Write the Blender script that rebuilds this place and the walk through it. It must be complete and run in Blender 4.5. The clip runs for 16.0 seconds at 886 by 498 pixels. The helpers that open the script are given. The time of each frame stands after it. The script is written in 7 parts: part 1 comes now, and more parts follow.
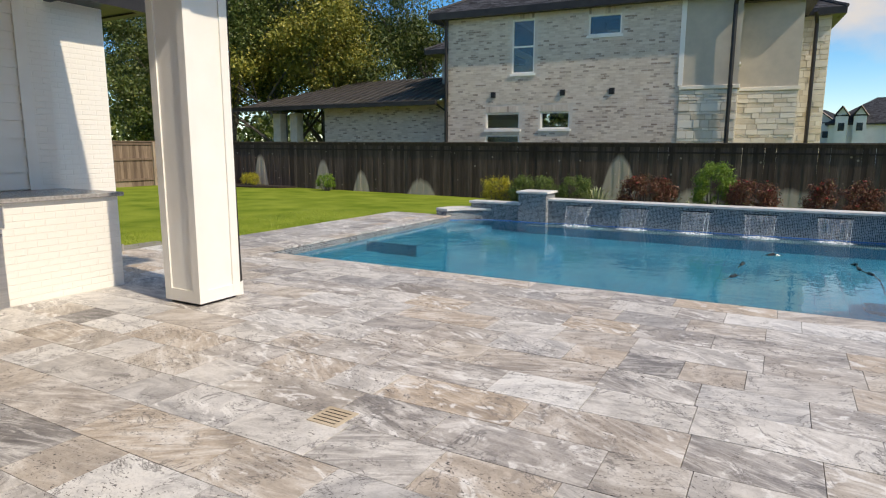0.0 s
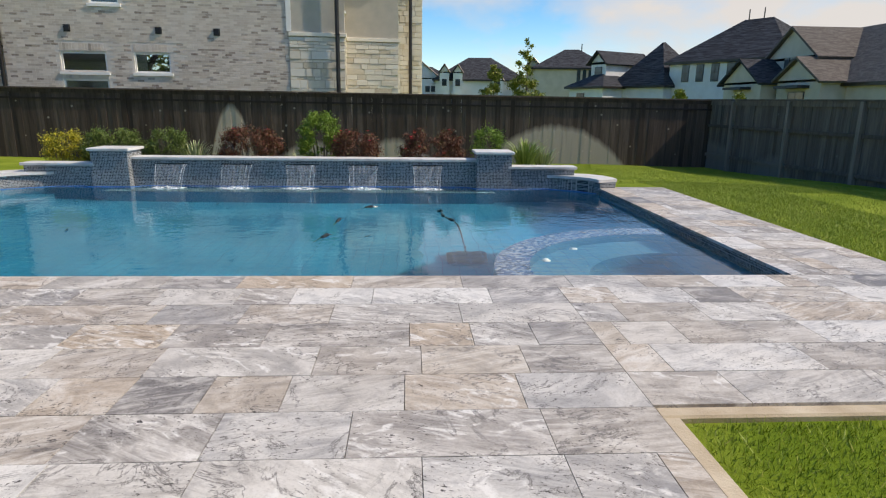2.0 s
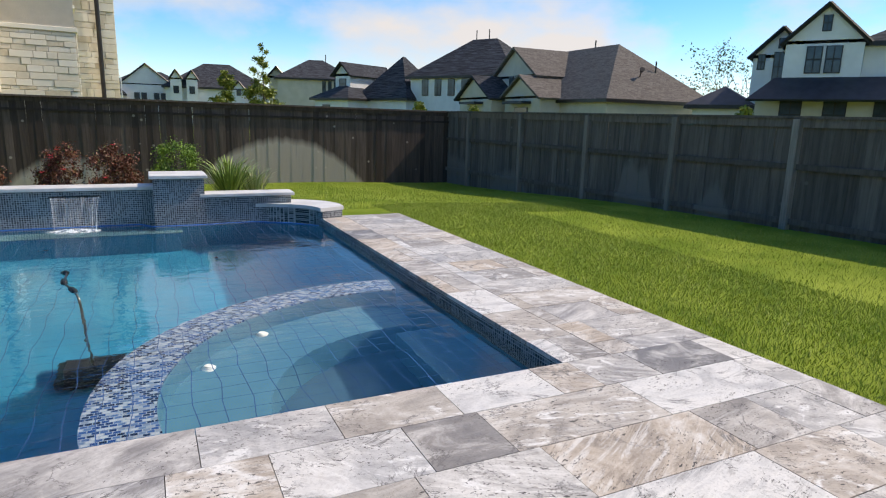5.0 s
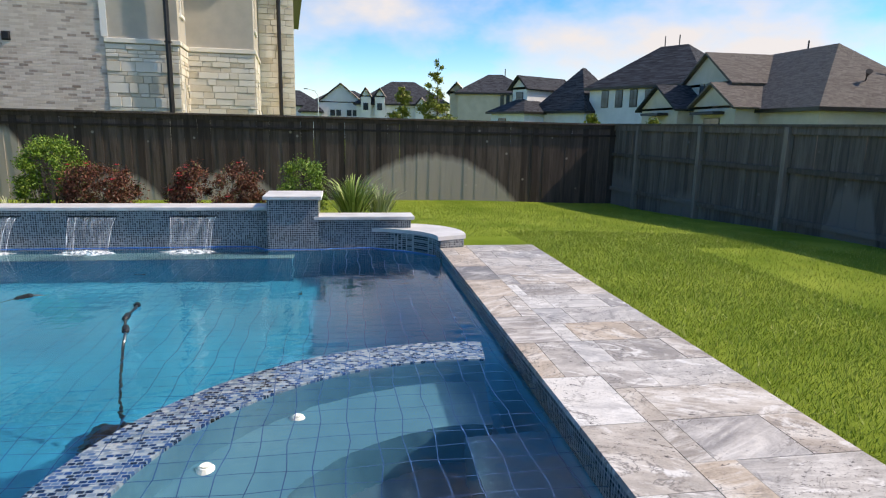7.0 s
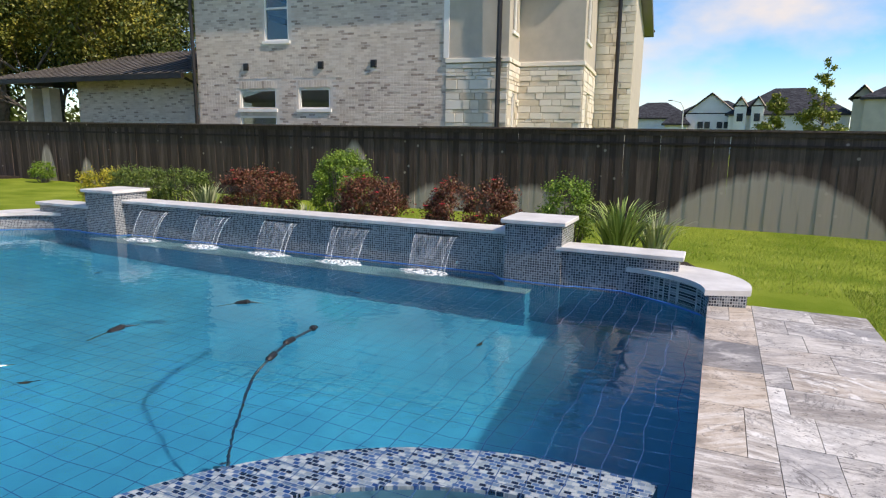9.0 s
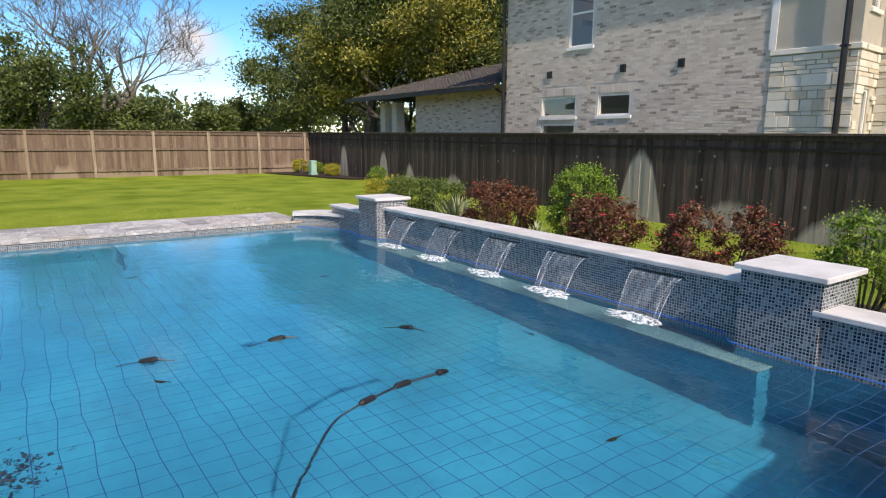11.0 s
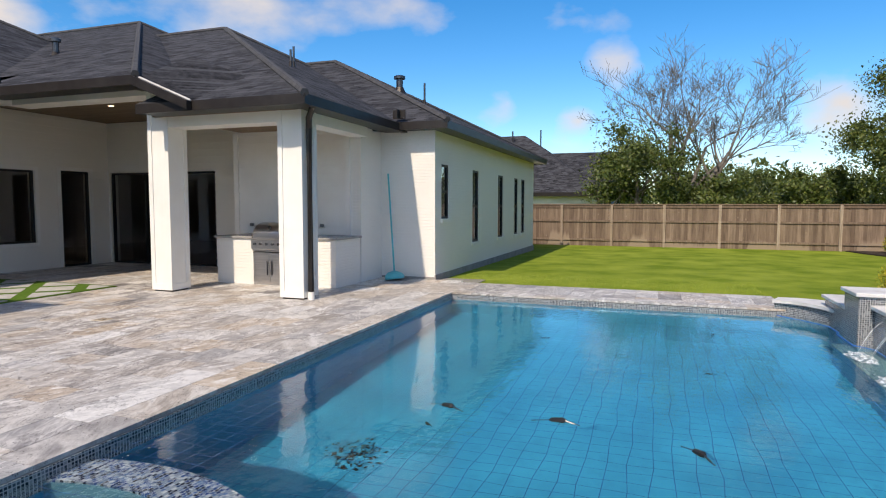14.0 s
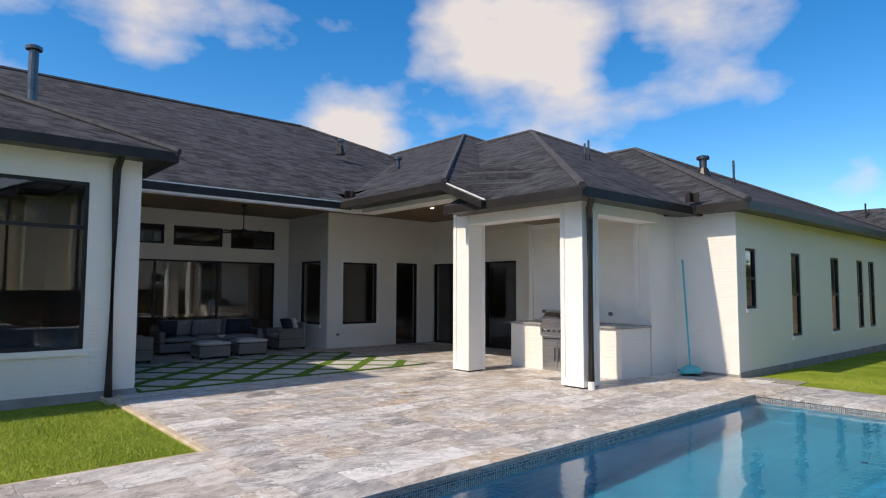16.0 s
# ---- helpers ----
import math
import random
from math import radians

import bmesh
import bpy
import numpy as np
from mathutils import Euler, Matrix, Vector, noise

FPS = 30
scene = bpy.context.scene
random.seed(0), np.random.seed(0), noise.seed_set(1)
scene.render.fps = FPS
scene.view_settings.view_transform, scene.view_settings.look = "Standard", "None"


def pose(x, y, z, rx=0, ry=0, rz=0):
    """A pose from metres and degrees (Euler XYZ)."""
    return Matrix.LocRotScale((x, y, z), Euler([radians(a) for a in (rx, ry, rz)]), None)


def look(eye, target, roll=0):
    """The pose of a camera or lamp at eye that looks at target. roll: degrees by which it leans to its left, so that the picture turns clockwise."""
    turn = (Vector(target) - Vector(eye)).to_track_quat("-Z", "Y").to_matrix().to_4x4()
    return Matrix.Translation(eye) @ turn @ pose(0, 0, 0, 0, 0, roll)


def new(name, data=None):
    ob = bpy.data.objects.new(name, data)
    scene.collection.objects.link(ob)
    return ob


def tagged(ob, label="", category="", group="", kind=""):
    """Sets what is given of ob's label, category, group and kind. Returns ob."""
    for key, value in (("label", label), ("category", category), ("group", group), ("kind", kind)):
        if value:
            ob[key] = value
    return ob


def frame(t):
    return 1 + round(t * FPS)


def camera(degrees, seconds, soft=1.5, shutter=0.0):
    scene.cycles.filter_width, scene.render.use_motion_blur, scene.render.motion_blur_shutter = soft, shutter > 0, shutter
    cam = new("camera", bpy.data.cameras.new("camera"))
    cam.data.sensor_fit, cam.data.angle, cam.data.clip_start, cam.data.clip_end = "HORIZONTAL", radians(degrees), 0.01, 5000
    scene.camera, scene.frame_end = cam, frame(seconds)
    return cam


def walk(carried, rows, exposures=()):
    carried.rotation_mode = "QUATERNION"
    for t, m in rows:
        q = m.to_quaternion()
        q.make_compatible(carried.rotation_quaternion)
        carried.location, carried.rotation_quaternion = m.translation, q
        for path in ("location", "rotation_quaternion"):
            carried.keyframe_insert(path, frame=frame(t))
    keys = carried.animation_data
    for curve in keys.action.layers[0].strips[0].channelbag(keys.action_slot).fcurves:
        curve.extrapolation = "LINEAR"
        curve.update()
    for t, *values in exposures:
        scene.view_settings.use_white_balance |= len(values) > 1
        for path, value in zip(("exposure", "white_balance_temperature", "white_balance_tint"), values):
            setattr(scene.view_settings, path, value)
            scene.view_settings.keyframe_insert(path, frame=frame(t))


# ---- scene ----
cam = camera(72.0, 16.0, 1.15)
PATH = [
    (0, (0.229, 0.035, 1.528), (-0.73, 1.76, 1.203), 0.2),
    (0.5, (0.3, 0.369, 1.537), (-0.415, 2.2, 1.165), 0.5),
    (1, (0.383, 0.822, 1.515), (-0.074, 2.726, 1.107), 0.6),
    (1.5, (0.528, 1.163, 1.498), (0.37, 3.108, 1.057), 0.7),
    (2, (0.743, 1.506, 1.459), (0.857, 3.448, 0.994), 0.8),
    (2.5, (0.916, 1.85, 1.406), (1.266, 3.759, 0.92), 0.9),
    (3, (1.146, 2.159, 1.438), (1.72, 4.008, 0.936), 1.0),
    (3.5, (1.468, 2.51, 1.412), (2.245, 4.282, 0.907), 0.8),
    (6, (2.357, 4.492, 1.43), (3.215, 6.263, 1.072), 1.3),
    (6.5, (2.679, 4.701, 1.428), (3.292, 6.569, 1.058), 1.2),
    (7, (3.029, 4.908, 1.463), (3.344, 6.845, 1.078), 1.1),
    (7.5, (3.362, 5.248, 1.513), (3.379, 7.211, 1.13), 0.9),
    (8, (3.713, 5.588, 1.514), (3.436, 7.534, 1.146), 0.8),
    (8.5, (3.967, 5.998, 1.481), (3.415, 7.886, 1.122), 0.8),
    (11, (4.718, 7.982, 1.609), (3.105, 9.108, 1.249), 0.4),
    (11.5, (4.774, 8.437, 1.67), (2.998, 9.298, 1.344), 0.3),
    (12, (4.833, 8.889, 1.681), (2.936, 9.454, 1.398), 0.1),
    (12.5, (4.886, 9.316, 1.673), (2.918, 9.57, 1.428), 0.1),
    (13, (4.884, 9.7, 1.693), (2.897, 9.641, 1.477), 0.1),
    (13.5, (4.915, 10.067, 1.711), (2.957, 9.703, 1.528), 0.1),
    (14, (4.885, 10.45, 1.709), (3.005, 9.784, 1.568), 0.1),
    (14.5, (4.767, 10.721, 1.734), (3.004, 9.781, 1.647), 0.1),
    (15, (4.689, 10.948, 1.749), (3.065, 9.782, 1.736), 0.1),
    (15.5, (4.649, 11.065, 1.763), (3.169, 9.721, 1.832), 0.1),
    (16, (4.6, 11.094, 1.777), (3.287, 9.591, 1.911), 0.2),
]
walk(cam, [(t, look(eye, target, roll)) for t, eye, target, roll in PATH], [(0.0, 0.36, 7600.0, 11.0), (3.5, 0.44, 7400.0, 12.0), (7.0, 0.60, 7300.0, 14.0), (12.0, 0.59, 7500.0, 17.0), (14.0, 0.44, 7450.0, 14.0), (16.0, 0.46, 7400.0, 14.0)])

# ---- daylight ----
world = bpy.data.worlds.new("sky")
scene.world = world
world.use_nodes = True
wn, wl = world.node_tree.nodes, world.node_tree.links
wn.clear()
SUN = Vector((0.95, -0.13, 1.0)).normalized()
sky = wn.new("ShaderNodeTexSky")
sky.sky_type, sky.sun_disc = "NISHITA", False
sky.sun_elevation, sky.sun_rotation = math.asin(SUN.z), math.atan2(SUN.x, SUN.y)
sky.air_density, sky.dust_density, sky.ozone_density = 0.85, 0.25, 3.5
hue = wn.new("ShaderNodeHueSaturation")
hue.inputs["Saturation"].default_value, hue.inputs["Value"].default_value = 1.38, 1.0
wtc, wmap = wn.new("ShaderNodeTexCoord"), wn.new("ShaderNodeMapping")
wmap.inputs["Scale"].default_value = (1.0, 1.0, 1.9)
cloud = wn.new("ShaderNodeTexNoise")
cloud.inputs["Scale"].default_value, cloud.inputs["Detail"].default_value, cloud.inputs["Roughness"].default_value = 4.2, 8.0, 0.52
wl.new(wtc.outputs["Generated"], wmap.inputs["Vector"])
wl.new(wmap.outputs["Vector"], cloud.inputs["Vector"])


def wmath(op, a, b):
    n = wn.new("ShaderNodeMath")
    n.operation = op
    for k, v in ((0, a), (1, b)):
        if isinstance(v, (int, float)):
            n.inputs[k].default_value = v
        else:
            wl.new(v, n.inputs[k])
    return n.outputs[0]


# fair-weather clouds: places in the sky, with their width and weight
# the last four lie out of view, added to whiten and raise the fill light
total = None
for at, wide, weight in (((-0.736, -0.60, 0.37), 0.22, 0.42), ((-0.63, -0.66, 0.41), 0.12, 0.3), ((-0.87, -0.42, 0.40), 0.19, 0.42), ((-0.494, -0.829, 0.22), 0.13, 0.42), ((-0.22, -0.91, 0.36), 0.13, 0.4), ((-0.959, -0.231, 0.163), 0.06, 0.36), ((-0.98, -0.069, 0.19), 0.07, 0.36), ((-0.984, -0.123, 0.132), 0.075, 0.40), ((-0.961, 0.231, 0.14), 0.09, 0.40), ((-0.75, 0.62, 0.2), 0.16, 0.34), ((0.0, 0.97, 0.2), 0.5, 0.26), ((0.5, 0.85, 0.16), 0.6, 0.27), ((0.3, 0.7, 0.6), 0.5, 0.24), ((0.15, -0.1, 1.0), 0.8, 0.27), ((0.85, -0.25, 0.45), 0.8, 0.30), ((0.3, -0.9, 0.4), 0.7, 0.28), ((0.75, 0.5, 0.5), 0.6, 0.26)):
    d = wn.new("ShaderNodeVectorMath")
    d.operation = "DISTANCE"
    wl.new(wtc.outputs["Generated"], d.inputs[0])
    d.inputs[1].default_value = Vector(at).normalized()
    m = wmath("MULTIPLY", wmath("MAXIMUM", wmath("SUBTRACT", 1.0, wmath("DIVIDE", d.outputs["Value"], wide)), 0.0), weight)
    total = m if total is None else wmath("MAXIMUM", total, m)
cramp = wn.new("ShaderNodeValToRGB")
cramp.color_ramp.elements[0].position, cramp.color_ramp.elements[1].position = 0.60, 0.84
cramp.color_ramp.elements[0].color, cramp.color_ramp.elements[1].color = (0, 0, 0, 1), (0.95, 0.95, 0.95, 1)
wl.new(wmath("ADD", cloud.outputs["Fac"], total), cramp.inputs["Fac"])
cmix = wn.new("ShaderNodeMixRGB")
cmix.inputs["Color2"].default_value = (3.75, 3.75, 3.9, 1)
wbg, wout = wn.new("ShaderNodeBackground"), wn.new("ShaderNodeOutputWorld")
wbg.inputs["Strength"].default_value = 0.15
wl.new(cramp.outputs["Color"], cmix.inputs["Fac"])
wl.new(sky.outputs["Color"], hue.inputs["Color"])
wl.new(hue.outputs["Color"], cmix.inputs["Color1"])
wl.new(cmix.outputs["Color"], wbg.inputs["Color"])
wl.new(wbg.outputs["Background"], wout.inputs["Surface"])
sun = new("sun", bpy.data.lights.new("sun", "SUN"))
sun.data.energy, sun.data.angle, sun.data.color = 3.0, radians(1.2), (1.0, 0.93, 0.83)
sun.matrix_world = look(SUN * 40, (0, 0, 0))

# ---- materials ----
class N:
    """A node material under construction."""
    def __init__(self, name):
        self.m = bpy.data.materials.new(name)
        self.m.use_nodes = True
        self.t = self.m.node_tree
        self.b = self.t.nodes["Principled BSDF"]
        self.pos = self.add("ShaderNodeNewGeometry").outputs["Position"]

    def add(self, kind, **inputs):
        n = self.t.nodes.new(kind)
        for k, v in inputs.items():
            self.put(n, k, v)
        return n

    def put(self, n, k, v):
        s = n.inputs[int(k[1:])] if k[0] == "i" and k[1:].isdigit() else n.inputs[k]
        if isinstance(v, bpy.types.NodeSocket):
            self.t.links.new(v, s)
        else:
            s.default_value = v

    def noise(self, scale, detail=4.0, vec=None, rough=0.55, stretch=None, twist=0.0):
        v = vec or self.pos
        if stretch:
            mp = self.add("ShaderNodeMapping", Vector=v, Scale=stretch)
            v = mp.outputs[0]
        n = self.add("ShaderNodeTexNoise", Vector=v, Scale=scale, Detail=detail, Roughness=rough, Distortion=twist)
        return n.outputs["Fac"]

    def ramp(self, fac, *stops):
        r = self.add("ShaderNodeValToRGB", Fac=fac)
        el = r.color_ramp.elements
        while len(el) < len(stops):
            el.new(0.5)
        for e, (p, c) in zip(el, stops):
            e.position, e.color = p, (*c, 1) if len(c) == 3 else c
        return r.outputs["Color"]

    def mix(self, fac, a, b, mode="MIX"):
        n = self.add("ShaderNodeMixRGB")
        n.blend_type = mode
        for k, v in (("Fac", fac), ("Color1", a), ("Color2", b)):
            self.put(n, k, (*v, 1) if isinstance(v, tuple) and len(v) == 3 else v)
        return n.outputs[0]

    def math(self, op, a, b=0.0):
        n = self.add("ShaderNodeMath", i0=a, i1=b)
        n.operation = op
        return n.outputs[0]

    def bump(self, height, strength=0.3, distance=0.01):
        n = self.add("ShaderNodeBump", Height=height, Strength=strength, Distance=distance)
        self.put(self.b, "Normal", n.outputs[0])

    def done(self, color=None, rough=0.6, metal=0.0, spec=0.5):
        if color is not None:
            self.put(self.b, "Base Color", (*color, 1) if isinstance(color, tuple) and len(color) == 3 else color)
        self.put(self.b, "Roughness", rough)
        self.put(self.b, "Metallic", metal)
        self.put(self.b, "Specular IOR Level", spec)
        return self.m

    def along(self):
        """Wall coordinates: the run along the wall, and height."""
        s = self.add("ShaderNodeSeparateXYZ", i0=self.pos)
        u = self.math("ADD", s.outputs[0], s.outputs[1])
        return self.add("ShaderNodeCombineXYZ", i0=u, i1=s.outputs[2]).outputs[0]

    def random(self):
        a = self.add("ShaderNodeObjectInfo").outputs["Random"]
        b = self.add("ShaderNodeNewGeometry").outputs["Random Per Island"]
        return self.math("FRACT", self.math("ADD", a, b))

    def brick(self, vec, w, h, mortar, c1, c2, cm, offset=0.5, bias=0.0):
        n = self.add("ShaderNodeTexBrick", Vector=vec, Color1=(*c1, 1), Color2=(*c2, 1), Mortar=(*cm, 1), Scale=1.0)
        n.offset = offset
        for k, v in (("Mortar Size", mortar), ("Brick Width", w), ("Row Height", h), ("Bias", bias), ("Mortar Smooth", 0.2)):
            n.inputs[k].default_value = v
        return n


def two_tone(name, a, b, scale, rough=0.7, bump=0.2, fine=60.0, metal=0.0, spec=0.4, stretch=None, lo=0.35, hi=0.65):
    n = N(name)
    c = n.ramp(n.noise(scale, 6.0, stretch=stretch), (lo, a), (hi, b))
    n.bump(n.noise(fine, 4.0, stretch=stretch), bump, 0.01)
    return n.done(c, rough, metal, spec)


def travertine(name):
    """Tumbled travertine: each slab has its own tone, clouds, pale patches, dark seams and pits."""
    n = N(name)
    r = n.random()
    r2, r3 = n.math("FRACT", n.math("MULTIPLY", r, 17.3)), n.math("FRACT", n.math("MULTIPLY", r, 43.7))
    off = n.add("ShaderNodeVectorMath", i0=n.pos, i1=n.add("ShaderNodeCombineXYZ", i0=n.math("MULTIPLY", r, 37.0), i1=n.math("MULTIPLY", r, 91.0), i2=n.math("MULTIPLY", r, 53.0)).outputs[0]).outputs[0]
    turned = n.add("ShaderNodeVectorRotate", Vector=off, Angle=n.math("MULTIPLY", n.math("SUBTRACT", r2, 0.5), 1.3))
    turned.rotation_type = "Z_AXIS"
    v = turned.outputs[0]
    base = n.ramp(r, (0.0, (0.235, 0.226, 0.225)), (0.13, (0.55, 0.49, 0.42)), (0.26, (0.36, 0.348, 0.343)), (0.40, (0.64, 0.615, 0.58)), (0.53, (0.44, 0.415, 0.39)), (0.68, (0.56, 0.46, 0.355)), (0.82, (0.40, 0.388, 0.382)), (1.0, (0.80, 0.785, 0.755)))
    cloud = n.noise(2.6, 9.0, v, 0.66, (1.0, 1.5, 1.0), 0.9)
    c = n.mix(n.ramp(cloud, (0.34, (0.85, 0.85, 0.85)), (0.52, (0, 0, 0))), base, n.mix(1.0, base, (0.60, 0.60, 0.615), "MULTIPLY"))
    c = n.mix(n.ramp(cloud, (0.50, (0, 0, 0)), (0.68, (0.75, 0.75, 0.75))), c, (0.76, 0.735, 0.70))
    streak = n.noise(3.4, 9.0, v, 0.72, (0.55, 3.6, 1.0), 1.3)
    c = n.mix(n.math("MULTIPLY", n.ramp(streak, (0.50, (0, 0, 0)), (0.60, (1, 1, 1))), n.math("MULTIPLY", r3, 0.7)), c, (0.78, 0.755, 0.72))
    c = n.mix(n.math("MULTIPLY", n.ramp(streak, (0.38, (1, 1, 1)), (0.45, (0, 0, 0))), n.math("MULTIPLY", r3, 0.65)), c, n.mix(1.0, c, (0.52, 0.50, 0.49), "MULTIPLY"))
    patch = n.noise(3.0, 8.0, v, 0.58, (1.0, 1.8, 1.0), 1.8)
    c = n.mix(n.math("MULTIPLY", n.ramp(patch, (0.56, (0, 0, 0)), (0.64, (0.8, 0.8, 0.8))), n.math("GREATER_THAN", r2, 0.5)), c, (0.83, 0.815, 0.79))
    seam = n.ramp(n.math("ABSOLUTE", n.math("SUBTRACT", n.noise(2.4, 8.0, v, 0.68, None, 0.9), 0.5)), (0.0, (1, 1, 1)), (0.016, (0, 0, 0)))
    seam = n.mix(1.0, seam, n.ramp(n.noise(2.9, 2.0, v), (0.45, (0, 0, 0)), (0.57, (0.95, 0.95, 0.95))), "MULTIPLY")
    c = n.mix(seam, c, (0.15, 0.14, 0.135))
    warm = n.noise(0.6, 3.0)
    c = n.mix(n.ramp(warm, (0.5, (0, 0, 0)), (0.68, (0.16, 0.16, 0.16))), c, (0.52, 0.41, 0.29))
    c = n.mix(n.ramp(n.noise(70.0, 3.0, v, 0.7), (0.36, (0.35, 0.35, 0.35)), (0.5, (0, 0, 0))), c, n.mix(1.0, c, (0.6, 0.59, 0.58), "MULTIPLY"))
    pit = n.noise(34.0, 3.0, v, 0.6, (0.8, 1.9, 1.0), 1.2)
    mask = n.ramp(n.noise(2.6, 3.0, v), (0.45, (0, 0, 0)), (0.54, (1, 1, 1)))
    hole = n.mix(1.0, n.ramp(pit, (0.36, (1, 1, 1)), (0.395, (0, 0, 0))), mask, "MULTIPLY")
    c = n.mix(hole, c, (0.075, 0.068, 0.064))
    n.bump(n.mix(0.5, n.noise(45.0, 5.0, v), n.math("SUBTRACT", 1.0, hole)), 0.3, 0.006)
    return n.done(c, n.ramp(cloud, (0.3, (0.45, 0.45, 0.45)), (0.7, (0.62, 0.62, 0.62))), 0, 0.3)


def mosaic(name, flat=False):
    """Small glass mosaic tiles with pale joints."""
    n = N(name)
    bk = n.brick(n.pos if flat else n.along(), 0.038 if flat else 0.0275, 0.0275, 0.003 if flat else 0.0042, (0, 0, 0), (1, 1, 1), (0.5, 0.5, 0.5), 0.5 if flat else 0.0)
    if flat:
        stops = ((0.18, (0.008, 0.012, 0.028)), (0.34, (0.012, 0.045, 0.17)), (0.50, (0.07, 0.13, 0.26)), (0.66, (0.16, 0.20, 0.25)), (0.82, (0.32, 0.36, 0.40)))
    else:
        stops = ((0.20, (0.012, 0.017, 0.026)), (0.42, (0.028, 0.042, 0.062)), (0.55, (0.065, 0.088, 0.115)), (0.70, (0.12, 0.145, 0.17)), (0.86, (0.24, 0.265, 0.285)))
    c = n.mix(bk.outputs["Fac"], n.ramp(bk.outputs["Color"], *stops), (0.22, 0.27, 0.33) if flat else (0.42, 0.435, 0.44))
    n.bump(n.math("SUBTRACT", 1.0, bk.outputs["Fac"]), 0.4, 0.002)
    return n.done(c, 0.25, 0, 0.4)


def pool_plaster(name, a, b, line):
    n = N(name)
    c = n.ramp(n.noise(1.1, 5.0), (0.35, a), (0.65, b))
    c = n.mix(n.ramp(n.noise(7.0, 6.0), (0.5, (0, 0, 0)), (0.75, (0.35, 0.35, 0.35))), c, line)
    n.bump(n.noise(50.0), 0.15, 0.004)
    return n.done(c, 0.5)


def painted_brick(name, tint):
    n = N(name)
    bk = n.brick(n.along(), 0.20, 0.068, 0.008, (1, 1, 1), (0.9, 0.9, 0.9), (0.8, 0.8, 0.8))
    c = n.mix(n.ramp(n.noise(0.9, 5.0), (0.3, (0, 0, 0)), (0.8, (0.35, 0.35, 0.35))), tint, tuple(t * 0.88 for t in tint))
    n.bump(n.mix(0.35, n.math("SUBTRACT", 1.0, bk.outputs["Fac"]), n.noise(30.0, 4.0)), 0.85, 0.008)
    return n.done(c, 0.62)


def masonry(name, stops, fine=40.0, rough=0.88):
    """Single bricks or blocks: each has a tone of its own, with speckles and a rough face."""
    n = N(name)
    c = n.ramp(n.random(), *stops)
    c = n.mix(n.ramp(n.noise(9.0, 7.0, None, 0.7), (0.4, (0, 0, 0)), (0.72, (0.42, 0.42, 0.42))), c, stops[-1][1])
    c = n.mix(n.ramp(n.noise(1.3, 4.0), (0.45, (0, 0, 0)), (0.75, (0.12, 0.12, 0.12))), c, tuple(0.7 * v for v in stops[1][1]))
    n.bump(n.noise(fine, 6.0, None, 0.65), 0.7, 0.012)
    return n.done(c, rough, 0, 0.25)


def lap_siding(name, tint):
    n = N(name)
    c = n.mix(n.ramp(n.noise(1.3), (0.3, (0, 0, 0)), (0.8, (0.3, 0.3, 0.3))), tint, tuple(t * 0.9 for t in tint))
    n.bump(n.noise(60.0, 4.0), 0.12, 0.003)
    return n.done(c, 0.55)


def shingles(name, a, b):
    n = N(name)
    s = n.add("ShaderNodeSeparateXYZ", i0=n.pos)
    v = n.add("ShaderNodeCombineXYZ", i0=n.math("ADD", s.outputs[0], n.math("MULTIPLY", s.outputs[1], 1.0)), i1=n.math("MULTIPLY", s.outputs[2], 2.2)).outputs[0]
    bk = n.brick(v, 0.32, 0.145, 0.006, a, b, tuple(x * 0.4 for x in a))
    c = n.mix(n.ramp(n.noise(9.0, 5.0), (0.4, (0, 0, 0)), (0.7, (0.5, 0.5, 0.5))), bk.outputs["Color"], b)
    n.bump(n.mix(0.5, n.math("SUBTRACT", 1.0, bk.outputs["Fac"]), n.noise(120.0)), 0.6, 0.012)
    return n.done(c, 0.95, 0, 0.2)


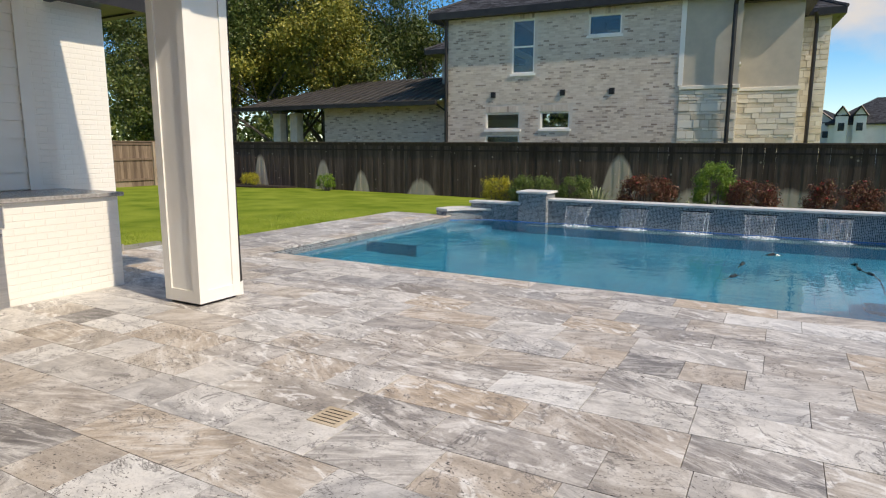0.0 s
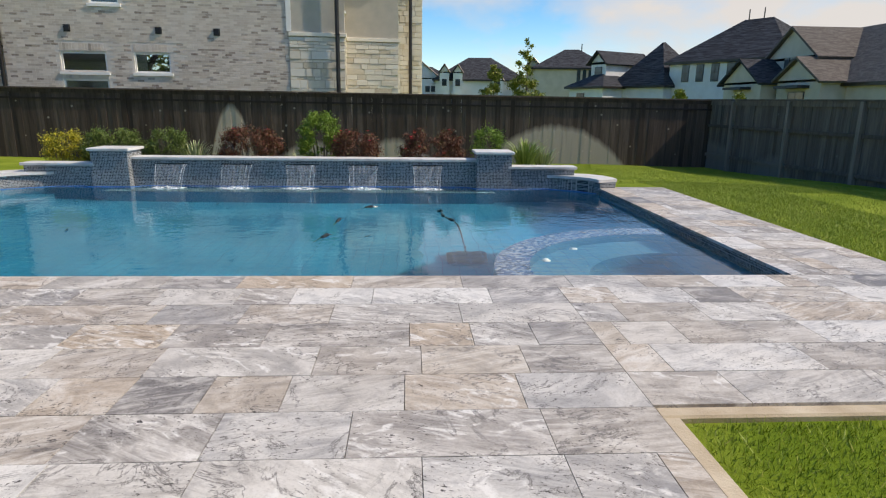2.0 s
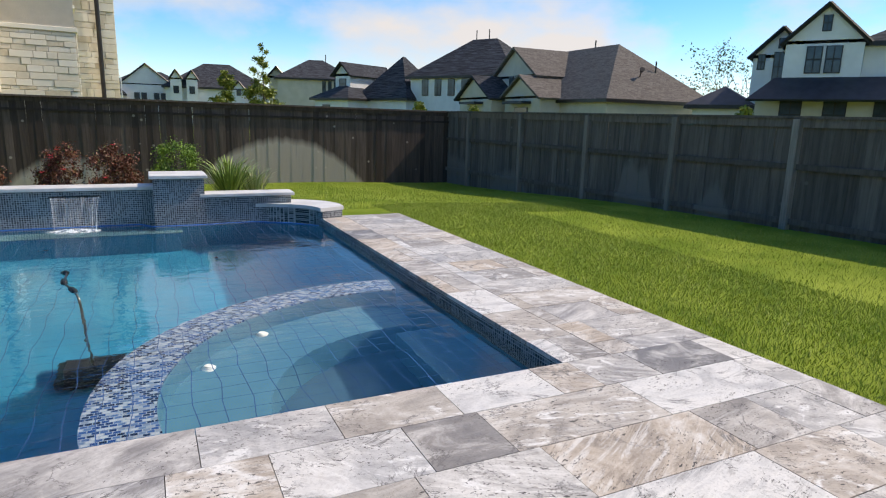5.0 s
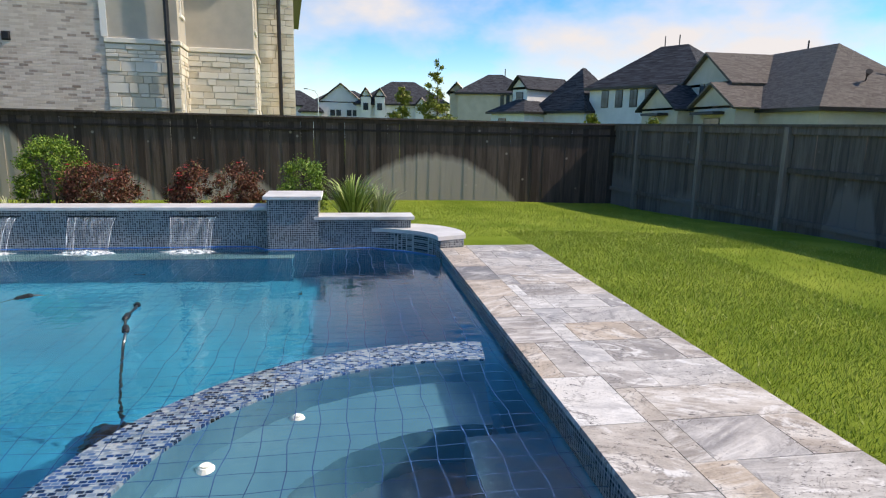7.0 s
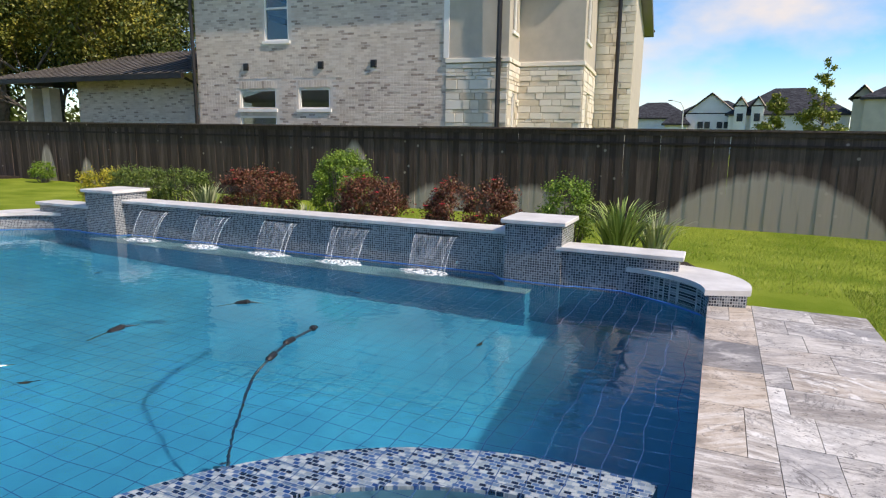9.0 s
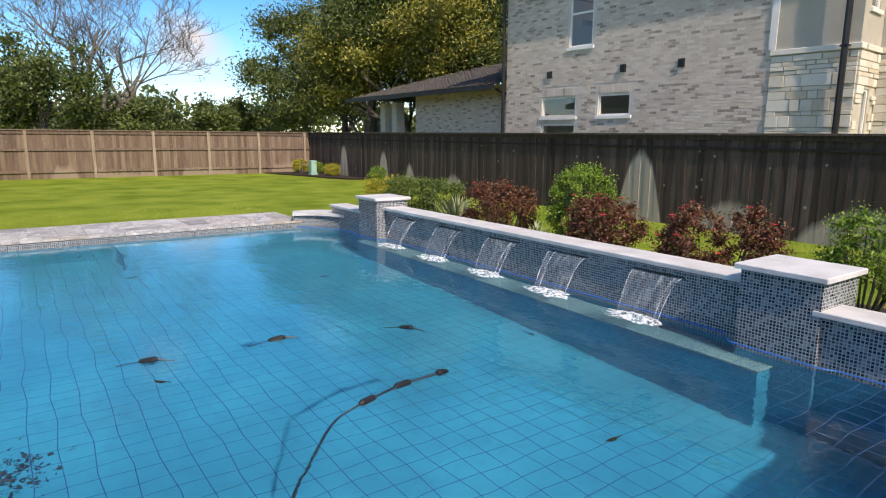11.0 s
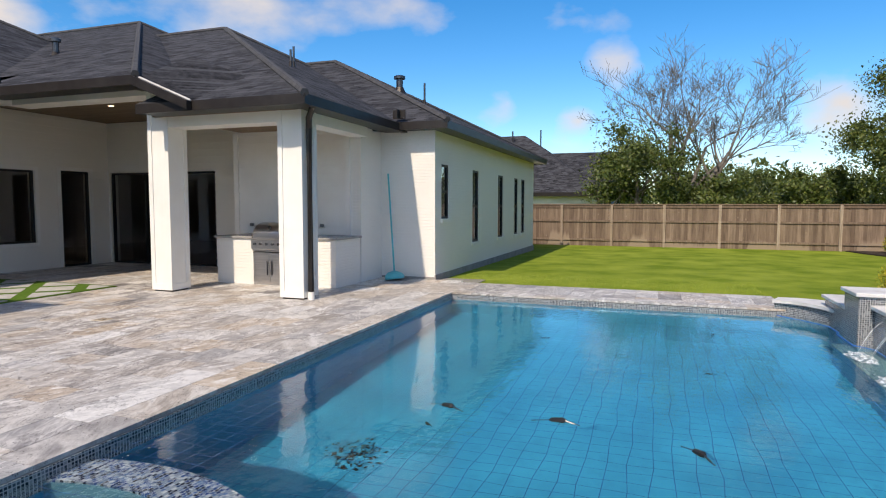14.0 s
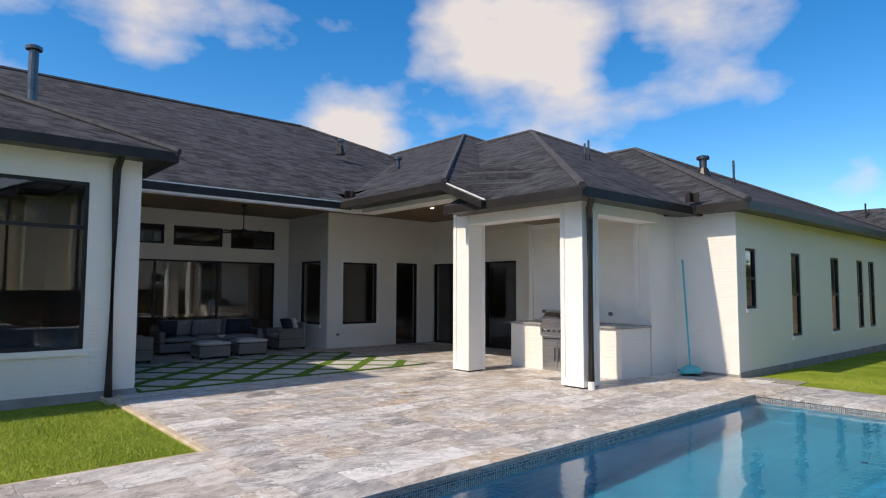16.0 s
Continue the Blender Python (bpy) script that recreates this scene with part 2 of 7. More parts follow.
def fence_wood(name, dark, light, pale, wash=True, arches=()):
    n = N(name)
    r = n.random()
    c = n.mix(r, dark, light)
    grain = n.noise(14.0, 7.0, None, 0.7, (1.0, 1.0, 0.07))
    c = n.mix(n.ramp(grain, (0.35, (0.6, 0.6, 0.6)), (0.6, (0, 0, 0))), c, tuple(x * 0.45 for x in dark))
    if wash:
        s = n.add("ShaderNodeSeparateXYZ", i0=n.pos)
        flat_ = n.add("ShaderNodeCombineXYZ", i0=s.outputs[0], i1=s.outputs[1]).outputs[0]
        blob = n.noise(0.55, 0.0, flat_)
        edge = n.math("MULTIPLY", n.math("SUBTRACT", n.noise(7.0, 3.0, flat_), 0.5), 0.5)
        low = n.math("ADD", -1.0, 0.0) if arches else n.math("SUBTRACT", n.math("ADD", n.math("MINIMUM", n.math("MULTIPLY", n.math("SUBTRACT", blob, 0.51), 14.0), n.math("MULTIPLY", n.noise(0.31, 0.0, flat_), 1.15)), edge), n.math("ADD", s.outputs[2], 0.15))
        for cx, half, high in arches:
            u = n.math("POWER", n.math("ABSOLUTE", n.math("MULTIPLY", n.math("SUBTRACT", s.outputs[0], cx), 1 / half)), 2.2)
            top = n.math("MULTIPLY", n.math("SUBTRACT", 1.0, u), high)
            low = n.math("MAXIMUM", low, n.math("SUBTRACT", n.math("ADD", top, n.math("MULTIPLY", edge, 0.5)), n.math("ADD", s.outputs[2], 0.15)))
        c = n.mix(n.ramp(n.math("ADD", low, 0.5), (0.46, (0, 0, 0)), (0.66, (0.85, 0.85, 0.85))), c, n.mix(n.math("MULTIPLY", grain, 0.6), pale, tuple(x * 0.6 for x in pale)))
    spots = n.add("ShaderNodeTexVoronoi", Vector=n.pos, Scale=2.4).outputs["Distance"]
    c = n.mix(n.ramp(spots, (0.05, (0.5, 0.5, 0.5)), (0.09, (0, 0, 0))), c, pale)
    n.bump(grain, 0.5, 0.006)
    return n.done(c, 0.85, 0, 0.25)


def leaves(name, a, b, c3=None):
    n = N(name)
    r = n.random()
    stops = [(0.0, a), (0.8, b)] + ([(1.0, c3)] if c3 else [])
    c = n.ramp(r, *stops)
    n.put(n.b, "Subsurface Weight", 0.0)
    return n.done(c, 0.5, 0, 0.4)


def glass(name, tint=(1, 1, 1), rough=0.0, ior=1.45):
    n = N(name)
    n.put(n.b, "Transmission Weight", 1.0)
    n.put(n.b, "IOR", ior)
    return n.done(tint, rough, 0, 0.5)


TRAV = travertine("travertine")
MOSAIC = mosaic("glass_mosaic")
MOSAIC_TOP = mosaic("glass_mosaic_top", True)
PLASTER = pool_plaster("pool_plaster", (0.0075, 0.175, 0.305), (0.013, 0.235, 0.39), (0.0075, 0.12, 0.215))
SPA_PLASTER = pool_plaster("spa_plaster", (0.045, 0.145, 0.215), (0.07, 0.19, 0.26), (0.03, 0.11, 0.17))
# the same spa plaster, darkened: the dimness of the deep floor is in its colour
SPA_DIM = pool_plaster("spa_dim_plaster", (0.025, 0.075, 0.12), (0.035, 0.095, 0.15), (0.015, 0.05, 0.09))
LEDGE = pool_plaster("ledge_plaster", (0.07, 0.18, 0.23), (0.11, 0.23, 0.27), (0.05, 0.15, 0.20))
CAPSTONE = two_tone("pale_capstone", (0.55, 0.54, 0.525), (0.72, 0.71, 0.695), 3.0, 0.55, 0.15, 60.0)
WHITE_BRICK = painted_brick("white_painted_brick", (0.87, 0.845, 0.785))
WHITE = two_tone("white_trim_paint", (0.83, 0.81, 0.76), (0.88, 0.865, 0.82), 1.5, 0.5, 0.08, 80.0)
SIDING = lap_siding("white_lap_siding", (0.84, 0.81, 0.745))
GREY_BRICK = masonry("grey_brick", ((0.0, (0.28, 0.215, 0.175)), (0.09, (0.41, 0.335, 0.28)), (0.15, (0.58, 0.49, 0.41)), (0.6, (0.66, 0.57, 0.485)), (1.0, (0.75, 0.665, 0.58))), 60.0)
MORTAR = two_tone("pale_mortar", (0.62, 0.56, 0.50), (0.72, 0.66, 0.59), 4.0, 0.95, 0.4, 90.0)
STUCCO = two_tone("stucco", (0.46, 0.42, 0.35), (0.52, 0.47, 0.39), 3.0, 0.9, 0.4, 90.0)
STONE = masonry("limestone", ((0.0, (0.56, 0.47, 0.34)), (0.18, (0.68, 0.61, 0.49)), (0.5, (0.74, 0.68, 0.57)), (1.0, (0.82, 0.77, 0.67))), 18.0)
STONE_JOINT = two_tone("limestone_joint", (0.50, 0.44, 0.35), (0.60, 0.54, 0.44), 4.0, 0.95, 0.4, 60.0)
SHINGLE = shingles("dark_shingles", (0.010, 0.0105, 0.013), (0.075, 0.078, 0.09))
SHINGLE_BROWN = shingles("brown_shingles", (0.10, 0.085, 0.075), (0.17, 0.15, 0.135))
METAL_ROOF = two_tone("bronze_metal_roof", (0.12, 0.108, 0.095), (0.17, 0.155, 0.14), 2.0, 0.4, 0.05, 30.0, 0.4)
RIDGE = two_tone("ridge_cap_shingle", (0.045, 0.046, 0.052), (0.08, 0.082, 0.09), 6.0, 0.95, 0.5, 60.0)
FASCIA = two_tone("dark_bronze_gutter", (0.022, 0.018, 0.016), (0.035, 0.03, 0.027), 3.0, 0.35, 0.05, 50.0, 0.2)
BLACK = two_tone("black_frame", (0.012, 0.012, 0.013), (0.02, 0.02, 0.021), 4.0, 0.4, 0.05, 60.0)
CEILING_WOOD = two_tone("stained_ceiling_board", (0.16, 0.105, 0.06), (0.24, 0.165, 0.10), 2.0, 0.6, 0.2, 30.0, stretch=(8.0, 0.5, 1.0))
LAWN = two_tone("lawn_grass", (0.125, 0.19, 0.014), (0.25, 0.31, 0.04), 0.9, 0.95, 0.9, 70.0, spec=0.1)
BLADE = leaves("grass_blade", (0.16, 0.245, 0.018), (0.345, 0.425, 0.055), (0.48, 0.46, 0.13))
EARTH = two_tone("earth_verge", (0.09, 0.065, 0.04), (0.16, 0.12, 0.07), 6.0, 0.95, 0.6, 40.0)
MULCH = two_tone("dark_mulch", (0.018, 0.013, 0.01), (0.05, 0.035, 0.025), 18.0, 0.95, 0.9, 60.0)
CONCRETE = two_tone("sandy_concrete", (0.46, 0.37, 0.26), (0.62, 0.53, 0.40), 3.5, 0.9, 0.4, 70.0)
GROUT = two_tone("paving_joint", (0.22, 0.20, 0.185), (0.33, 0.31, 0.29), 8.0, 0.95, 0.3, 90.0)
FENCE_DARK = fence_wood("dark_stained_cedar", (0.062, 0.044, 0.037), (0.15, 0.112, 0.094), (0.58, 0.50, 0.42), True, ((5.15, 2.05, 1.02), (-4.4, 0.62, 1.5), (-20.1, 0.45, 1.4), (-16.55, 0.45, 1.2), (-14.6, 0.4, 0.8), (-11.8, 0.6, 0.55), (-2.1, 0.9, 0.5), (0.35, 1.1, 0.58)))
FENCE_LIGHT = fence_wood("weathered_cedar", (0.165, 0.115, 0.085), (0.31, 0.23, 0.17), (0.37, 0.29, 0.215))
# the sunlight on the left fence's posts is put into this paler cedar
POST_SUNLIT = fence_wood("sunlit_cedar_post", (0.30, 0.225, 0.165), (0.46, 0.37, 0.285), (0.5, 0.42, 0.33), False)
# the right fence's shade is put into this greyer, darker cedar
FENCE_SHADED = fence_wood("shaded_grey_cedar", (0.125, 0.105, 0.092), (0.225, 0.19, 0.168), (0.24, 0.215, 0.20), True)
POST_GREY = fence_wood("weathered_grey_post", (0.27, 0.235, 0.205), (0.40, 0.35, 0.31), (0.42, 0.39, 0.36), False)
BARK = two_tone("tree_bark", (0.09, 0.075, 0.06), (0.19, 0.165, 0.14), 5.0, 0.95, 0.8, 25.0)
BARK_PALE = two_tone("pale_twig_bark", (0.11, 0.095, 0.085), (0.22, 0.20, 0.18), 5.0, 0.95, 0.6, 25.0)
STEEL = two_tone("brushed_steel", (0.50, 0.50, 0.51), (0.60, 0.60, 0.61), 2.0, 0.28, 0.05, 90.0, 0.95, stretch=(1, 1, 20))
GRANITE = two_tone("grey_granite", (0.22, 0.215, 0.21), (0.42, 0.41, 0.40), 40.0, 0.25, 0.02, 90.0)
DARKGLASS = glass("window_glass", (0.55, 0.58, 0.60), 0.0, 1.75)
n_ = N("pool_water")
n_.put(n_.b, "Transmission Weight", 1.0)
n_.put(n_.b, "IOR", 1.34)
rip = n_.mix(0.35, n_.noise(2.2, 3.0, None, 0.5, (1.0, 1.6, 1.0)), n_.noise(9.0, 2.0))
n_.bump(rip, 0.14, 0.05)
WATER = n_.done((0.93, 0.985, 1.0), 0.0)
n_ = N("falling_water")
str_ = n_.noise(26.0, 4.0, None, 0.6, (1.0, 0.3, 0.05))
n_.put(n_.b, "Alpha", n_.ramp(str_, (0.46, (0.03, 0.03, 0.03)), (0.75, (0.28, 0.28, 0.28))))
FALL = n_.done((0.82, 0.88, 0.92), 0.12)
n_ = N("churned_water")
n_.put(n_.b, "Alpha", n_.ramp(n_.noise(26.0, 5.0), (0.40, (0.06, 0.06, 0.06)), (0.58, (0.92, 0.92, 0.92))))
n_.bump(n_.noise(60.0), 0.6, 0.01)
CHURN = n_.done((0.85, 0.9, 0.93), 0.4)
FOAM = two_tone("white_foam", (0.75, 0.80, 0.84), (0.9, 0.93, 0.95), 20.0, 0.6, 0.6, 40.0)
LEAF_TREE = leaves("oak_leaf", (0.035, 0.062, 0.014), (0.10, 0.135, 0.026), (0.15, 0.16, 0.035))
LEAF_YELLOW = leaves("yellowing_leaf", (0.12, 0.15, 0.025), (0.30, 0.27, 0.04))
LEAF_YOUNG = leaves("young_tree_leaf", (0.10, 0.15, 0.02), (0.26, 0.28, 0.04), (0.34, 0.33, 0.06))
LEAF_SHRUB = leaves("shrub_leaf", (0.07, 0.15, 0.015), (0.20, 0.32, 0.03), (0.28, 0.36, 0.05))
LEAF_LILY = leaves("lily_leaf", (0.10, 0.18, 0.03), (0.30, 0.40, 0.09), (0.45, 0.50, 0.18))
LEAF_HEDGE = leaves("hedge_leaf", (0.045, 0.085, 0.015), (0.13, 0.19, 0.03), (0.22, 0.27, 0.05))
LEAF_RED = leaves("rose_leaf", (0.06, 0.03, 0.016), (0.21, 0.068, 0.036), (0.11, 0.13, 0.035))
LEAF_GOLD = leaves("golden_leaf", (0.16, 0.20, 0.02), (0.50, 0.42, 0.03))
LEAF_PALE = leaves("striped_leaf", (0.16, 0.24, 0.08), (0.48, 0.50, 0.30))
PETAL = leaves("red_petal", (0.50, 0.02, 0.03), (0.65, 0.05, 0.06))

# ---- mesh helpers ----
def link(name, bm, material, parent=None, label=""):
    me = bpy.data.meshes.new(name)
    bm.normal_update()
    bm.to_mesh(me)
    bm.free()
    for m in (material if isinstance(material, (list, tuple)) else [material]):
        me.materials.append(m)
    ob = new(name, me)
    ob.parent = parent
    if label:
        tagged(ob, label)
    return ob


def part(name, bm, material, parent, label=""):
    return link(name, bm, material, parent, label)


def thing(name, x, y, z, label, category, group="", turn=0.0):
    e = new(name)
    e.matrix_world = pose(x, y, z, 0, 0, turn)
    e.empty_display_size = 0.1
    return tagged(e, label, category, group)


def box(x0, x1, y0, y1, z0, z1, bm=None, bevel=0.0):
    own = bm or bmesh.new()
    made = bmesh.ops.create_cube(own, size=1.0, matrix=Matrix.LocRotScale(((x0 + x1) / 2, (y0 + y1) / 2, (z0 + z1) / 2), None, (x1 - x0, y1 - y0, z1 - z0)))
    if bevel:
        es = list({e for v in made["verts"] for e in v.link_edges})
        bmesh.ops.bevel(own, geom=es, offset=bevel, segments=1, affect="EDGES")
    return own


def tube(points, radii, sides=8, bm=None, caps=True):
    """A round tube through the points."""
    own = bm or bmesh.new()
    pts = [Vector(p) for p in points]
    rings = []
    for i, p in enumerate(pts):
        d = (pts[min(i + 1, len(pts) - 1)] - pts[max(i - 1, 0)]).normalized()
        q = d.to_track_quat("Z", "Y")
        r = radii if isinstance(radii, (int, float)) else radii[i]
        rings.append([own.verts.new(p + q @ Vector((r * math.cos(a), r * math.sin(a), 0))) for a in [2 * math.pi * k / sides for k in range(sides)]])
    for a, b in zip(rings, rings[1:]):
        for k in range(sides):
            own.faces.new((a[k], a[(k + 1) % sides], b[(k + 1) % sides], b[k]))
    if caps:
        own.faces.new(rings[0][::-1])
        own.faces.new(rings[-1])
    return own


def prism(outline, z0, z1, bm=None):
    own = bm or bmesh.new()
    lo = [own.verts.new((x, y, z0)) for x, y in outline]
    hi = [own.verts.new((x, y, z1)) for x, y in outline]
    k = len(lo)
    for i in range(k):
        own.faces.new((lo[i], lo[(i + 1) % k], hi[(i + 1) % k], hi[i]))
    own.faces.new(lo[::-1])
    own.faces.new(hi)
    return own


def ribbon(inner, outer, z0, z1, bm=None):
    """A curved wall between two lines of equal length."""
    own = bm or bmesh.new()
    row = [[own.verts.new((*p, z)) for p, z in ((a, z0), (b, z0), (b, z1), (a, z1))] for a, b in zip(inner, outer)]
    for p, q in zip(row, row[1:]):
        for i in range(4):
            own.faces.new((p[i], p[(i + 1) % 4], q[(i + 1) % 4], q[i]))
    own.faces.new(row[0][::-1])
    own.faces.new(row[-1])
    bmesh.ops.recalc_face_normals(own, faces=own.faces)
    return own


def raw(name, verts, faces, material, parent=None):
    me = bpy.data.meshes.new(name)
    me.from_pydata(verts, [], faces)
    me.materials.append(material)
    ob = new(name, me)
    ob.parent = parent
    return ob


def structure(ob, label, category):
    return tagged(ob, label, category, kind="structure")


def wall(name, axis, at, thick, a0, a1, z0, z1, openings, material, label):
    """A wall along an axis, its outer face at `at`, growing by thick, with openings (a0, a1, z0, z1) cut through it."""
    us = sorted({a0, a1, *[o[0] for o in openings], *[o[1] for o in openings]})
    bm = bmesh.new()
    for u0, u1 in zip(us, us[1:]):
        holes = sorted([o for o in openings if o[0] <= u0 and o[1] >= u1], key=lambda o: o[2])
        z = z0
        for o in holes + [(0, 0, z1, z1)]:
            if o[2] - z > 0.001:
                lo, hi = sorted((at, at + thick))
                box(*((u0, u1, lo, hi) if axis == "x" else (lo, hi, u0, u1)), z, o[2], bm)
            z = o[3]
    bmesh.ops.remove_doubles(bm, verts=bm.verts, dist=0.0005)
    return structure(link(name, bm, material), label, "wall")


def lap_boards(host, axis, at, a0, a1, z0, z1, openings):
    """Overlapping siding boards on a wall's outer face, each thicker at its lower edge, cut round the openings."""
    us = sorted({a0, a1, *[o[0] for o in openings], *[o[1] for o in openings]})
    z = z0
    while z < z1 - 0.02:
        top = min(z + 0.19, z1)
        runs = []
        for u0, u1 in zip(us, us[1:]):
            cut = [o for o in openings if o[0] <= u0 and o[1] >= u1 and o[2] < top and o[3] > z]
            lo, hi = z, top
            for o in cut:
                if o[2] <= lo:
                    lo = max(lo, o[3])
                else:
                    hi = min(hi, o[2])
            if hi - lo < 0.012:
                continue
            if runs and runs[-1][1] == u0 and runs[-1][2:] == (lo, hi):
                runs[-1] = (runs[-1][0], u1, lo, hi)
            else:
                runs.append((u0, u1, lo, hi))
        for u0, u1, lo, hi in runs:
            bm = bmesh.new()
            ends = []
            for u in (u0, u1):
                ring = [(at - 0.02, lo), (at + 0.026, lo), (at + 0.001, hi), (at - 0.02, hi)]
                ends.append([bm.verts.new((u, d, h) if axis == "x" else (d, u, h)) for d, h in ring])
            for k in range(4):
                bm.faces.new((ends[0][k], ends[0][(k + 1) % 4], ends[1][(k + 1) % 4], ends[1][k]))
            bm.faces.new(ends[0])
            bm.faces.new(ends[1])
            bmesh.ops.recalc_face_normals(bm, faces=bm.faces)
            part("siding_board", bm, SIDING, host)
        z = top


def window(name, axis, at, inward, a0, a1, z0, z1, bars=(), rails=(), sill=True, frame_material=None, group="", label="black-framed window in the white wall", door=False):
    """A window or glazed door in an opening: frame, mullions, a pane and a sill."""
    fm = frame_material or BLACK
    w = thing(name, *(((a0 + a1) / 2, at) if axis == "x" else (at, (a0 + a1) / 2)), z0, label, "door" if door else "window", group)
    w["kind"] = "structure"
    o = w.location.copy()

    def bar(u0, u1, d0, d1, v0, v1, bm=None):
        lo, hi = sorted((at + inward * d0, at + inward * d1))
        b = (u0, u1, lo, hi) if axis == "x" else (lo, hi, u0, u1)
        return box(b[0] - o.x, b[1] - o.x, b[2] - o.y, b[3] - o.y, v0 - o.z, v1 - o.z, bm)

    f = 0.055
    bm = bar(a0, a0 + f, 0.03, 0.11, z0, z1)
    bar(a1 - f, a1, 0.03, 0.11, z0, z1, bm)
    bar(a0 + f, a1 - f, 0.03, 0.11, z1 - f, z1, bm)
    bar(a0 + f, a1 - f, 0.03, 0.11, z0, z0 + f, bm)
    part("window_frame", bm, fm, w)
    for b in bars:
        part("mullion", bar(b - 0.035, b + 0.035, 0.035, 0.105, z0 + f, z1 - f), fm, w)
    for r in rails:
        part("rail", bar(a0 + f, a1 - f, 0.037, 0.103, r - 0.03, r + 0.03), fm, w)
    p = part("pane", bar(a0 + f, a1 - f, 0.066, 0.074, z0 + f, z1 - f), DARKGLASS, w)
    p.visible_shadow = False
    if sill:
        part("window_sill", bar(a0 - 0.06, a1 + 0.06, -0.05, 0.10, z0 - 0.09, z0 - 0.002), WHITE, w)
    return w


def smooth(t):
    t = min(1.0, max(0.0, t))
    return t * t * (3 - 2 * t)


def ground_z(x, y):
    back = -0.23 * smooth((y - 12.5) / 7.0) * smooth((x + 26) / 24)
    return -0.05 + back - 0.06 * smooth((-9 - x) / 14) - 0.08 * smooth((x - 5.6) / 4)

# ---- ground ----
PX0, PX1, PY0, PY1 = -6.50, 4.22, 6.61, 13.12     # the pool's inside
PAVED = [(-8.1, PX0, PY0, 12.5), (PX1, 5.45, PY0, 12.5), (-9.0, 1.97, -8.0, PY0), (1.97, 5.45, 4.24, PY0)]
WATER_Z = -0.105


def open_ground(x, y):
    """Whether the lawn lies here."""
    return not any(a - 0.02 < x < b + 0.02 and c - 0.02 < y < d + 0.02 for a, b, c, d in PAVED + [(PX0, PX1, PY0, PY1 + 0.4), (-20.0, -8.3, -9.0, 5.6), (1.64, 9.0, -9.0, -0.25)])


def axis_lines(lo, hi, step, marks):
    far = [-900, -300, -100, -50, 100, 300, 900]
    v = [lo + i * step for i in range(int((hi - lo) / step) + 1)] + far
    v = [a for a in v if all(abs(a - m) > 0.12 for m in marks)] + list(marks)
    return sorted(v)


gx = axis_lines(-30.0, 30.0, 0.9, [-20.0, -8.3, -8.1, PX0, PX1, 5.45, 1.97, 1.64, 9.0, -9.0])
gy = axis_lines(-30.0, 30.0, 0.9, [-9.0, -8.0, -0.25, 4.24, 5.6, PY0, 12.5, PY1 + 0.4])
bm = bmesh.new()
grid = {}
for i in range(len(gx) - 1):
    for j in range(len(gy) - 1):
        if open_ground((gx[i] + gx[i + 1]) / 2, (gy[j] + gy[j + 1]) / 2):
            c = []
            for a, b in ((i, j), (i + 1, j), (i + 1, j + 1), (i, j + 1)):
                if (a, b) not in grid:
                    grid[a, b] = bm.verts.new((gx[a], gy[b], ground_z(gx[a], gy[b])))
                c.append(grid[a, b])
            bm.faces.new(c)
for f in bm.faces:
    f.smooth = True
structure(link("ground", bm, LAWN), "mown green lawn sloping gently to the fences", "lawn")

# bed under the paving, with the concrete edge beside the lawn
bm = bmesh.new()
for a, b, c, d in PAVED:
    box(a, b, c, d, -0.25, -0.034, bm)
structure(link("paving_bed", bm, GROUT), "dark joints and bed under the stone paving", "paving")
bm = box(1.97, 2.07, 0.0, 4.14, -0.3, -0.012, None, 0.012)
box(1.972, 5.5, 4.14, 4.24, -0.3, -0.012, bm, 0.012)
structure(link("edging", bm, CONCRETE), "sandy concrete edge between paving and lawn", "edging")

# ---- pool ----
pool = thing("pool", 0, 0, 0, "blue plastered swimming pool sunk in stone paving", "pool")
pool["kind"] = "structure"
bm = box(PX0 - 0.2, PX1 + 0.2, PY0 - 0.2, PY1 + 0.2, -1.75, -1.6)
for b in ((PX0 - 0.2, PX0, PY0 - 0.2, PY1 + 0.2), (PX1, PX1 + 0.2, PY0 - 0.2, PY1 + 0.2), (PX0, PX1, PY0 - 0.2, PY0), (PX0, PX1, PY1, PY1 + 0.2)):
    box(*b, -1.6, -0.24, bm)
part("shell", bm, PLASTER, pool)
bm = bmesh.new()
for b in ((PX0 - 0.18, PX0 + 0.012, PY0 - 0.18, 12.5), (PX1 - 0.012, PX1 + 0.18, PY0 - 0.18, 12.5), (PX0 + 0.012, PX1 - 0.012, PY0 - 0.18, PY0 + 0.012)):
    box(*b, -0.32, -0.042, bm)
part("waterline_tiles", bm, MOSAIC, pool, "band of small glass mosaic tiles")
part("ledge", box(-4.7, 2.35, 12.74, PY1, -1.59, -0.50), PLASTER, pool)
part("ledge_top", box(-4.72, 2.37, 12.72, PY1, -0.498, -0.45, None, 0.01), LEDGE, pool, "pale top of the ledge under the waterfalls")
part("step", box(PX0, -5.4, 9.2, 12.4, -1.59, -0.55), PLASTER, pool)
arc_o, arc_i = [], []
for k in range(33):
    a = math.pi / 2 * 1.18 + (math.pi * 1.03 - math.pi / 2 * 1.18) * 0 + k / 32 * math.radians(118) - math.radians(24)
    cx, cy = 3.75, 7.15
    arc_o.append((cx + 2.16 * math.cos(a), cy + 2.12 * math.sin(a)))
    arc_i.append((cx + 1.80 * math.cos(a), cy + 1.76 * math.sin(a)))
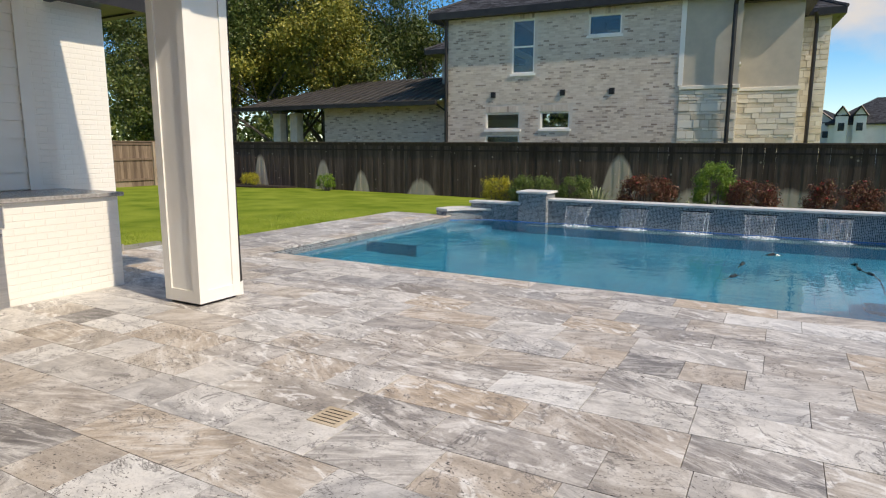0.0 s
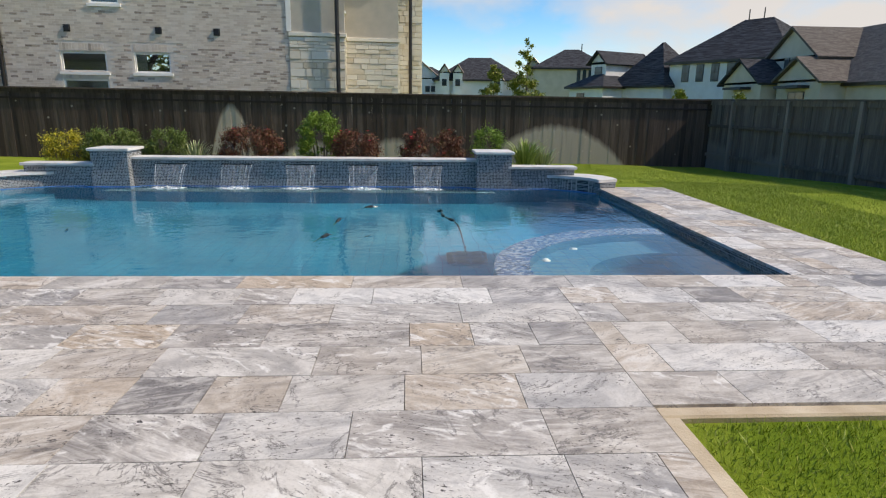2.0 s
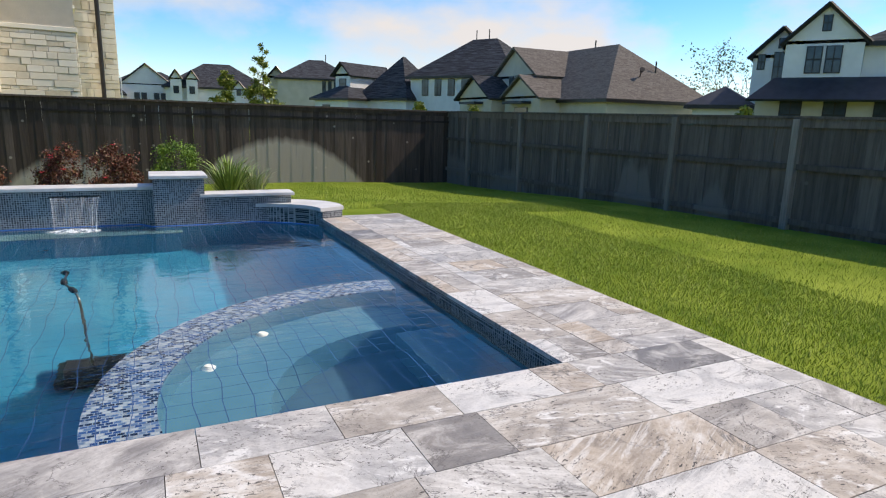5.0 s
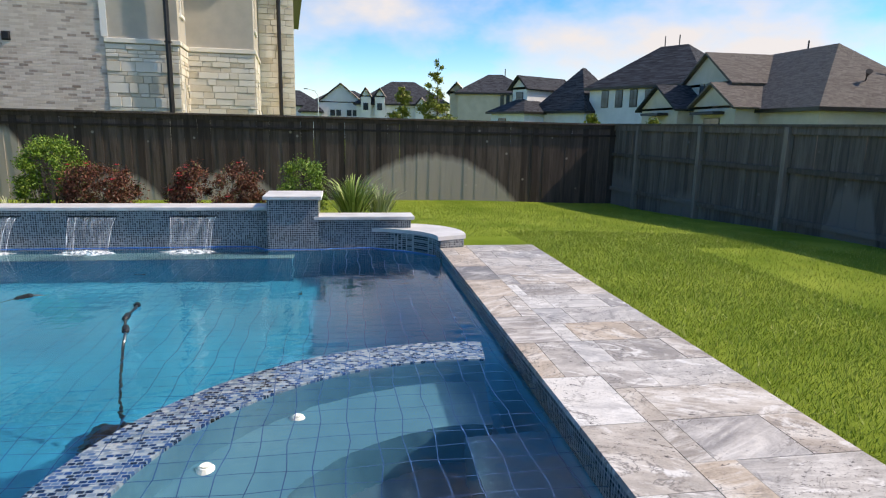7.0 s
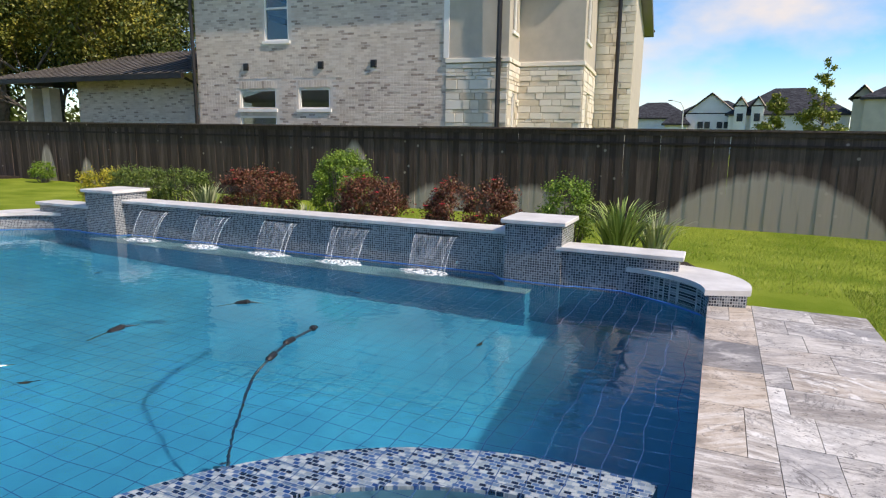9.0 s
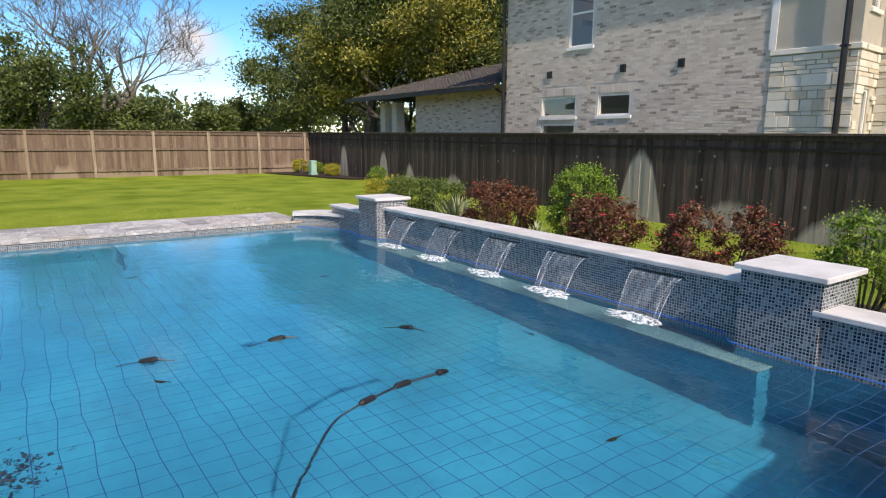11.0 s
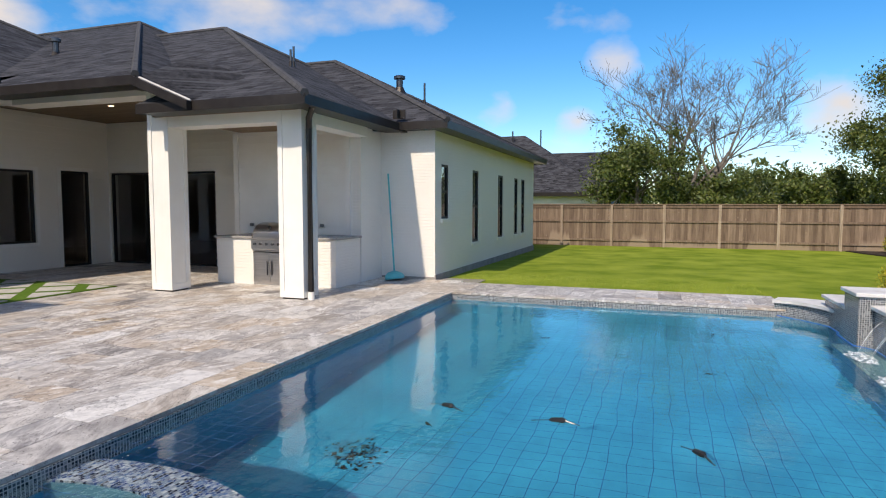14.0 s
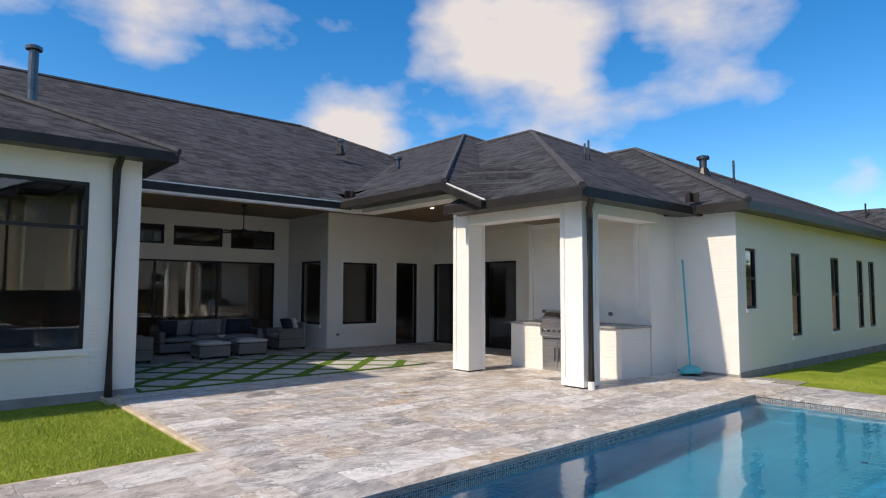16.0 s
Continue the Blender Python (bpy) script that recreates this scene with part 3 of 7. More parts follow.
arc_o = [(min(x, PX1 - 0.005), max(y, PY0 + 0.015)) for x, y in arc_o]
arc_i = [(min(x, PX1 - 0.005), max(y, PY0 + 0.015)) for x, y in arc_i]
arc_b = [(3.75 + (x - 3.75) * 0.66, 7.15 + (y - 7.15) * 0.66) for x, y in arc_i]
part("spa_wall", ribbon(arc_i, arc_o, -1.5, WATER_Z - 0.10), SPA_PLASTER, pool, "curved spa wall under water")
part("spa_wall_top", ribbon(arc_i, arc_o, WATER_Z - 0.099, WATER_Z - 0.06), MOSAIC_TOP, pool, "mosaic top of the curved spa wall")
part("spa_bench", ribbon(arc_b, arc_i, -1.5, -0.58), SPA_PLASTER, pool)
part("spa_floor", prism([(PX1 - 0.004, PY0 + 0.014)] + arc_i, -1.5, -1.05), SPA_DIM, pool)
part("spa_seat", box(PX1 - 0.5, PX1 - 0.006, PY0 + 0.02, 8.2, -1.04, -0.6), SPA_PLASTER, pool)
water = raw("water", [(PX0 + 0.013, PY0 + 0.013, WATER_Z), (PX1 - 0.013, PY0 + 0.013, WATER_Z), (PX1 - 0.013, PY1 - 0.002, WATER_Z), (PX0 + 0.013, PY1 - 0.002, WATER_Z)], [(0, 1, 2, 3)], WATER)
structure(water, "clear blue pool water with small ripples", "water")
water.visible_shadow = False

# ---- waterfall wall ----
MIDX = -1.15


def capped(name, x0, x1, y0, y1, top, label, category="wall"):
    w = thing(name, (x0 + x1) / 2, (y0 + y1) / 2, -0.3, label, category)
    ox, oy, oz = w.location
    part("tiled_face", box(x0 + 0.045 - ox, x1 - 0.045 - ox, y0 + 0.045 - oy, y1 - 0.045 - oy, 0.05, top - 0.05 - oz), MOSAIC, w)
    part("footing", box(x0 + 0.05 - ox, x1 - 0.05 - ox, y0 + 0.05 - oy, y1 - 0.05 - oy, -1.3, 0.05), PLASTER, w)
    part("cap", box(x0 - ox, x1 - ox, y0 - oy, y1 - oy, top - 0.05 - oz, top - oz, None, 0.008), CAPSTONE, w, "pale travertine cap")
    return w


capped("waterfall_wall", -4.40, 2.10, 13.06, 13.46, 0.43, "raised mosaic wall with five sheet waterfalls")
for x in (-5.03, 1.99):
    capped("pillar", x, x + 0.74, 12.88, 13.58, 0.59, "square mosaic pillar with a travertine cap", "pillar")
capped("low_wall", 2.62, 3.94, 12.92, 13.30, 0.32, "low mosaic wall with a travertine cap beside the pillar")
capped("low_wall", 2 * MIDX - 3.94, 2 * MIDX - 2.64, 12.92, 13.30, 0.32, "low mosaic wall with a travertine cap beside the pillar")
for s in (1, -1):
    w = thing("curved_wall", MIDX, 12.6, -0.3, "lowest curved mosaic corner wall with a pale cap", "wall")
    inn, out, ci, co = [], [], [], []
    for k in range(17):
        a = k / 16 * math.pi / 2
        # a concave curve from the paving to the low wall
        px, py = 4.20 - 0.98 * (1 - math.cos(a)), 12.30 + 0.72 * math.sin(a)
        inn.append((s * (px - MIDX), py - 12.6))
        out.append((s * (min(4.53, px + 0.31 + 0.17 * math.sin(a)) - MIDX), py - 12.6 + 0.08 + 0.25 * math.sin(a)))
        ci.append((s * (px - 0.04 - MIDX), py - 12.6 - 0.04))
        co.append((out[-1][0] + s * 0.03, out[-1][1] + 0.03))
    part("tiled_face", ribbon(inn, out, 0.05, 0.405), MOSAIC, w)
    part("footing", ribbon(inn, out, -1.2, 0.049), PLASTER, w)
    part("cap", ribbon(ci, co, 0.405, 0.455), CAPSTONE, w, "pale travertine cap")
for x in (-3.62, -2.43, -1.24, -0.10, 1.10):
    sh = thing("sheet_waterfall", x, 13.06, 0.30, "thin clear sheet of water falling from a slot", "waterfall", "sheet waterfalls")
    part("slot", box(-0.30, 0.30, 0.035, 0.05, 0.0, 0.014), BLACK, sh)
    curve = [(0.035 - 0.28 * t ** 1.2, -0.40 * t ** 2.1) for t in [k / 12 for k in range(13)]]
    bm = bmesh.new()
    cols = 15
    rows_ = []
    for t, (dy, dz) in enumerate(curve):
        w_ = 0.28 - 0.045 * t / 12
        rows_.append([bm.verts.new((w_ * (2 * c / (cols - 1) - 1), dy + 0.006 * math.sin(c * 1.9 + t * 0.35), dz)) for c in range(cols)])
    for a, b in zip(rows_, rows_[1:]):
        for c in range(cols - 1):
            bm.faces.new((a[c], a[c + 1], b[c + 1], b[c])).smooth = True
    bmesh.ops.solidify(bm, geom=bm.faces[:], thickness=0.006)
    p = part("sheet", bm, FALL, sh)
    p.visible_shadow = False
    rnd = random.Random(int(x * 100))
    for s_ in (-1, 1, rnd.choice((-1, 1)) * rnd.uniform(0.55, 0.85)):
        pts = [(s_ * (0.28 - 0.045 * t / 12), dy - 0.004, dz) for t, (dy, dz) in enumerate(curve)]
        part("streak", tube(pts, [0.0006 + 0.0032 * rnd.random() ** 2 for _ in pts], 6), FOAM, sh, "white streak of water")
    bm = bmesh.new()
    rim = []
    for ring in range(6):
        q = ring / 5
        rim.append([bm.verts.new((0.34 * q * math.cos(a) * rnd.uniform(0.7, 1.2), -0.27 + 0.15 * q * math.sin(a) * rnd.uniform(0.7, 1.3), -0.402 + (1 - q) * rnd.uniform(0.0, 0.045))) for a in [2 * math.pi * m / 22 for m in range(22)]])
    for a, b in zip(rim, rim[1:]):
        for m in range(22):
            bm.faces.new((a[m], a[(m + 1) % 22], b[(m + 1) % 22], b[m]))
    bmesh.ops.recalc_face_normals(bm, faces=bm.faces)
    part("splash", bm, CHURN, sh, "white splash on the water")

# ---- house ----
EX = 0.28
SIDE_W = [(-9.36, -8.80, 1.40, 2.70), (-12.0, -11.36, 0.70, 2.70), (-14.91, -14.2, 0.70, 2.70), (-17.13, -16.5, 0.70, 2.70), (-18.33, -17.66, 0.70, 2.70)]
wall("wall_side", "x", 5.56, -EX, -20.0, -8.36, -0.2, 3.55, SIDE_W, WHITE_BRICK, "white painted brick side wall with tall windows")
for o in SIDE_W:
    window("side_window", "x", 5.56, -1, *o, rails=((o[2] + o[3]) / 2,), group="side windows", label="tall black-framed sash window with white sill")
wall("wall_return", "y", -8.36, -EX, 4.20, 5.56 - EX, -0.2, 3.55, [], WHITE_BRICK, "white painted brick return wall")
wall("wall_end", "x", 4.20, -0.25, -8.36, -7.30, -0.2, 3.55, [], WHITE_BRICK, "white painted brick end of the grill nook")
wall("wall_nook", "y", -7.30, -0.25, 0.86, 3.95, -0.2, 3.55, [], WHITE, "white wall behind the outdoor grill")
wall("wall_nook_back", "x", 0.86, 0.22, -9.0, -7.55, -0.2, 4.1, [], SIDING, "white siding wall")
SLID = [(-4.95, -1.15, 0.0, 2.66)]
w = wall("wall_slider", "y", -9.0, -0.25, -5.30, 0.86, -0.2, 4.12, SLID, SIDING, "white siding wall with sliding glass doors")
lap_boards(w, "y", -9.0, -5.05, 0.86, 0.02, 4.1, SLID)
window("sliding_door", "y", -9.0, -1, *SLID[0], bars=(-3.68, -2.42), sill=False, label="wide dark sliding glass door under the porch", door=True)
WW = [(-6.70, -5.42, 0.72, 2.62), (-8.35, -7.45, 0.0, 2.66)]
w = wall("wall_porch", "x", -5.05, -0.25, -9.25, -4.90, -0.2, 4.12, WW, SIDING, "white siding porch wall with a window and a door")
lap_boards(w, "x", -5.05, -9.0, -4.9, 0.02, 4.1, [(o[0] - 0.1, o[1] + 0.1, o[2], o[3] + 0.1) for o in WW])
window("porch_window", "x", -5.05, -1, *WW[0], label="square black-framed porch window")
for o in WW:
    structure(link("trim", box(o[0] - 0.1, o[1] + 0.1, -5.047, -5.02, o[3] + 0.003, o[3] + 0.10), WHITE), "white casing board over an opening", "trim")
    for q in (o[0] - 0.1, o[1] + 0.003):
        structure(link("trim", box(q, q + 0.097, -5.047, -5.02, o[2], o[3]), WHITE), "white casing board beside an opening", "trim")
window("porch_door", "x", -5.05, -1, *WW[1], sill=False, label="full-height dark glazed door", door=True)
CW = [(-6.75, -5.48, 0.70, 2.66)]
w = wall("wall_porch_side", "y", -4.90, -0.25, -7.85, -5.30, -0.2, 4.12, CW, SIDING, "white siding porch wall with a narrow window")
lap_boards(w, "y", -4.9, -7.6, -5.05, 0.02, 4.1, CW)
window("corner_window", "y", -4.90, -1, *CW[0], label="black-framed window near the porch corner")
BW = [(-4.40, 1.2, 0.0, 2.64), (-4.38, -2.92, 3.06, 3.66), (-2.66, -1.20, 3.08, 3.66), (-0.94, 0.5, 3.10, 3.66)]
wall("wall_living", "x", -7.60, -0.25, -4.90, 1.90, -0.2, 4.12, BW, SIDING, "white wall with wide glass doors and clerestory windows")
window("living_doors", "x", -7.60, -1, *BW[0], bars=(-2.55, -0.72), sill=False, label="wide glass doors to the living room", door=True)
for o in BW[1:]:
    window("clerestory_window", "x", -7.60, -1, *o, sill=False, group="clerestory windows", label="low black-framed clerestory window")
FW = [(2.43, 6.4, 0.80, 3.53)]
wall("wall_front", "x", -0.25, -EX, 1.64, 9.0, -0.25, 4.12, FW, WHITE_BRICK, "white painted brick wing with a large window")
window("large_window", "x", -0.25, -1, *FW[0], bars=(4.4,), rails=(2.78,), label="large black-framed window with a white sill")
wall("wall_front_side", "y", 1.64, EX, -8.0, -0.25 - EX, -0.2, 4.12, [], WHITE_BRICK, "white painted brick side of the wing")
wall("wall_back", "x", -16.0, -0.25, -20.0, 9.0, -0.2, 4.0, [], WHITE_BRICK, "plain white house wall")
wall("wall_west", "y", -20.0, 0.25, -16.0, 5.56 - EX, -0.2, 3.55, [], WHITE_BRICK, "plain white house wall")
wall("wall_east", "y", 9.0, -0.25, -16.0, -0.25 - EX, -0.2, 4.0, [], WHITE_BRICK, "plain white house wall")
FOUND = two_tone("grey_foundation", (0.26, 0.25, 0.235), (0.36, 0.345, 0.325), 2.5, 0.9, 0.3, 60.0)
bm = box(-20.02, -8.33, 5.562, 5.59, -0.3, 0.10)
box(-8.358, -8.33, 4.22, 5.562, -0.3, 0.05, bm)
box(1.62, 9.0, -0.248, -0.22, -0.3, 0.10, bm)
structure(link("foundation", bm, FOUND), "grey concrete foundation edge under the brick", "foundation")
ROOMS = two_tone("room_finish", (0.30, 0.27, 0.24), (0.36, 0.33, 0.30), 2.0, 0.8)
structure(link("floor", box(-19.7, 8.7, -15.9, -8.02, -0.2, -0.02), ROOMS), "dim indoor floor behind the glass", "floor")
structure(link("floor_wing", box(-19.7, -9.26, -8.0, 5.2, -0.2, -0.02), ROOMS), "dim indoor floor behind the glass", "floor")
structure(link("floor_front", box(1.93, 8.7, -8.0, -0.54, -0.2, -0.02), ROOMS), "dim indoor floor behind the glass", "floor")
wall("wall_inside", "x", -12.5, -0.2, -19.7, 8.7, -0.02, 4.1, [], ROOMS, "dim wall inside the living room")
wall("wall_inside_wing", "x", 0.0, 0.2, -19.7, -9.26, -0.02, 3.5, [], ROOMS, "dim wall inside the wing")
structure(link("ceiling_inside", box(-19.7, 8.7, -15.7, -7.86, 4.125, 4.2), ROOMS), "dim ceiling inside the living room", "ceiling")
bm = box(-4.61, 1.63, -7.59, -3.06, 4.13, 4.19)
box(-8.99, -4.61, -7.59, 0.84, 4.13, 4.19, bm)
structure(link("ceiling_porch", bm, CEILING_WOOD), "brown stained board ceiling of the porch", "ceiling")
structure(link("ceiling_grill", box(-7.29, -4.55, 1.10, 4.35, 3.42, 3.5), CEILING_WOOD), "brown stained board ceiling over the grill", "ceiling")


def hip_roof(name, x0, x1, y0, y1, z, pitch, label, material=None, drop=0.17, cuts=()):
    """A hipped roof over a rectangle of eaves, with ridge caps, gutter and fascia."""
    r = thing(name, (x0 + x1) / 2, (y0 + y1) / 2, z, label, "roof")
    r["kind"] = "structure"
    hx, hy = (x1 - x0) / 2, (y1 - y0) / 2
    h = min(hx, hy)
    a, b = hx - h, hy - h
    bm = bmesh.new()
    c = [bm.verts.new((sx * hx, sy * hy, 0.0)) for sx, sy in ((-1, -1), (1, -1), (1, 1), (-1, 1))]
    t1, t2 = bm.verts.new((-a, -b, h * pitch)), bm.verts.new((a, b, h * pitch))
    if a >= b:
        for f in ((c[0], c[1], t2, t1), (c[1], c[2], t2), (c[2], c[3], t1, t2), (c[3], c[0], t1)):
            bm.faces.new(f)
    else:
        for f in ((c[0], c[1], t1), (c[1], c[2], t2, t1), (c[2], c[3], t2), (c[3], c[0], t1, t2)):
            bm.faces.new(f)

    def trim(m):
        for u0, u1, v0, v1 in cuts:
            for co, no in (((u0 - r.location.x, 0, 0), (1, 0, 0)), ((u1 - r.location.x, 0, 0), (1, 0, 0)), ((0, v0 - r.location.y, 0), (0, 1, 0)), ((0, v1 - r.location.y, 0), (0, 1, 0))):
                bmesh.ops.bisect_plane(m, geom=m.verts[:] + m.edges[:] + m.faces[:], plane_co=co, plane_no=no)
            gone = [f for f in m.faces if u0 < f.calc_center_median().x + r.location.x < u1 and v0 < f.calc_center_median().y + r.location.y < v1]
            bmesh.ops.delete(m, geom=gone, context="FACES")
        return m

    part("shingles", trim(bm), material or SHINGLE, r)
    bm = bmesh.new()
    ends = [(-a, -b), (a, b)]
    for i, (sx, sy) in enumerate(((-1, -1), (1, -1), (1, 1), (-1, 1))):
        e = ends[(0 if sy < 0 else 1)] if b > a else ends[(0 if sx < 0 else 1)]
        tube([(sx * hx, sy * hy, 0.01), (e[0], e[1], h * pitch + 0.01)], 0.075, 6, bm)
    if max(a, b) > 0.1:
        tube([(-a, -b, h * pitch + 0.01), (a, b, h * pitch + 0.01)], 0.075, 6, bm)
    part("ridge_caps", trim(bm), RIDGE, r)
    bm = bmesh.new()
    for sx, sy in ((1, 0), (-1, 0), (0, 1), (0, -1)):
        if sx:
            box(min(sx * hx, sx * (hx - 0.13)), max(sx * hx, sx * (hx - 0.13)), -hy, hy, -drop, 0.004, bm)
        else:
            box(-hx + 0.13, hx - 0.13, min(sy * hy, sy * (hy - 0.13)), max(sy * hy, sy * (hy - 0.13)), -drop, 0.004, bm)
    part("gutter", trim(bm), FASCIA, r)
    bm = bmesh.new()
    w = 0.55
    for s in ((-hx + 0.13, hx - 0.13, hy - w, hy - 0.13), (-hx + 0.13, hx - 0.13, -hy + 0.13, -hy + w), (-hx + 0.13, -hx + w, -hy + w, hy - w), (hx - w, hx - 0.13, -hy + w, hy - w)):
        box(*s, -drop + 0.02, -drop + 0.05, bm)
    part("soffit", trim(bm), FASCIA, r)
    return r


hip_roof("roof_main", -16.8, 14.0, -21.2, -2.78, 4.08, 0.495, "large dark grey shingled hip roof", cuts=((-17.0, -4.25, -3.5, -2.6),))
hip_roof("roof_porch", -22.4, -3.9, -22.0, 1.38, 4.09, 0.47, "dark grey shingled hip roof over the porch", cuts=((-4.95, -3.8, -23.0, -3.0),))
hip_roof("roof_grill", -19.8, -4.0, -14.0, 4.87, 3.57, 0.49, "dark grey shingled hip roof over the grill nook", cuts=((-5.5, -3.9, -15.0, 1.25),))
hip_roof("roof_wing", -20.45, -7.9, -12.0, 6.02, 3.59, 0.49, "dark grey shingled hip roof of the side wing", cuts=((-9.4, -7.8, -13.0, 1.2),))
hip_roof("roof_front", 1.18, 9.4, -16.0, 0.22, 4.13, 0.47, "dark grey shingled hip roof of the front wing")

# the raking edge by which the porch roof comes down to the grill roof
rake = thing("roof_rake", -4.0, 1.3, 4.08, "sloping shingled edge between the two porch roofs", "roof")
rake["kind"] = "structure"
bm = bmesh.new()
bm.faces.new([bm.verts.new(p) for p in ((0.0, 0.0, 0.0), (0.0, 1.25, -0.52), (-1.5, 1.25, 0.22), (-1.5, 0.0, 0.70))])
bm.normal_update()
bmesh.ops.solidify(bm, geom=bm.faces[:], thickness=0.06)
part("shingles", bm, SHINGLE, rake)
bm = bmesh.new()
bm.faces.new([bm.verts.new(p) for p in ((0.012, 0.0, 0.0), (0.012, 1.25, -0.52), (0.012, 1.25, -0.68), (0.012, 0.0, -0.17))])
bm.normal_update()
bmesh.ops.solidify(bm, geom=bm.faces[:], thickness=0.12)
part("fascia", bm, FASCIA, rake)
part("drip_edge", tube([(0.03, 0.0, 0.012), (0.03, 1.25, -0.508)], 0.022, 6), CAPSTONE, rake, "pale metal drip edge")
structure(link("panel", prism([(-4.66, 1.41), (-4.61, 1.41), (-4.61, 2.5), (-4.66, 2.5)], 3.60, 3.78), WHITE), "white boxed panel above the lower beam", "trim")

# beams and columns of the porch
bm = box(-5.10, -4.60, -2.95, 0.90, 3.86, 4.12)
box(-4.60, 1.63, -3.05, -2.80, 3.86, 4.12, bm)
structure(link("beam_porch", bm, WHITE), "white boxed beam of the porch", "beam")
bm = box(-5.08, -4.62, 1.42, 3.92, 3.22, 3.62)
box(-7.28, -5.10, 3.97, 4.38, 3.22, 3.62, bm)
structure(link("beam_grill", bm, WHITE), "white boxed beam over the grill nook", "beam")


def column(x, y, top, label):
    c = thing("column", x, y, 0.0, label, "column", "porch columns")
    h = 0.235
    part("shaft", box(-h, h, -h, h, 0.03, top - 0.004), WHITE, c)
    part("foot", box(-h + 0.02, h - 0.02, -h + 0.02, h - 0.02, 0.0, 0.03), FASCIA, c, "dark shim under the column")
    for sx, sy in ((1, 1), (1, -1), (-1, 1), (-1, -1)):
        bm = box(sx * (h + 0.018) - 0.0 if sx < 0 else h + 0.001, -(h + 0.001) if sx < 0 else h + 0.018, min(sy * (h + 0.018), sy * (h - 0.075)), max(sy * (h + 0.018), sy * (h - 0.075)), 0.03, top - 0.006)
        box(min(sx * (h + 0.001), sx * (h - 0.075)), max(sx * (h + 0.001), sx * (h - 0.075)), min(sy * (h + 0.001), sy * (h + 0.018)), max(sy * (h + 0.001), sy * (h + 0.018)), 0.03, top - 0.006, bm)
        part("corner_trim", bm, WHITE, c)
    bm = bmesh.new()
    for s in (1, -1):
        box(-h + 0.075, h - 0.075, min(s * (h + 0.001), s * (h + 0.017)), max(s * (h + 0.001), s * (h + 0.017)), 0.03, 0.15, bm)
        box(min(s * (h + 0.001), s * (h + 0.017)), max(s * (h + 0.001), s * (h + 0.017)), -h + 0.075, h - 0.075, 0.03, 0.15, bm)
    part("base_trim", bm, WHITE, c)
    return c


column(-4.86, 4.16, 3.62, "white boxed porch column beside a dark downspout")
column(-4.86, 1.16, 4.12, "white boxed porch column carrying the higher beam")

# ---- neighbour's house ----
def laid_bricks(parent, a0, a1, y, z0, z1, holes, seed, near=None):
    """Running-bond bricks, each a little proud of the mortar, on a wall that faces -y."""
    rnd = random.Random(seed)
    v, f = [], []
    bw, bh, row, z = 0.205, 0.061, 0, z0
    bm = box(0, bw, 0, 0.012, 0, bh, None, 0.003)
    one = bpy.data.meshes.new("brick")
    bm.to_mesh(one)
    bm.free()
    one.materials.append(GREY_BRICK)
    while z + bh < z1:
        x = a0 - (row % 2) * 0.1075
        while x < a1:
            u0, u1 = max(a0, x), min(a1, x + bw)
            if u1 - u0 > 0.03 and not any(u1 > h[0] and u0 < h[1] and z + bh > h[2] and z < h[3] for h in holes):
                o = y - rnd.uniform(0.006, 0.012)
                if near and near(u0, z) and u1 - u0 > bw - 0.001:
                    ob = new("brick", one)
                    ob.location, ob.parent = (u0, o, z), parent
                    x += bw + 0.010
                    continue
                k = len(v)
                v.extend([(u0, y, z), (u1, y, z), (u1, y, z + bh), (u0, y, z + bh), (u0, o, z), (u1, o, z), (u1, o, z + bh), (u0, o, z + bh)])
                f.extend([tuple(k + q for q in p) for p in ((4, 5, 6, 7), (0, 1, 5, 4), (2, 3, 7, 6), (1, 2, 6, 5), (3, 0, 4, 7))])
            x += bw + 0.010
        z += bh + 0.011
        row += 1
    return tagged(raw("bricks", v, f, GREY_BRICK, parent), "grey and brown bricks with pale joints", kind="stuff")


def ashlar(parent, axis, at, out, a0, a1, z0, z1, holes, seed):
    """Rough limestone blocks in uneven courses, each a part of the wall."""
    rnd = random.Random(seed)
    z = z0
    while z < z1 - 0.02:
        h = min(rnd.choice((0.10, 0.15, 0.19, 0.19, 0.27)), z1 - z)
        h = z1 - z if z1 - z - h < 0.09 else h
        a = a0
        while a < a1 - 0.02:
            w = min(rnd.uniform(0.2, 0.66), a1 - a)
            w = a1 - a if a1 - a - w < 0.15 else w
            if not any(a + w > q[0] and a < q[1] and z + h > q[2] and z < q[3] for q in holes):
                lo, hi = sorted((at + out * 0.002, at + out * rnd.uniform(0.022, 0.05)))
                b = (a + 0.007, a + w - 0.007, lo, hi) if axis == "x" else (lo, hi, a + 0.007, a + w - 0.007)
                part("stone_block", box(*b, z + 0.007, z + h - 0.007, None, 0.006), STONE, parent)
            a += w
        z += h


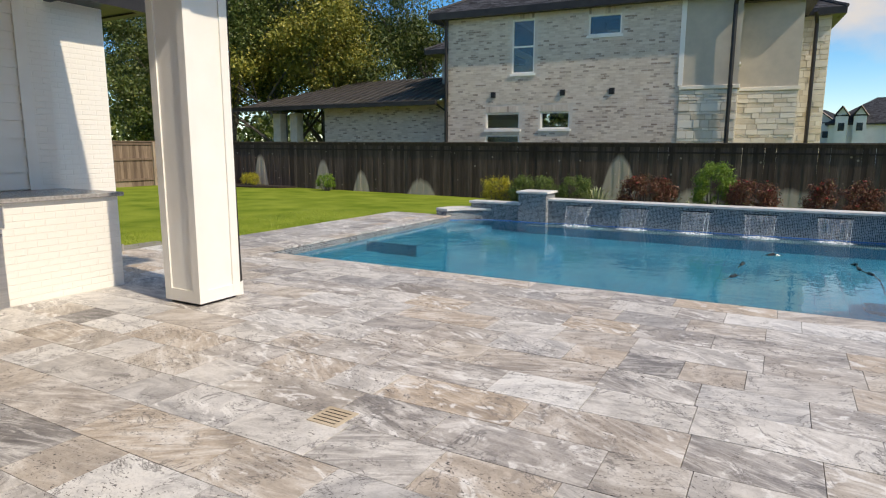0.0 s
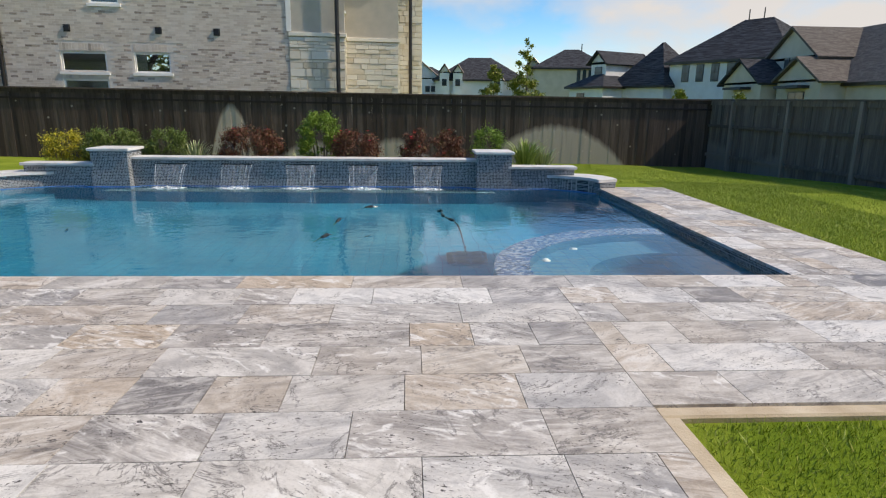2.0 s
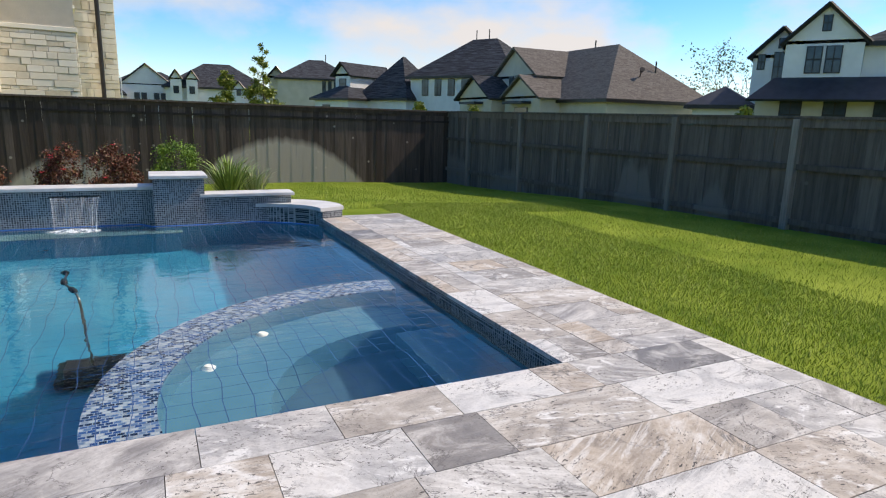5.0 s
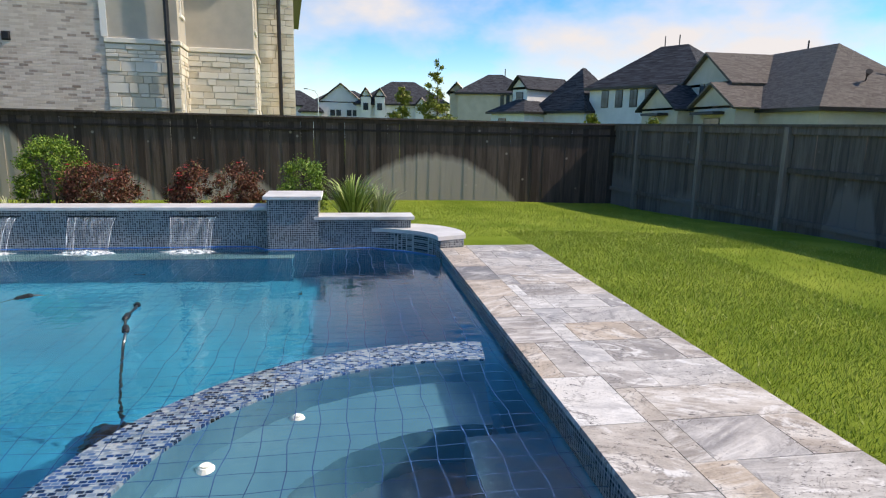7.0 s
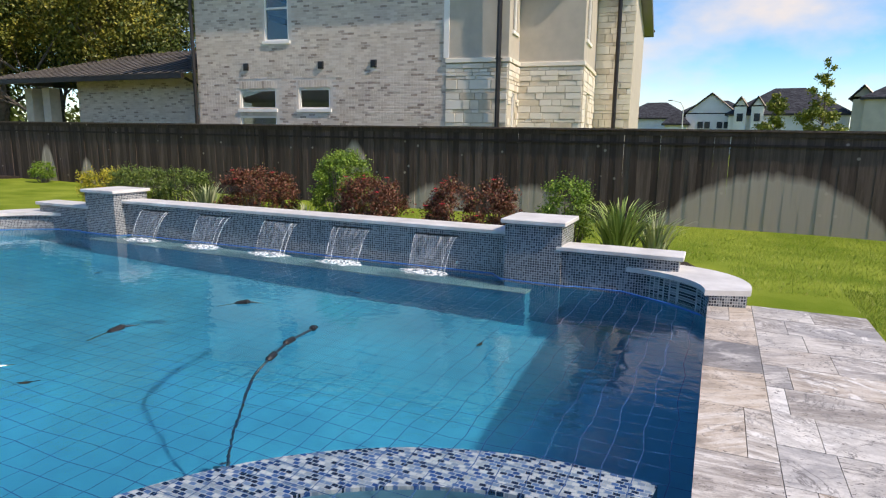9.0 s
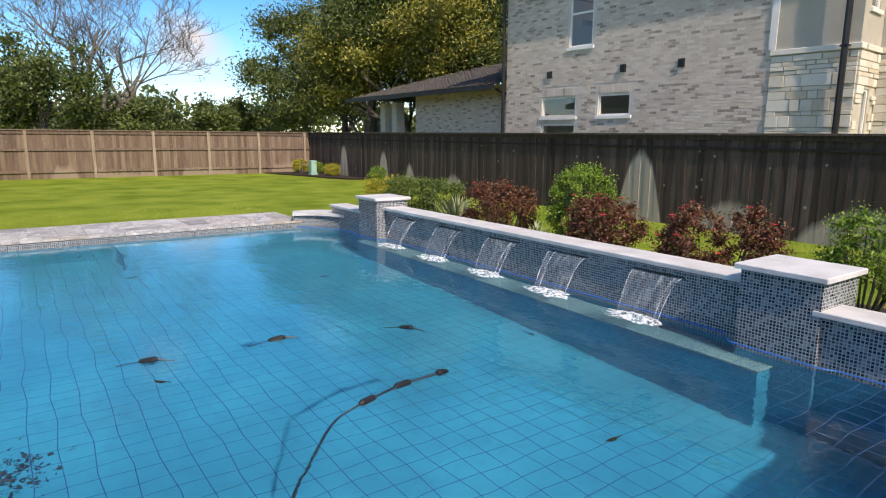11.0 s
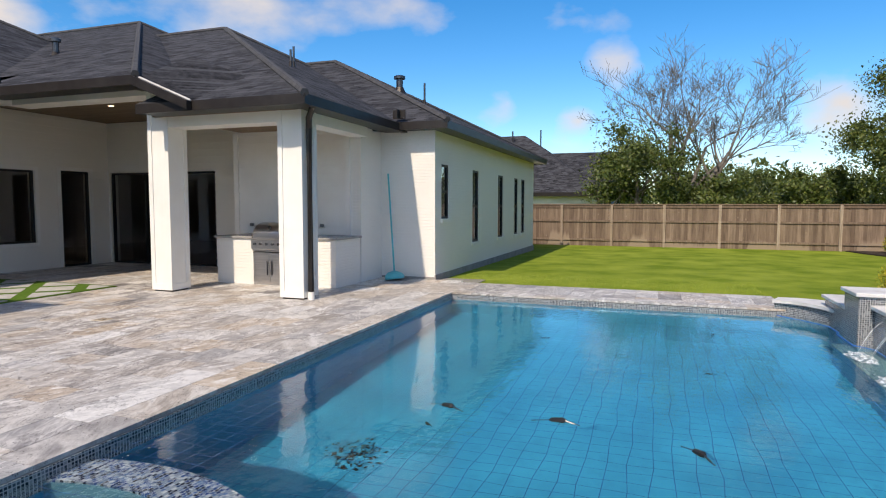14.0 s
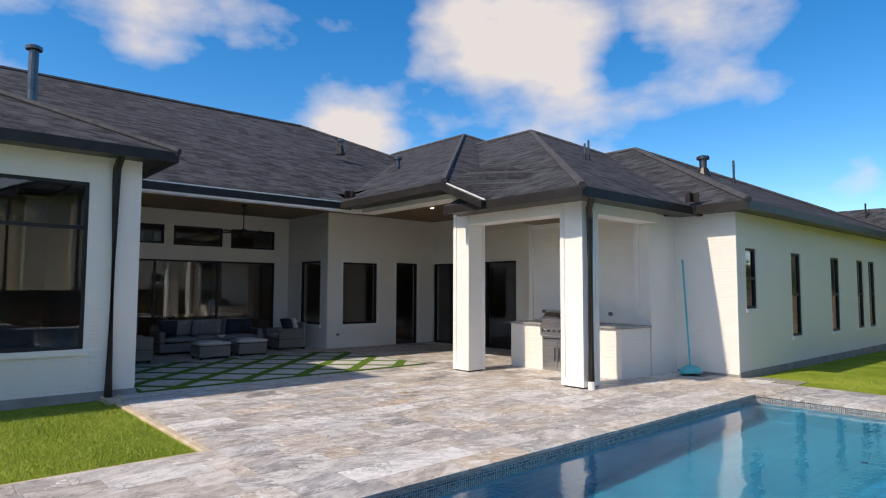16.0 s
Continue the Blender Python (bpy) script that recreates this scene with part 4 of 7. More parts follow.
before = set(scene.objects)
NBW = [(-9.25, -8.37, 4.36, 6.33), (-6.38, -5.22, 5.57, 6.28), (-10.27, -8.90, 2.28, 2.90), (-10.27, -8.90, 1.0, 2.06), (-8.07, -6.96, 2.28, 2.91)]
nb = wall("wall_neighbour", "x", 22.94, 0.3, -11.9, -3.19, -0.4, 6.6, NBW, MORTAR, "neighbour's two-storey grey brick wall")
laid_bricks(nb, -11.9, -3.19, 22.94, -0.3, 6.5, [(a - 0.02, b + 0.02, c - 0.12, d + 0.27) for a, b, c, d in NBW], 1, lambda x, z: -5.9 < x and 1.75 < z < 3.4)
for o in NBW:
    window("neighbour_window", "x", 22.94, 1, *o, rails=((o[2] + o[3]) / 2,) if o[3] - o[2] > 1.5 else (), frame_material=WHITE, group="neighbour windows", label="white-framed window in the grey brick wall")
    li = structure(link("lintel", box(o[0] - 0.02, o[1] + 0.02, 22.936, 22.945, o[3] + 0.02, o[3] + 0.26), MORTAR), "soldier course of bricks over a window", "trim")
    k = 0
    while o[0] + 0.095 * (k + 1) < o[1]:
        part("brick", box(o[0] + 0.095 * k, o[0] + 0.095 * k + 0.083, 22.929, 22.9355, o[3] + 0.03, o[3] + 0.25), GREY_BRICK, li)
        k += 1
for x in (-9.98, -7.25, -5.46):
    v = thing("wall_vent", x, 22.928, 3.60, "small dark square vent in brick wall", "vent", "wall vents")
    part("hood", box(-0.08, 0.08, -0.05, 0.0, -0.09, 0.09, None, 0.012), BLACK, v)
    part("flange", box(-0.1, 0.1, -0.012, 0.0, -0.11, 0.11), FASCIA, v)
# the stepped stone and stucco end: faces to the lawn, and returns that face the sun
SIDE_LOW, SIDE_UP = [(23.45, 23.85, 0.5, 2.75)], [(23.35, 23.95, 4.45, 6.2)]
END_LOW, END_UP = [(25.1, 25.6, 0.5, 2.8)], [(24.75, 25.9, 4.35, 6.25)]
for name, a0, a1, y, seed in (("wall_stone_first", -3.19, -1.36, 22.94, 2), ("wall_stone_second", -1.36, 0.53, 24.27, 3)):
    w = wall(name, "x", y, 0.3, a0 + (0.0 if y < 23 else 0.002), a1, -0.4, 3.55, [], STONE_JOINT, "pale rough limestone lower wall")
    ashlar(w, "x", y, -1, a0 + 0.01, a1, 0.2, 3.53, [], seed)
    structure(link("stone_band", box(a0, a1 + 0.06, y - 0.07, y + 0.24, 3.555, 3.68, None, 0.01), STONE), "limestone band course", "trim")
    wall(name.replace("stone", "stucco"), "x", y, 0.3, a0 + 0.002, a1, 3.685, 6.6, [], STUCCO, "beige stucco upper wall")
for name, x, y0, y1, low, up, seed in (("wall_return_first", -1.36, 23.242, 24.268, SIDE_LOW, SIDE_UP, 4), ("wall_return_second", 0.53, 24.572, 27.548, END_LOW, END_UP, 5)):
    w = wall(name + "_stone", "y", x, -0.3, y0, y1, -0.4, 3.55, low, STONE_JOINT, "sunlit limestone return wall")
    ashlar(w, "y", x, 1, y0 - 0.3, y1, 0.2, 3.53, low, seed)
    structure(link("stone_band", box(x - 0.24, x + 0.07, y0, y1, 3.552, 3.678, None, 0.01), STONE), "limestone band course", "trim")
    wall(name + "_stucco", "y", x, -0.3, y0, y1, 3.685, 6.6, up, STUCCO, "sunlit stucco return wall")
    for o in low + up:
        window("return_window", "y", x, -1, *o, frame_material=WHITE, group="neighbour windows", label="narrow white-framed window in the pale return wall")
w = wall("wall_stone_end", "x", 27.55, 0.3, 0.532, 1.75, -0.4, 6.6, [], STONE_JOINT, "tall limestone end wall of the neighbour's house")
ashlar(w, "x", 27.55, -1, 0.55, 1.75, 0.2, 6.55, [], 6)
structure(link("wall_neighbour_far", box(1.45, 1.75, 27.852, 37.0, -0.4, 6.6), STUCCO), "neighbour's far side wall", "wall")
structure(link("wall_neighbour_west", box(-11.9, -11.6, 23.242, 36.0, -0.4, 6.6), MORTAR), "neighbour's side wall", "wall")
structure(link("trim_corner", box(-3.25, -3.09, 22.90, 22.926, 3.70, 6.5), WHITE), "white vertical trim strip", "trim")
hip_roof("roof_neighbour", -12.6, -0.92, 22.55, 37.0, 6.75, 0.55, "neighbour's dark shingled hip roof", drop=0.25)
hip_roof("roof_neighbour_step", -9.5, 0.93, 23.88, 38.0, 6.74, 0.55, "neighbour's dark shingled hip roof over the stepped end", drop=0.25)
hip_roof("roof_neighbour_end", -6.5, 2.15, 27.15, 39.0, 6.73, 0.55, "neighbour's dark shingled hip roof over the far end", drop=0.25)
# the whole house stands five degrees askew of the pool
askew = Matrix.Translation((-6.5, 22.68, 0)) @ Matrix.Rotation(radians(5.05), 4, "Z") @ Matrix.Translation((6.5, -22.94, 0))
for ob in [o for o in scene.objects if o not in before and o.parent is None]:
    ob.matrix_basis = askew @ ob.matrix_basis
NLW = box(-18.9, -12.0, 22.94, 23.2, -0.4, 3.56)
lw = structure(link("wall_low_wing", NLW, MORTAR), "neighbour's single-storey grey brick wing", "wall")
laid_bricks(lw, -18.9, -12.0, 22.94, 0.6, 3.54, [], 7)
structure(link("wall_low_wing_upper", box(-14.0, -12.31, 25.5, 30.0, -0.4, 5.9), STUCCO), "beige stucco upper storey behind", "wall")
for x in (-22.0, -20.9):
    structure(link("porch_pier", box(x - 0.22, x + 0.22, 22.98, 23.42, -0.4, 3.2), MORTAR), "grey brick pier of the neighbour's porch", "pier")
structure(link("wall_porch_neighbour", box(-23.0, -18.9, 28.0, 28.3, -0.4, 3.3), STUCCO), "shaded wall behind the neighbour's porch", "wall")
r = thing("roof_low", -18.0, 22.2, 3.45, "standing-seam bronze metal roof of the low wing", "roof")
r["kind"] = "structure"
bm = bmesh.new()
v = [bm.verts.new(p) for p in ((-5.8, -0.2, 0), (5.75, -0.2, 0), (5.75, 5.0, 1.55), (-2.0, 5.0, 1.55), (-5.8, 5.0, 0.0))]
bm.faces.new((v[0], v[1], v[2], v[3]))
bm.faces.new((v[0], v[3], v[4]))
bmesh.ops.solidify(bm, geom=bm.faces[:], thickness=0.12)
part("sheet", bm, METAL_ROOF, r)
for k in range(24):
    x = -5.0 + k * 0.45
    top = 5.0 if x > -2.0 else max(0.3, -0.2 + 5.2 * (x + 5.8) / 3.8)
    part("seam", tube([(x, -0.2, 0.03), (x, top, 0.03 + 1.55 * (top + 0.2) / 5.2)], 0.022, 4), METAL_ROOF, r)
part("gutter", box(-5.8, 5.7, -0.32, -0.2, -0.17, 0.0), FASCIA, r)
hip_roof("roof_upper_step", -14.6, -11.9, 24.9, 30.5, 5.95, 0.5, "dark shingled roof of the upper storey", drop=0.2)

# ---- fences ----
BACK_Y, LEFT_X, RIGHT_X = 19.95, -23.97, 9.90


def picket_mesh(name, w, t, material):
    bm = box(-w / 2, w / 2, -t / 2, t / 2, 0.0, 1.0)
    me = bpy.data.meshes.new(name)
    bm.to_mesh(me)
    bm.free()
    me.materials.append(material)
    return me


def fence(name, p0, p1, top0, top1, front, material, label, posts, pitch_=0.146):
    """A board fence between two plan points; front: the unit normal towards the lawn."""
    f = structure(new(name), label, "fence")
    d = Vector((p1[0] - p0[0], p1[1] - p0[1]))
    run = d.length
    d /= run
    nrm = Vector(front)
    turn = math.atan2(d.y, d.x)
    meshes = [picket_mesh("picket", 0.152, 0.02, material), picket_mesh("picket", 0.1515, 0.022, material), picket_mesh("picket", 0.1525, 0.018, material)]
    rnd = random.Random(name)
    step = max(pitch_, run / 290)
    k = 0
    while (k + 0.5) * step < run:
        u = (k + 0.5) * step
        x, y = p0[0] + d.x * u, p0[1] + d.y * u
        g = ground_z(x, y) - 0.02
        ob = new("picket", meshes[k % 3])
        top = top0 + (top1 - top0) * u / run
        ob.matrix_world = Matrix.Translation((x + nrm.x * (rnd.uniform(-0.003, 0.003) + 0.006 * (k % 2)), y + nrm.y * (rnd.uniform(-0.003, 0.003) + 0.006 * (k % 2)), g)) @ Euler((rnd.uniform(-0.004, 0.004), rnd.uniform(-0.006, 0.006), turn)).to_matrix().to_4x4() @ Matrix.Diagonal((step / 0.146, 1, top - 0.02 - g, 1))
        ob.parent = f
        k += 1

    def rail(h0, h1, out, depth, name_="rail"):
        bm = bmesh.new()
        vs = []
        for u in (0.0, run):
            top = top0 + (top1 - top0) * u / run
            for o, z in ((out, top + h0), (out + depth, top + h0), (out + depth, top + h1), (out, top + h1)):
                vs.append(bm.verts.new((p0[0] + d.x * u + nrm.x * o, p0[1] + d.y * u + nrm.y * o, z)))
        for a in range(4):
            bm.faces.new((vs[a], vs[(a + 1) % 4], vs[4 + (a + 1) % 4], vs[4 + a]))
        bm.faces.new(vs[:4])
        bm.faces.new(vs[4:])
        bmesh.ops.recalc_face_normals(bm, faces=bm.faces)
        part(name_, bm, material, f)

    rail(-0.02, 0.02, -0.08, 0.17, "cap")
    if posts:
        rail(-0.15, -0.022, 0.023, 0.03)
        rail(-0.80, -0.71, 0.023, 0.04)
        rail(-1.66, -1.57, 0.023, 0.04)
        u = posts[0]
        while u < run:
            x, y = p0[0] + d.x * u + nrm.x * 0.06, p0[1] + d.y * u + nrm.y * 0.06
            top = top0 + (top1 - top0) * u / run
            part("post", box(x - 0.055, x + 0.055, y - 0.055, y + 0.055, ground_z(x, y) - 0.05, top - 0.024), POST_GREY if material is FENCE_SHADED else POST_SUNLIT if material is FENCE_LIGHT else material, f)
            u += posts[1]
    else:
        rail(-0.12, -0.022, 0.023, 0.022)
        rail(-0.31, -0.26, 0.023, 0.022)
    return f


fence("fence_back", (LEFT_X, BACK_Y), (RIGHT_X, BACK_Y), 1.80, 1.66, (0, -1), FENCE_DARK, "dark stained board fence with pale water-washed patches", None)
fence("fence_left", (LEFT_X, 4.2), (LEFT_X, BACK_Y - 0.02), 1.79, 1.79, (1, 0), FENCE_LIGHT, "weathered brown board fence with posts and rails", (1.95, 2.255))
fence("fence_right", (RIGHT_X + 4.03, -12.0), (RIGHT_X - 0.03, BACK_Y + 0.25), 1.50, 1.67, (-0.992, -0.125), FENCE_SHADED, "grey shaded board fence with posts and rails", (0.27, 2.2))
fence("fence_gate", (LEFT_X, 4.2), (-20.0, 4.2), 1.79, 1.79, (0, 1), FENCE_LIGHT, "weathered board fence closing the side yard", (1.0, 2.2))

# ---- trees ----
def leaf_mesh(name, centres, count, size, material, seed, flat=0.5):
    """Many small leaves scattered in soft clumps round the centres (x, y, z, radius)."""
    rg = np.random.default_rng(seed)
    c = np.array(centres)
    w = c[:, 3] ** 2
    pick = rg.choice(len(c), count, p=w / w.sum())
    dirs = rg.normal(size=(count, 3))
    dirs /= np.linalg.norm(dirs, axis=1)[:, None]
    rad = c[pick, 3] * np.minimum(np.abs(rg.normal(0.0, 0.75, count)), 1.35)
    p = c[pick, :3] + dirs * rad[:, None] * np.array([1, 1, 0.8])
    a = rg.normal(size=(count, 3))
    a /= np.linalg.norm(a, axis=1)[:, None]
    b = np.cross(a, rg.normal(size=(count, 3)))
    b /= np.linalg.norm(b, axis=1)[:, None]
    s = size * rg.uniform(0.6, 1.4, count)[:, None]
    v = np.stack([p - a * s, p + b * s * flat, p + a * s, p - b * s * flat], 1).reshape(-1, 3)
    f = np.arange(count * 4).reshape(-1, 4)
    return v.tolist(), f.tolist()


def limbs(rnd, base, height, spread, levels, radius):
    """Tapered limbs branching from a trunk: lines of points with radii, and the tips."""
    out, tips = [], []

    def grow(p, d, length, r, level):
        pts, rr = [p], [r]
        q = p
        for i in range(4):
            d = (d + Vector((rnd.uniform(-1, 1), rnd.uniform(-1, 1), rnd.uniform(-0.3, 0.6))) * 0.16).normalized()
            q = q + d * length / 4
            pts.append(q)
            rr.append(r * (1 - 0.16 * (i + 1)))
        out.append((pts, rr))
        if level == 0:
            tips.append(q)
            return
        for i in range(6 if level == levels else rnd.choice((3, 4))):
            k = rnd.choice((2, 3, 4)) if level < levels else rnd.choice((1, 2, 3, 4))
            side = Vector((rnd.uniform(-1, 1), rnd.uniform(-1, 1), rnd.uniform(-0.1, 0.8)))
            grow(pts[k], (d * 0.7 + side * spread).normalized(), length * rnd.uniform(0.55, 0.8), rr[k] * 0.66, level - 1)

    grow(Vector(base), Vector((0, 0, 1)), height, radius, levels)
    return out, tips


def tree(x, y, height, crown, seed, material, count, size, label, levels=3, spread=0.9):
    rnd = random.Random(seed)
    z = ground_z(x, y) - 0.1
    t = thing("tree", x, y, z, label, "tree", "trees beyond the fence")
    lines, tips = limbs(rnd, (0, 0, 0), height * (0.40 if levels == 3 else 0.34 if levels > 3 else 0.42), spread, levels, height * 0.022)
    bm = bmesh.new()
    for pts, rr in lines:
        tube(pts, rr, 5, bm, False)
    part("trunk", bm, BARK, t)
    cs = [(p.x, p.y, p.z, crown * rnd.uniform(0.08, 0.2)) for p in tips]
    v, f = leaf_mesh("crown", cs, count, size, material, seed)
    raw("crown", v, f, material, t)
    return t


for i, (x, y, h, n, m) in enumerate([(-19.5, 31.5, 16.0, 26000, LEAF_TREE), (-24.5, 30.0, 15.0, 26000, LEAF_TREE), (-30.0, 32.0, 16.5, 26000, LEAF_TREE), (-34.5, 27.0, 14.5, 24000, LEAF_TREE), (-14.0, 39.0, 16.5, 20000, LEAF_TREE), (-24.0, 26.0, 11.5, 18000, LEAF_YELLOW), (-27.5, 25.0, 12.5, 20000, LEAF_TREE), (-37.0, 31.0, 15.0, 20000, LEAF_TREE), (-31.5, 23.0, 9.0, 14000, LEAF_TREE), (-21.5, 27.0, 10.5, 12000, LEAF_YELLOW)]):
    tree(x, y, h, h * 0.62, 40 + i, m, int(n * 2.3), 0.078, "tall leafy oak beyond the fence" if m is LEAF_TREE else "yellowing tree beyond the fence")


def bare_tree(x, y, seed, label):
    """A leafless tree that forks low, with long rising limbs and fine twigs."""
    rnd = random.Random(seed)
    t = thing("tree", x, y, ground_z(x, y) - 0.1, label, "tree", "trees beyond the fence")
    def grow(bm, p, d, length, r, level):
        pts, rr = [p], [r]
        for i in range(5):
            d = (d + Vector((rnd.uniform(-1, 1), rnd.uniform(-1, 1), rnd.uniform(-0.45, 0.75))) * 0.17).normalized()
            pts.append(pts[-1] + d * length / 5)
            rr.append(max(0.009, r * (1 - 0.11 * (i + 1))))
        tube(pts, rr, 6 if level > 2 else 4 if level > 0 else 3, bm, False)
        if level:
            for k in range(rnd.choice((3, 4)) if level > 1 else 4):
                at = rnd.choice((2, 3, 4, 5))
                side = Vector((rnd.uniform(-1, 1), rnd.uniform(-1, 1), rnd.uniform(-0.25, 0.7))).normalized()
                grow(bm, pts[at], (d * 0.75 + side * 0.75).normalized(), length * rnd.uniform(0.5, 0.78), rr[at] * 0.66, level - 1)

    for d, ln_, r in (((0.05, -0.05, 1.0), 5.0, 0.22), ((-0.2, -0.28, 1.0), 4.3, 0.15), ((0.1, 0.42, 1.0), 4.6, 0.17), ((0.3, 0.75, 0.75), 4.2, 0.13), ((-0.3, 0.15, 1.0), 4.4, 0.14)):
        bm = bmesh.new()
        grow(bm, Vector((0, 0, 1.2)), Vector(d).normalized(), ln_, r * 1.25, 5)
        part("limb", bm, BARK_PALE, t)
    part("trunk", tube([(0, 0, -0.2), (0.02, 0, 0.6), (0, 0, 1.4)], [0.42, 0.34, 0.29], 8), BARK_PALE, t)
    return t


bare_tree(-34.0, 11.7, 77, "bare leafless tree with pale twigs beyond the fence")
for i, (x, y, h) in enumerate([(-30.8, 9.4, 8.2), (-31.6, 7.4, 7.0), (-30.5, 12.2, 4.6), (-36.0, 17.0, 4.5), (-31.5, 17.5, 4.2), (-44.0, 24.0, 6.5), (-40.0, 12.0, 5.5), (-48.0, 16.0, 6.0), (-34.0, 20.5, 4.5)]):
    tree(x, y, h, h * 0.9, 90 + i, LEAF_TREE, 11000, 0.085, "low bushy green tree beyond the fence", 2, 1.3)
def young_tree(x, y, h, wide, seed, label):
    """A slender tree with a pointed crown: short limbs all the way up a straight stem."""
    rnd = random.Random(seed)
    t = thing("tree", x, y, ground_z(x, y) - 0.1, label, "tree", "young trees beside the distant houses")
    bm = tube([(0, 0, 0), (0.03, 0, h * 0.5), (0, 0.02, h)], [0.07, 0.045, 0.01], 6)
    cs = []
    for k in range(46):
        q = rnd.uniform(0.12, 0.97)
        a, r_ = rnd.uniform(0, 6.28), wide * 0.5 * (1.02 - q) ** 0.7 * rnd.uniform(0.35, 1.1)
        tip = Vector((math.cos(a) * r_, math.sin(a) * r_, h * q + r_ * 0.5))
        tube([(0, 0, h * q), tip], [0.02, 0.006], 4, bm, False)
        cs.extend([(*tip, 0.13 + 0.26 * (1 - q)), (*(tip * 0.75 + Vector((0, 0, h * q * 0.25))), 0.15 + 0.26 * (1 - q))])
    part("trunk", bm, BARK, t)
    v, f = leaf_mesh("crown", cs, 9000, 0.085, LEAF_YOUNG, seed)
    raw("crown", v, f, LEAF_YOUNG, t)
    return t


for i, (x, y, h, w) in enumerate([(9.2, 46.4, 6.5, 3.6), (6.9, 46.6, 4.7, 2.6), (14.4, 32.5, 2.75, 1.3), (16.9, 31.2, 2.7, 1.6), (26.0, 22.9, 2.8, 1.7)]):
    young_tree(x, y, h, w, 120 + i, "slender yellow-green young tree beyond the fence")
tree(48.8, 42.5, 12.0, 5.0, 131, LEAF_TREE, 1300, 0.11, "thin sparse tree behind distant houses", 4, 0.8)

# ---- distant houses ----
def far_box(t, x0, x1, y0, y1, h, rise, wall_mat, roof_mat, ridge="hip", over=0.45):
    """A walled block with eaves, and a hipped or gabled roof: ridge hip, or a gable's ridge along x or y."""
    part("wall", box(x0, x1, y0, y1, 0, h - 0.02), wall_mat, t)
    a, b, c, d = x0 - over, x1 + over, y0 - over, y1 + over
    mx, my, m = (a + b) / 2, (c + d) / 2, min(b - a, d - c) / 2
    bm = bmesh.new()
    v = [bm.verts.new(p) for p in ((a, c, h), (b, c, h), (b, d, h), (a, d, h))]
    if ridge == "hip":
        e = ((a + m, my), (b - m + 0.01, my)) if b - a >= d - c else ((mx, c + m), (mx, d - m + 0.01))
    else:
        e = ((a, my), (b, my)) if ridge == "x" else ((mx, c), (mx, d))
    p, q = (bm.verts.new((*k, h + rise)) for k in e)
    along = ridge == "x" or (ridge == "hip" and b - a >= d - c)
    faces = ((v[0], v[1], q, p), (v[2], v[3], p, q), (v[1], v[2], q), (v[3], v[0], p)) if along else ((v[1], v[2], q, p), (v[3], v[0], p, q), (v[0], v[1], p), (v[2], v[3], q))
    for k, f in enumerate(faces):
        if ridge == "hip" or k < 2:
            bm.faces.new(f)
    bm.normal_update()
    if ridge != "hip":
        bmesh.ops.solidify(bm, geom=bm.faces[:], thickness=0.16)
    part("roof", bm, roof_mat, t)
    if ridge == "hip":
        part("eave", box(a, b, c, d, h - 0.24, h - 0.004), FASCIA, t)
        return
    s = rise * (x1 - x0) / (b - a) if ridge == "y" else rise * (y1 - y0) / (d - c)
    lift = rise - s
    for at in ((y0, y1) if ridge == "y" else (x0, x1)):
        bm = bmesh.new()
        tri = [(x0, at, h - 0.018 + lift * 0.6), (x1, at, h - 0.018 + lift * 0.6), (mx, at, h + rise - 0.06)] if ridge == "y" else [(at, y0, h - 0.018 + lift * 0.6), (at, y1, h - 0.018 + lift * 0.6), (at, my, h + rise - 0.06)]
        bm.faces.new([bm.verts.new(k) for k in tri])
        bm.normal_update()
        bmesh.ops.solidify(bm, geom=bm.faces[:], thickness=0.1)
        part("gable", bm, wall_mat, t)
        if ridge == "y":
            o = c if at == y0 else d
            for u in (a, b):
                part("bargeboard", tube([(u, o, h - 0.06), (mx, o, h + rise - 0.06)], 0.09, 4), FASCIA, t)


def far_window(t, x, y, z, w, h, axis="x"):
    """A dark window with its bars, on a face to -y (axis x) or to -x (axis y)."""
    def b(u0, u1, d0, d1, v0, v1):
        return box(x + u0, x + u1, y - d1, y - d0, z + v0, z + v1) if axis == "x" else box(x - d1, x - d0, y + u0, y + u1, z + v0, z + v1)
    f = part("window", b(-w / 2, w / 2, 0.0, 0.06, 0, h), BLACK, t)
    for u in (-1, 1):
        for k in (0, 1):
            part("pane", b(min(u * 0.03, u * (w / 2 - 0.06)), max(u * 0.03, u * (w / 2 - 0.06)), 0.06, 0.07, 0.06 + k * h / 2, h / 2 - 0.03 + k * h / 2), PANE_FAR, f)


def house(x, y, turn, label):
    return thing("distant_house", x, y, -0.4, label, "house", "distant houses", turn)


PANE_FAR = two_tone("far_window_pane", (0.03, 0.04, 0.05), (0.06, 0.08, 0.10), 1.0, 0.08, 0.0, 10.0)
OFFWHITE = two_tone("offwhite_wall", (0.70, 0.69, 0.68), (0.78, 0.77, 0.76), 1.0, 0.8)
CREAM = two_tone("cream_wall", (0.50, 0.45, 0.37), (0.58, 0.52, 0.44), 1.0, 0.8)
NAVY_ROOF = two_tone("dark_metal_awning", (0.016, 0.018, 0.028), (0.03, 0.033, 0.045), 2.0, 0.5, 0.1, 20.0)
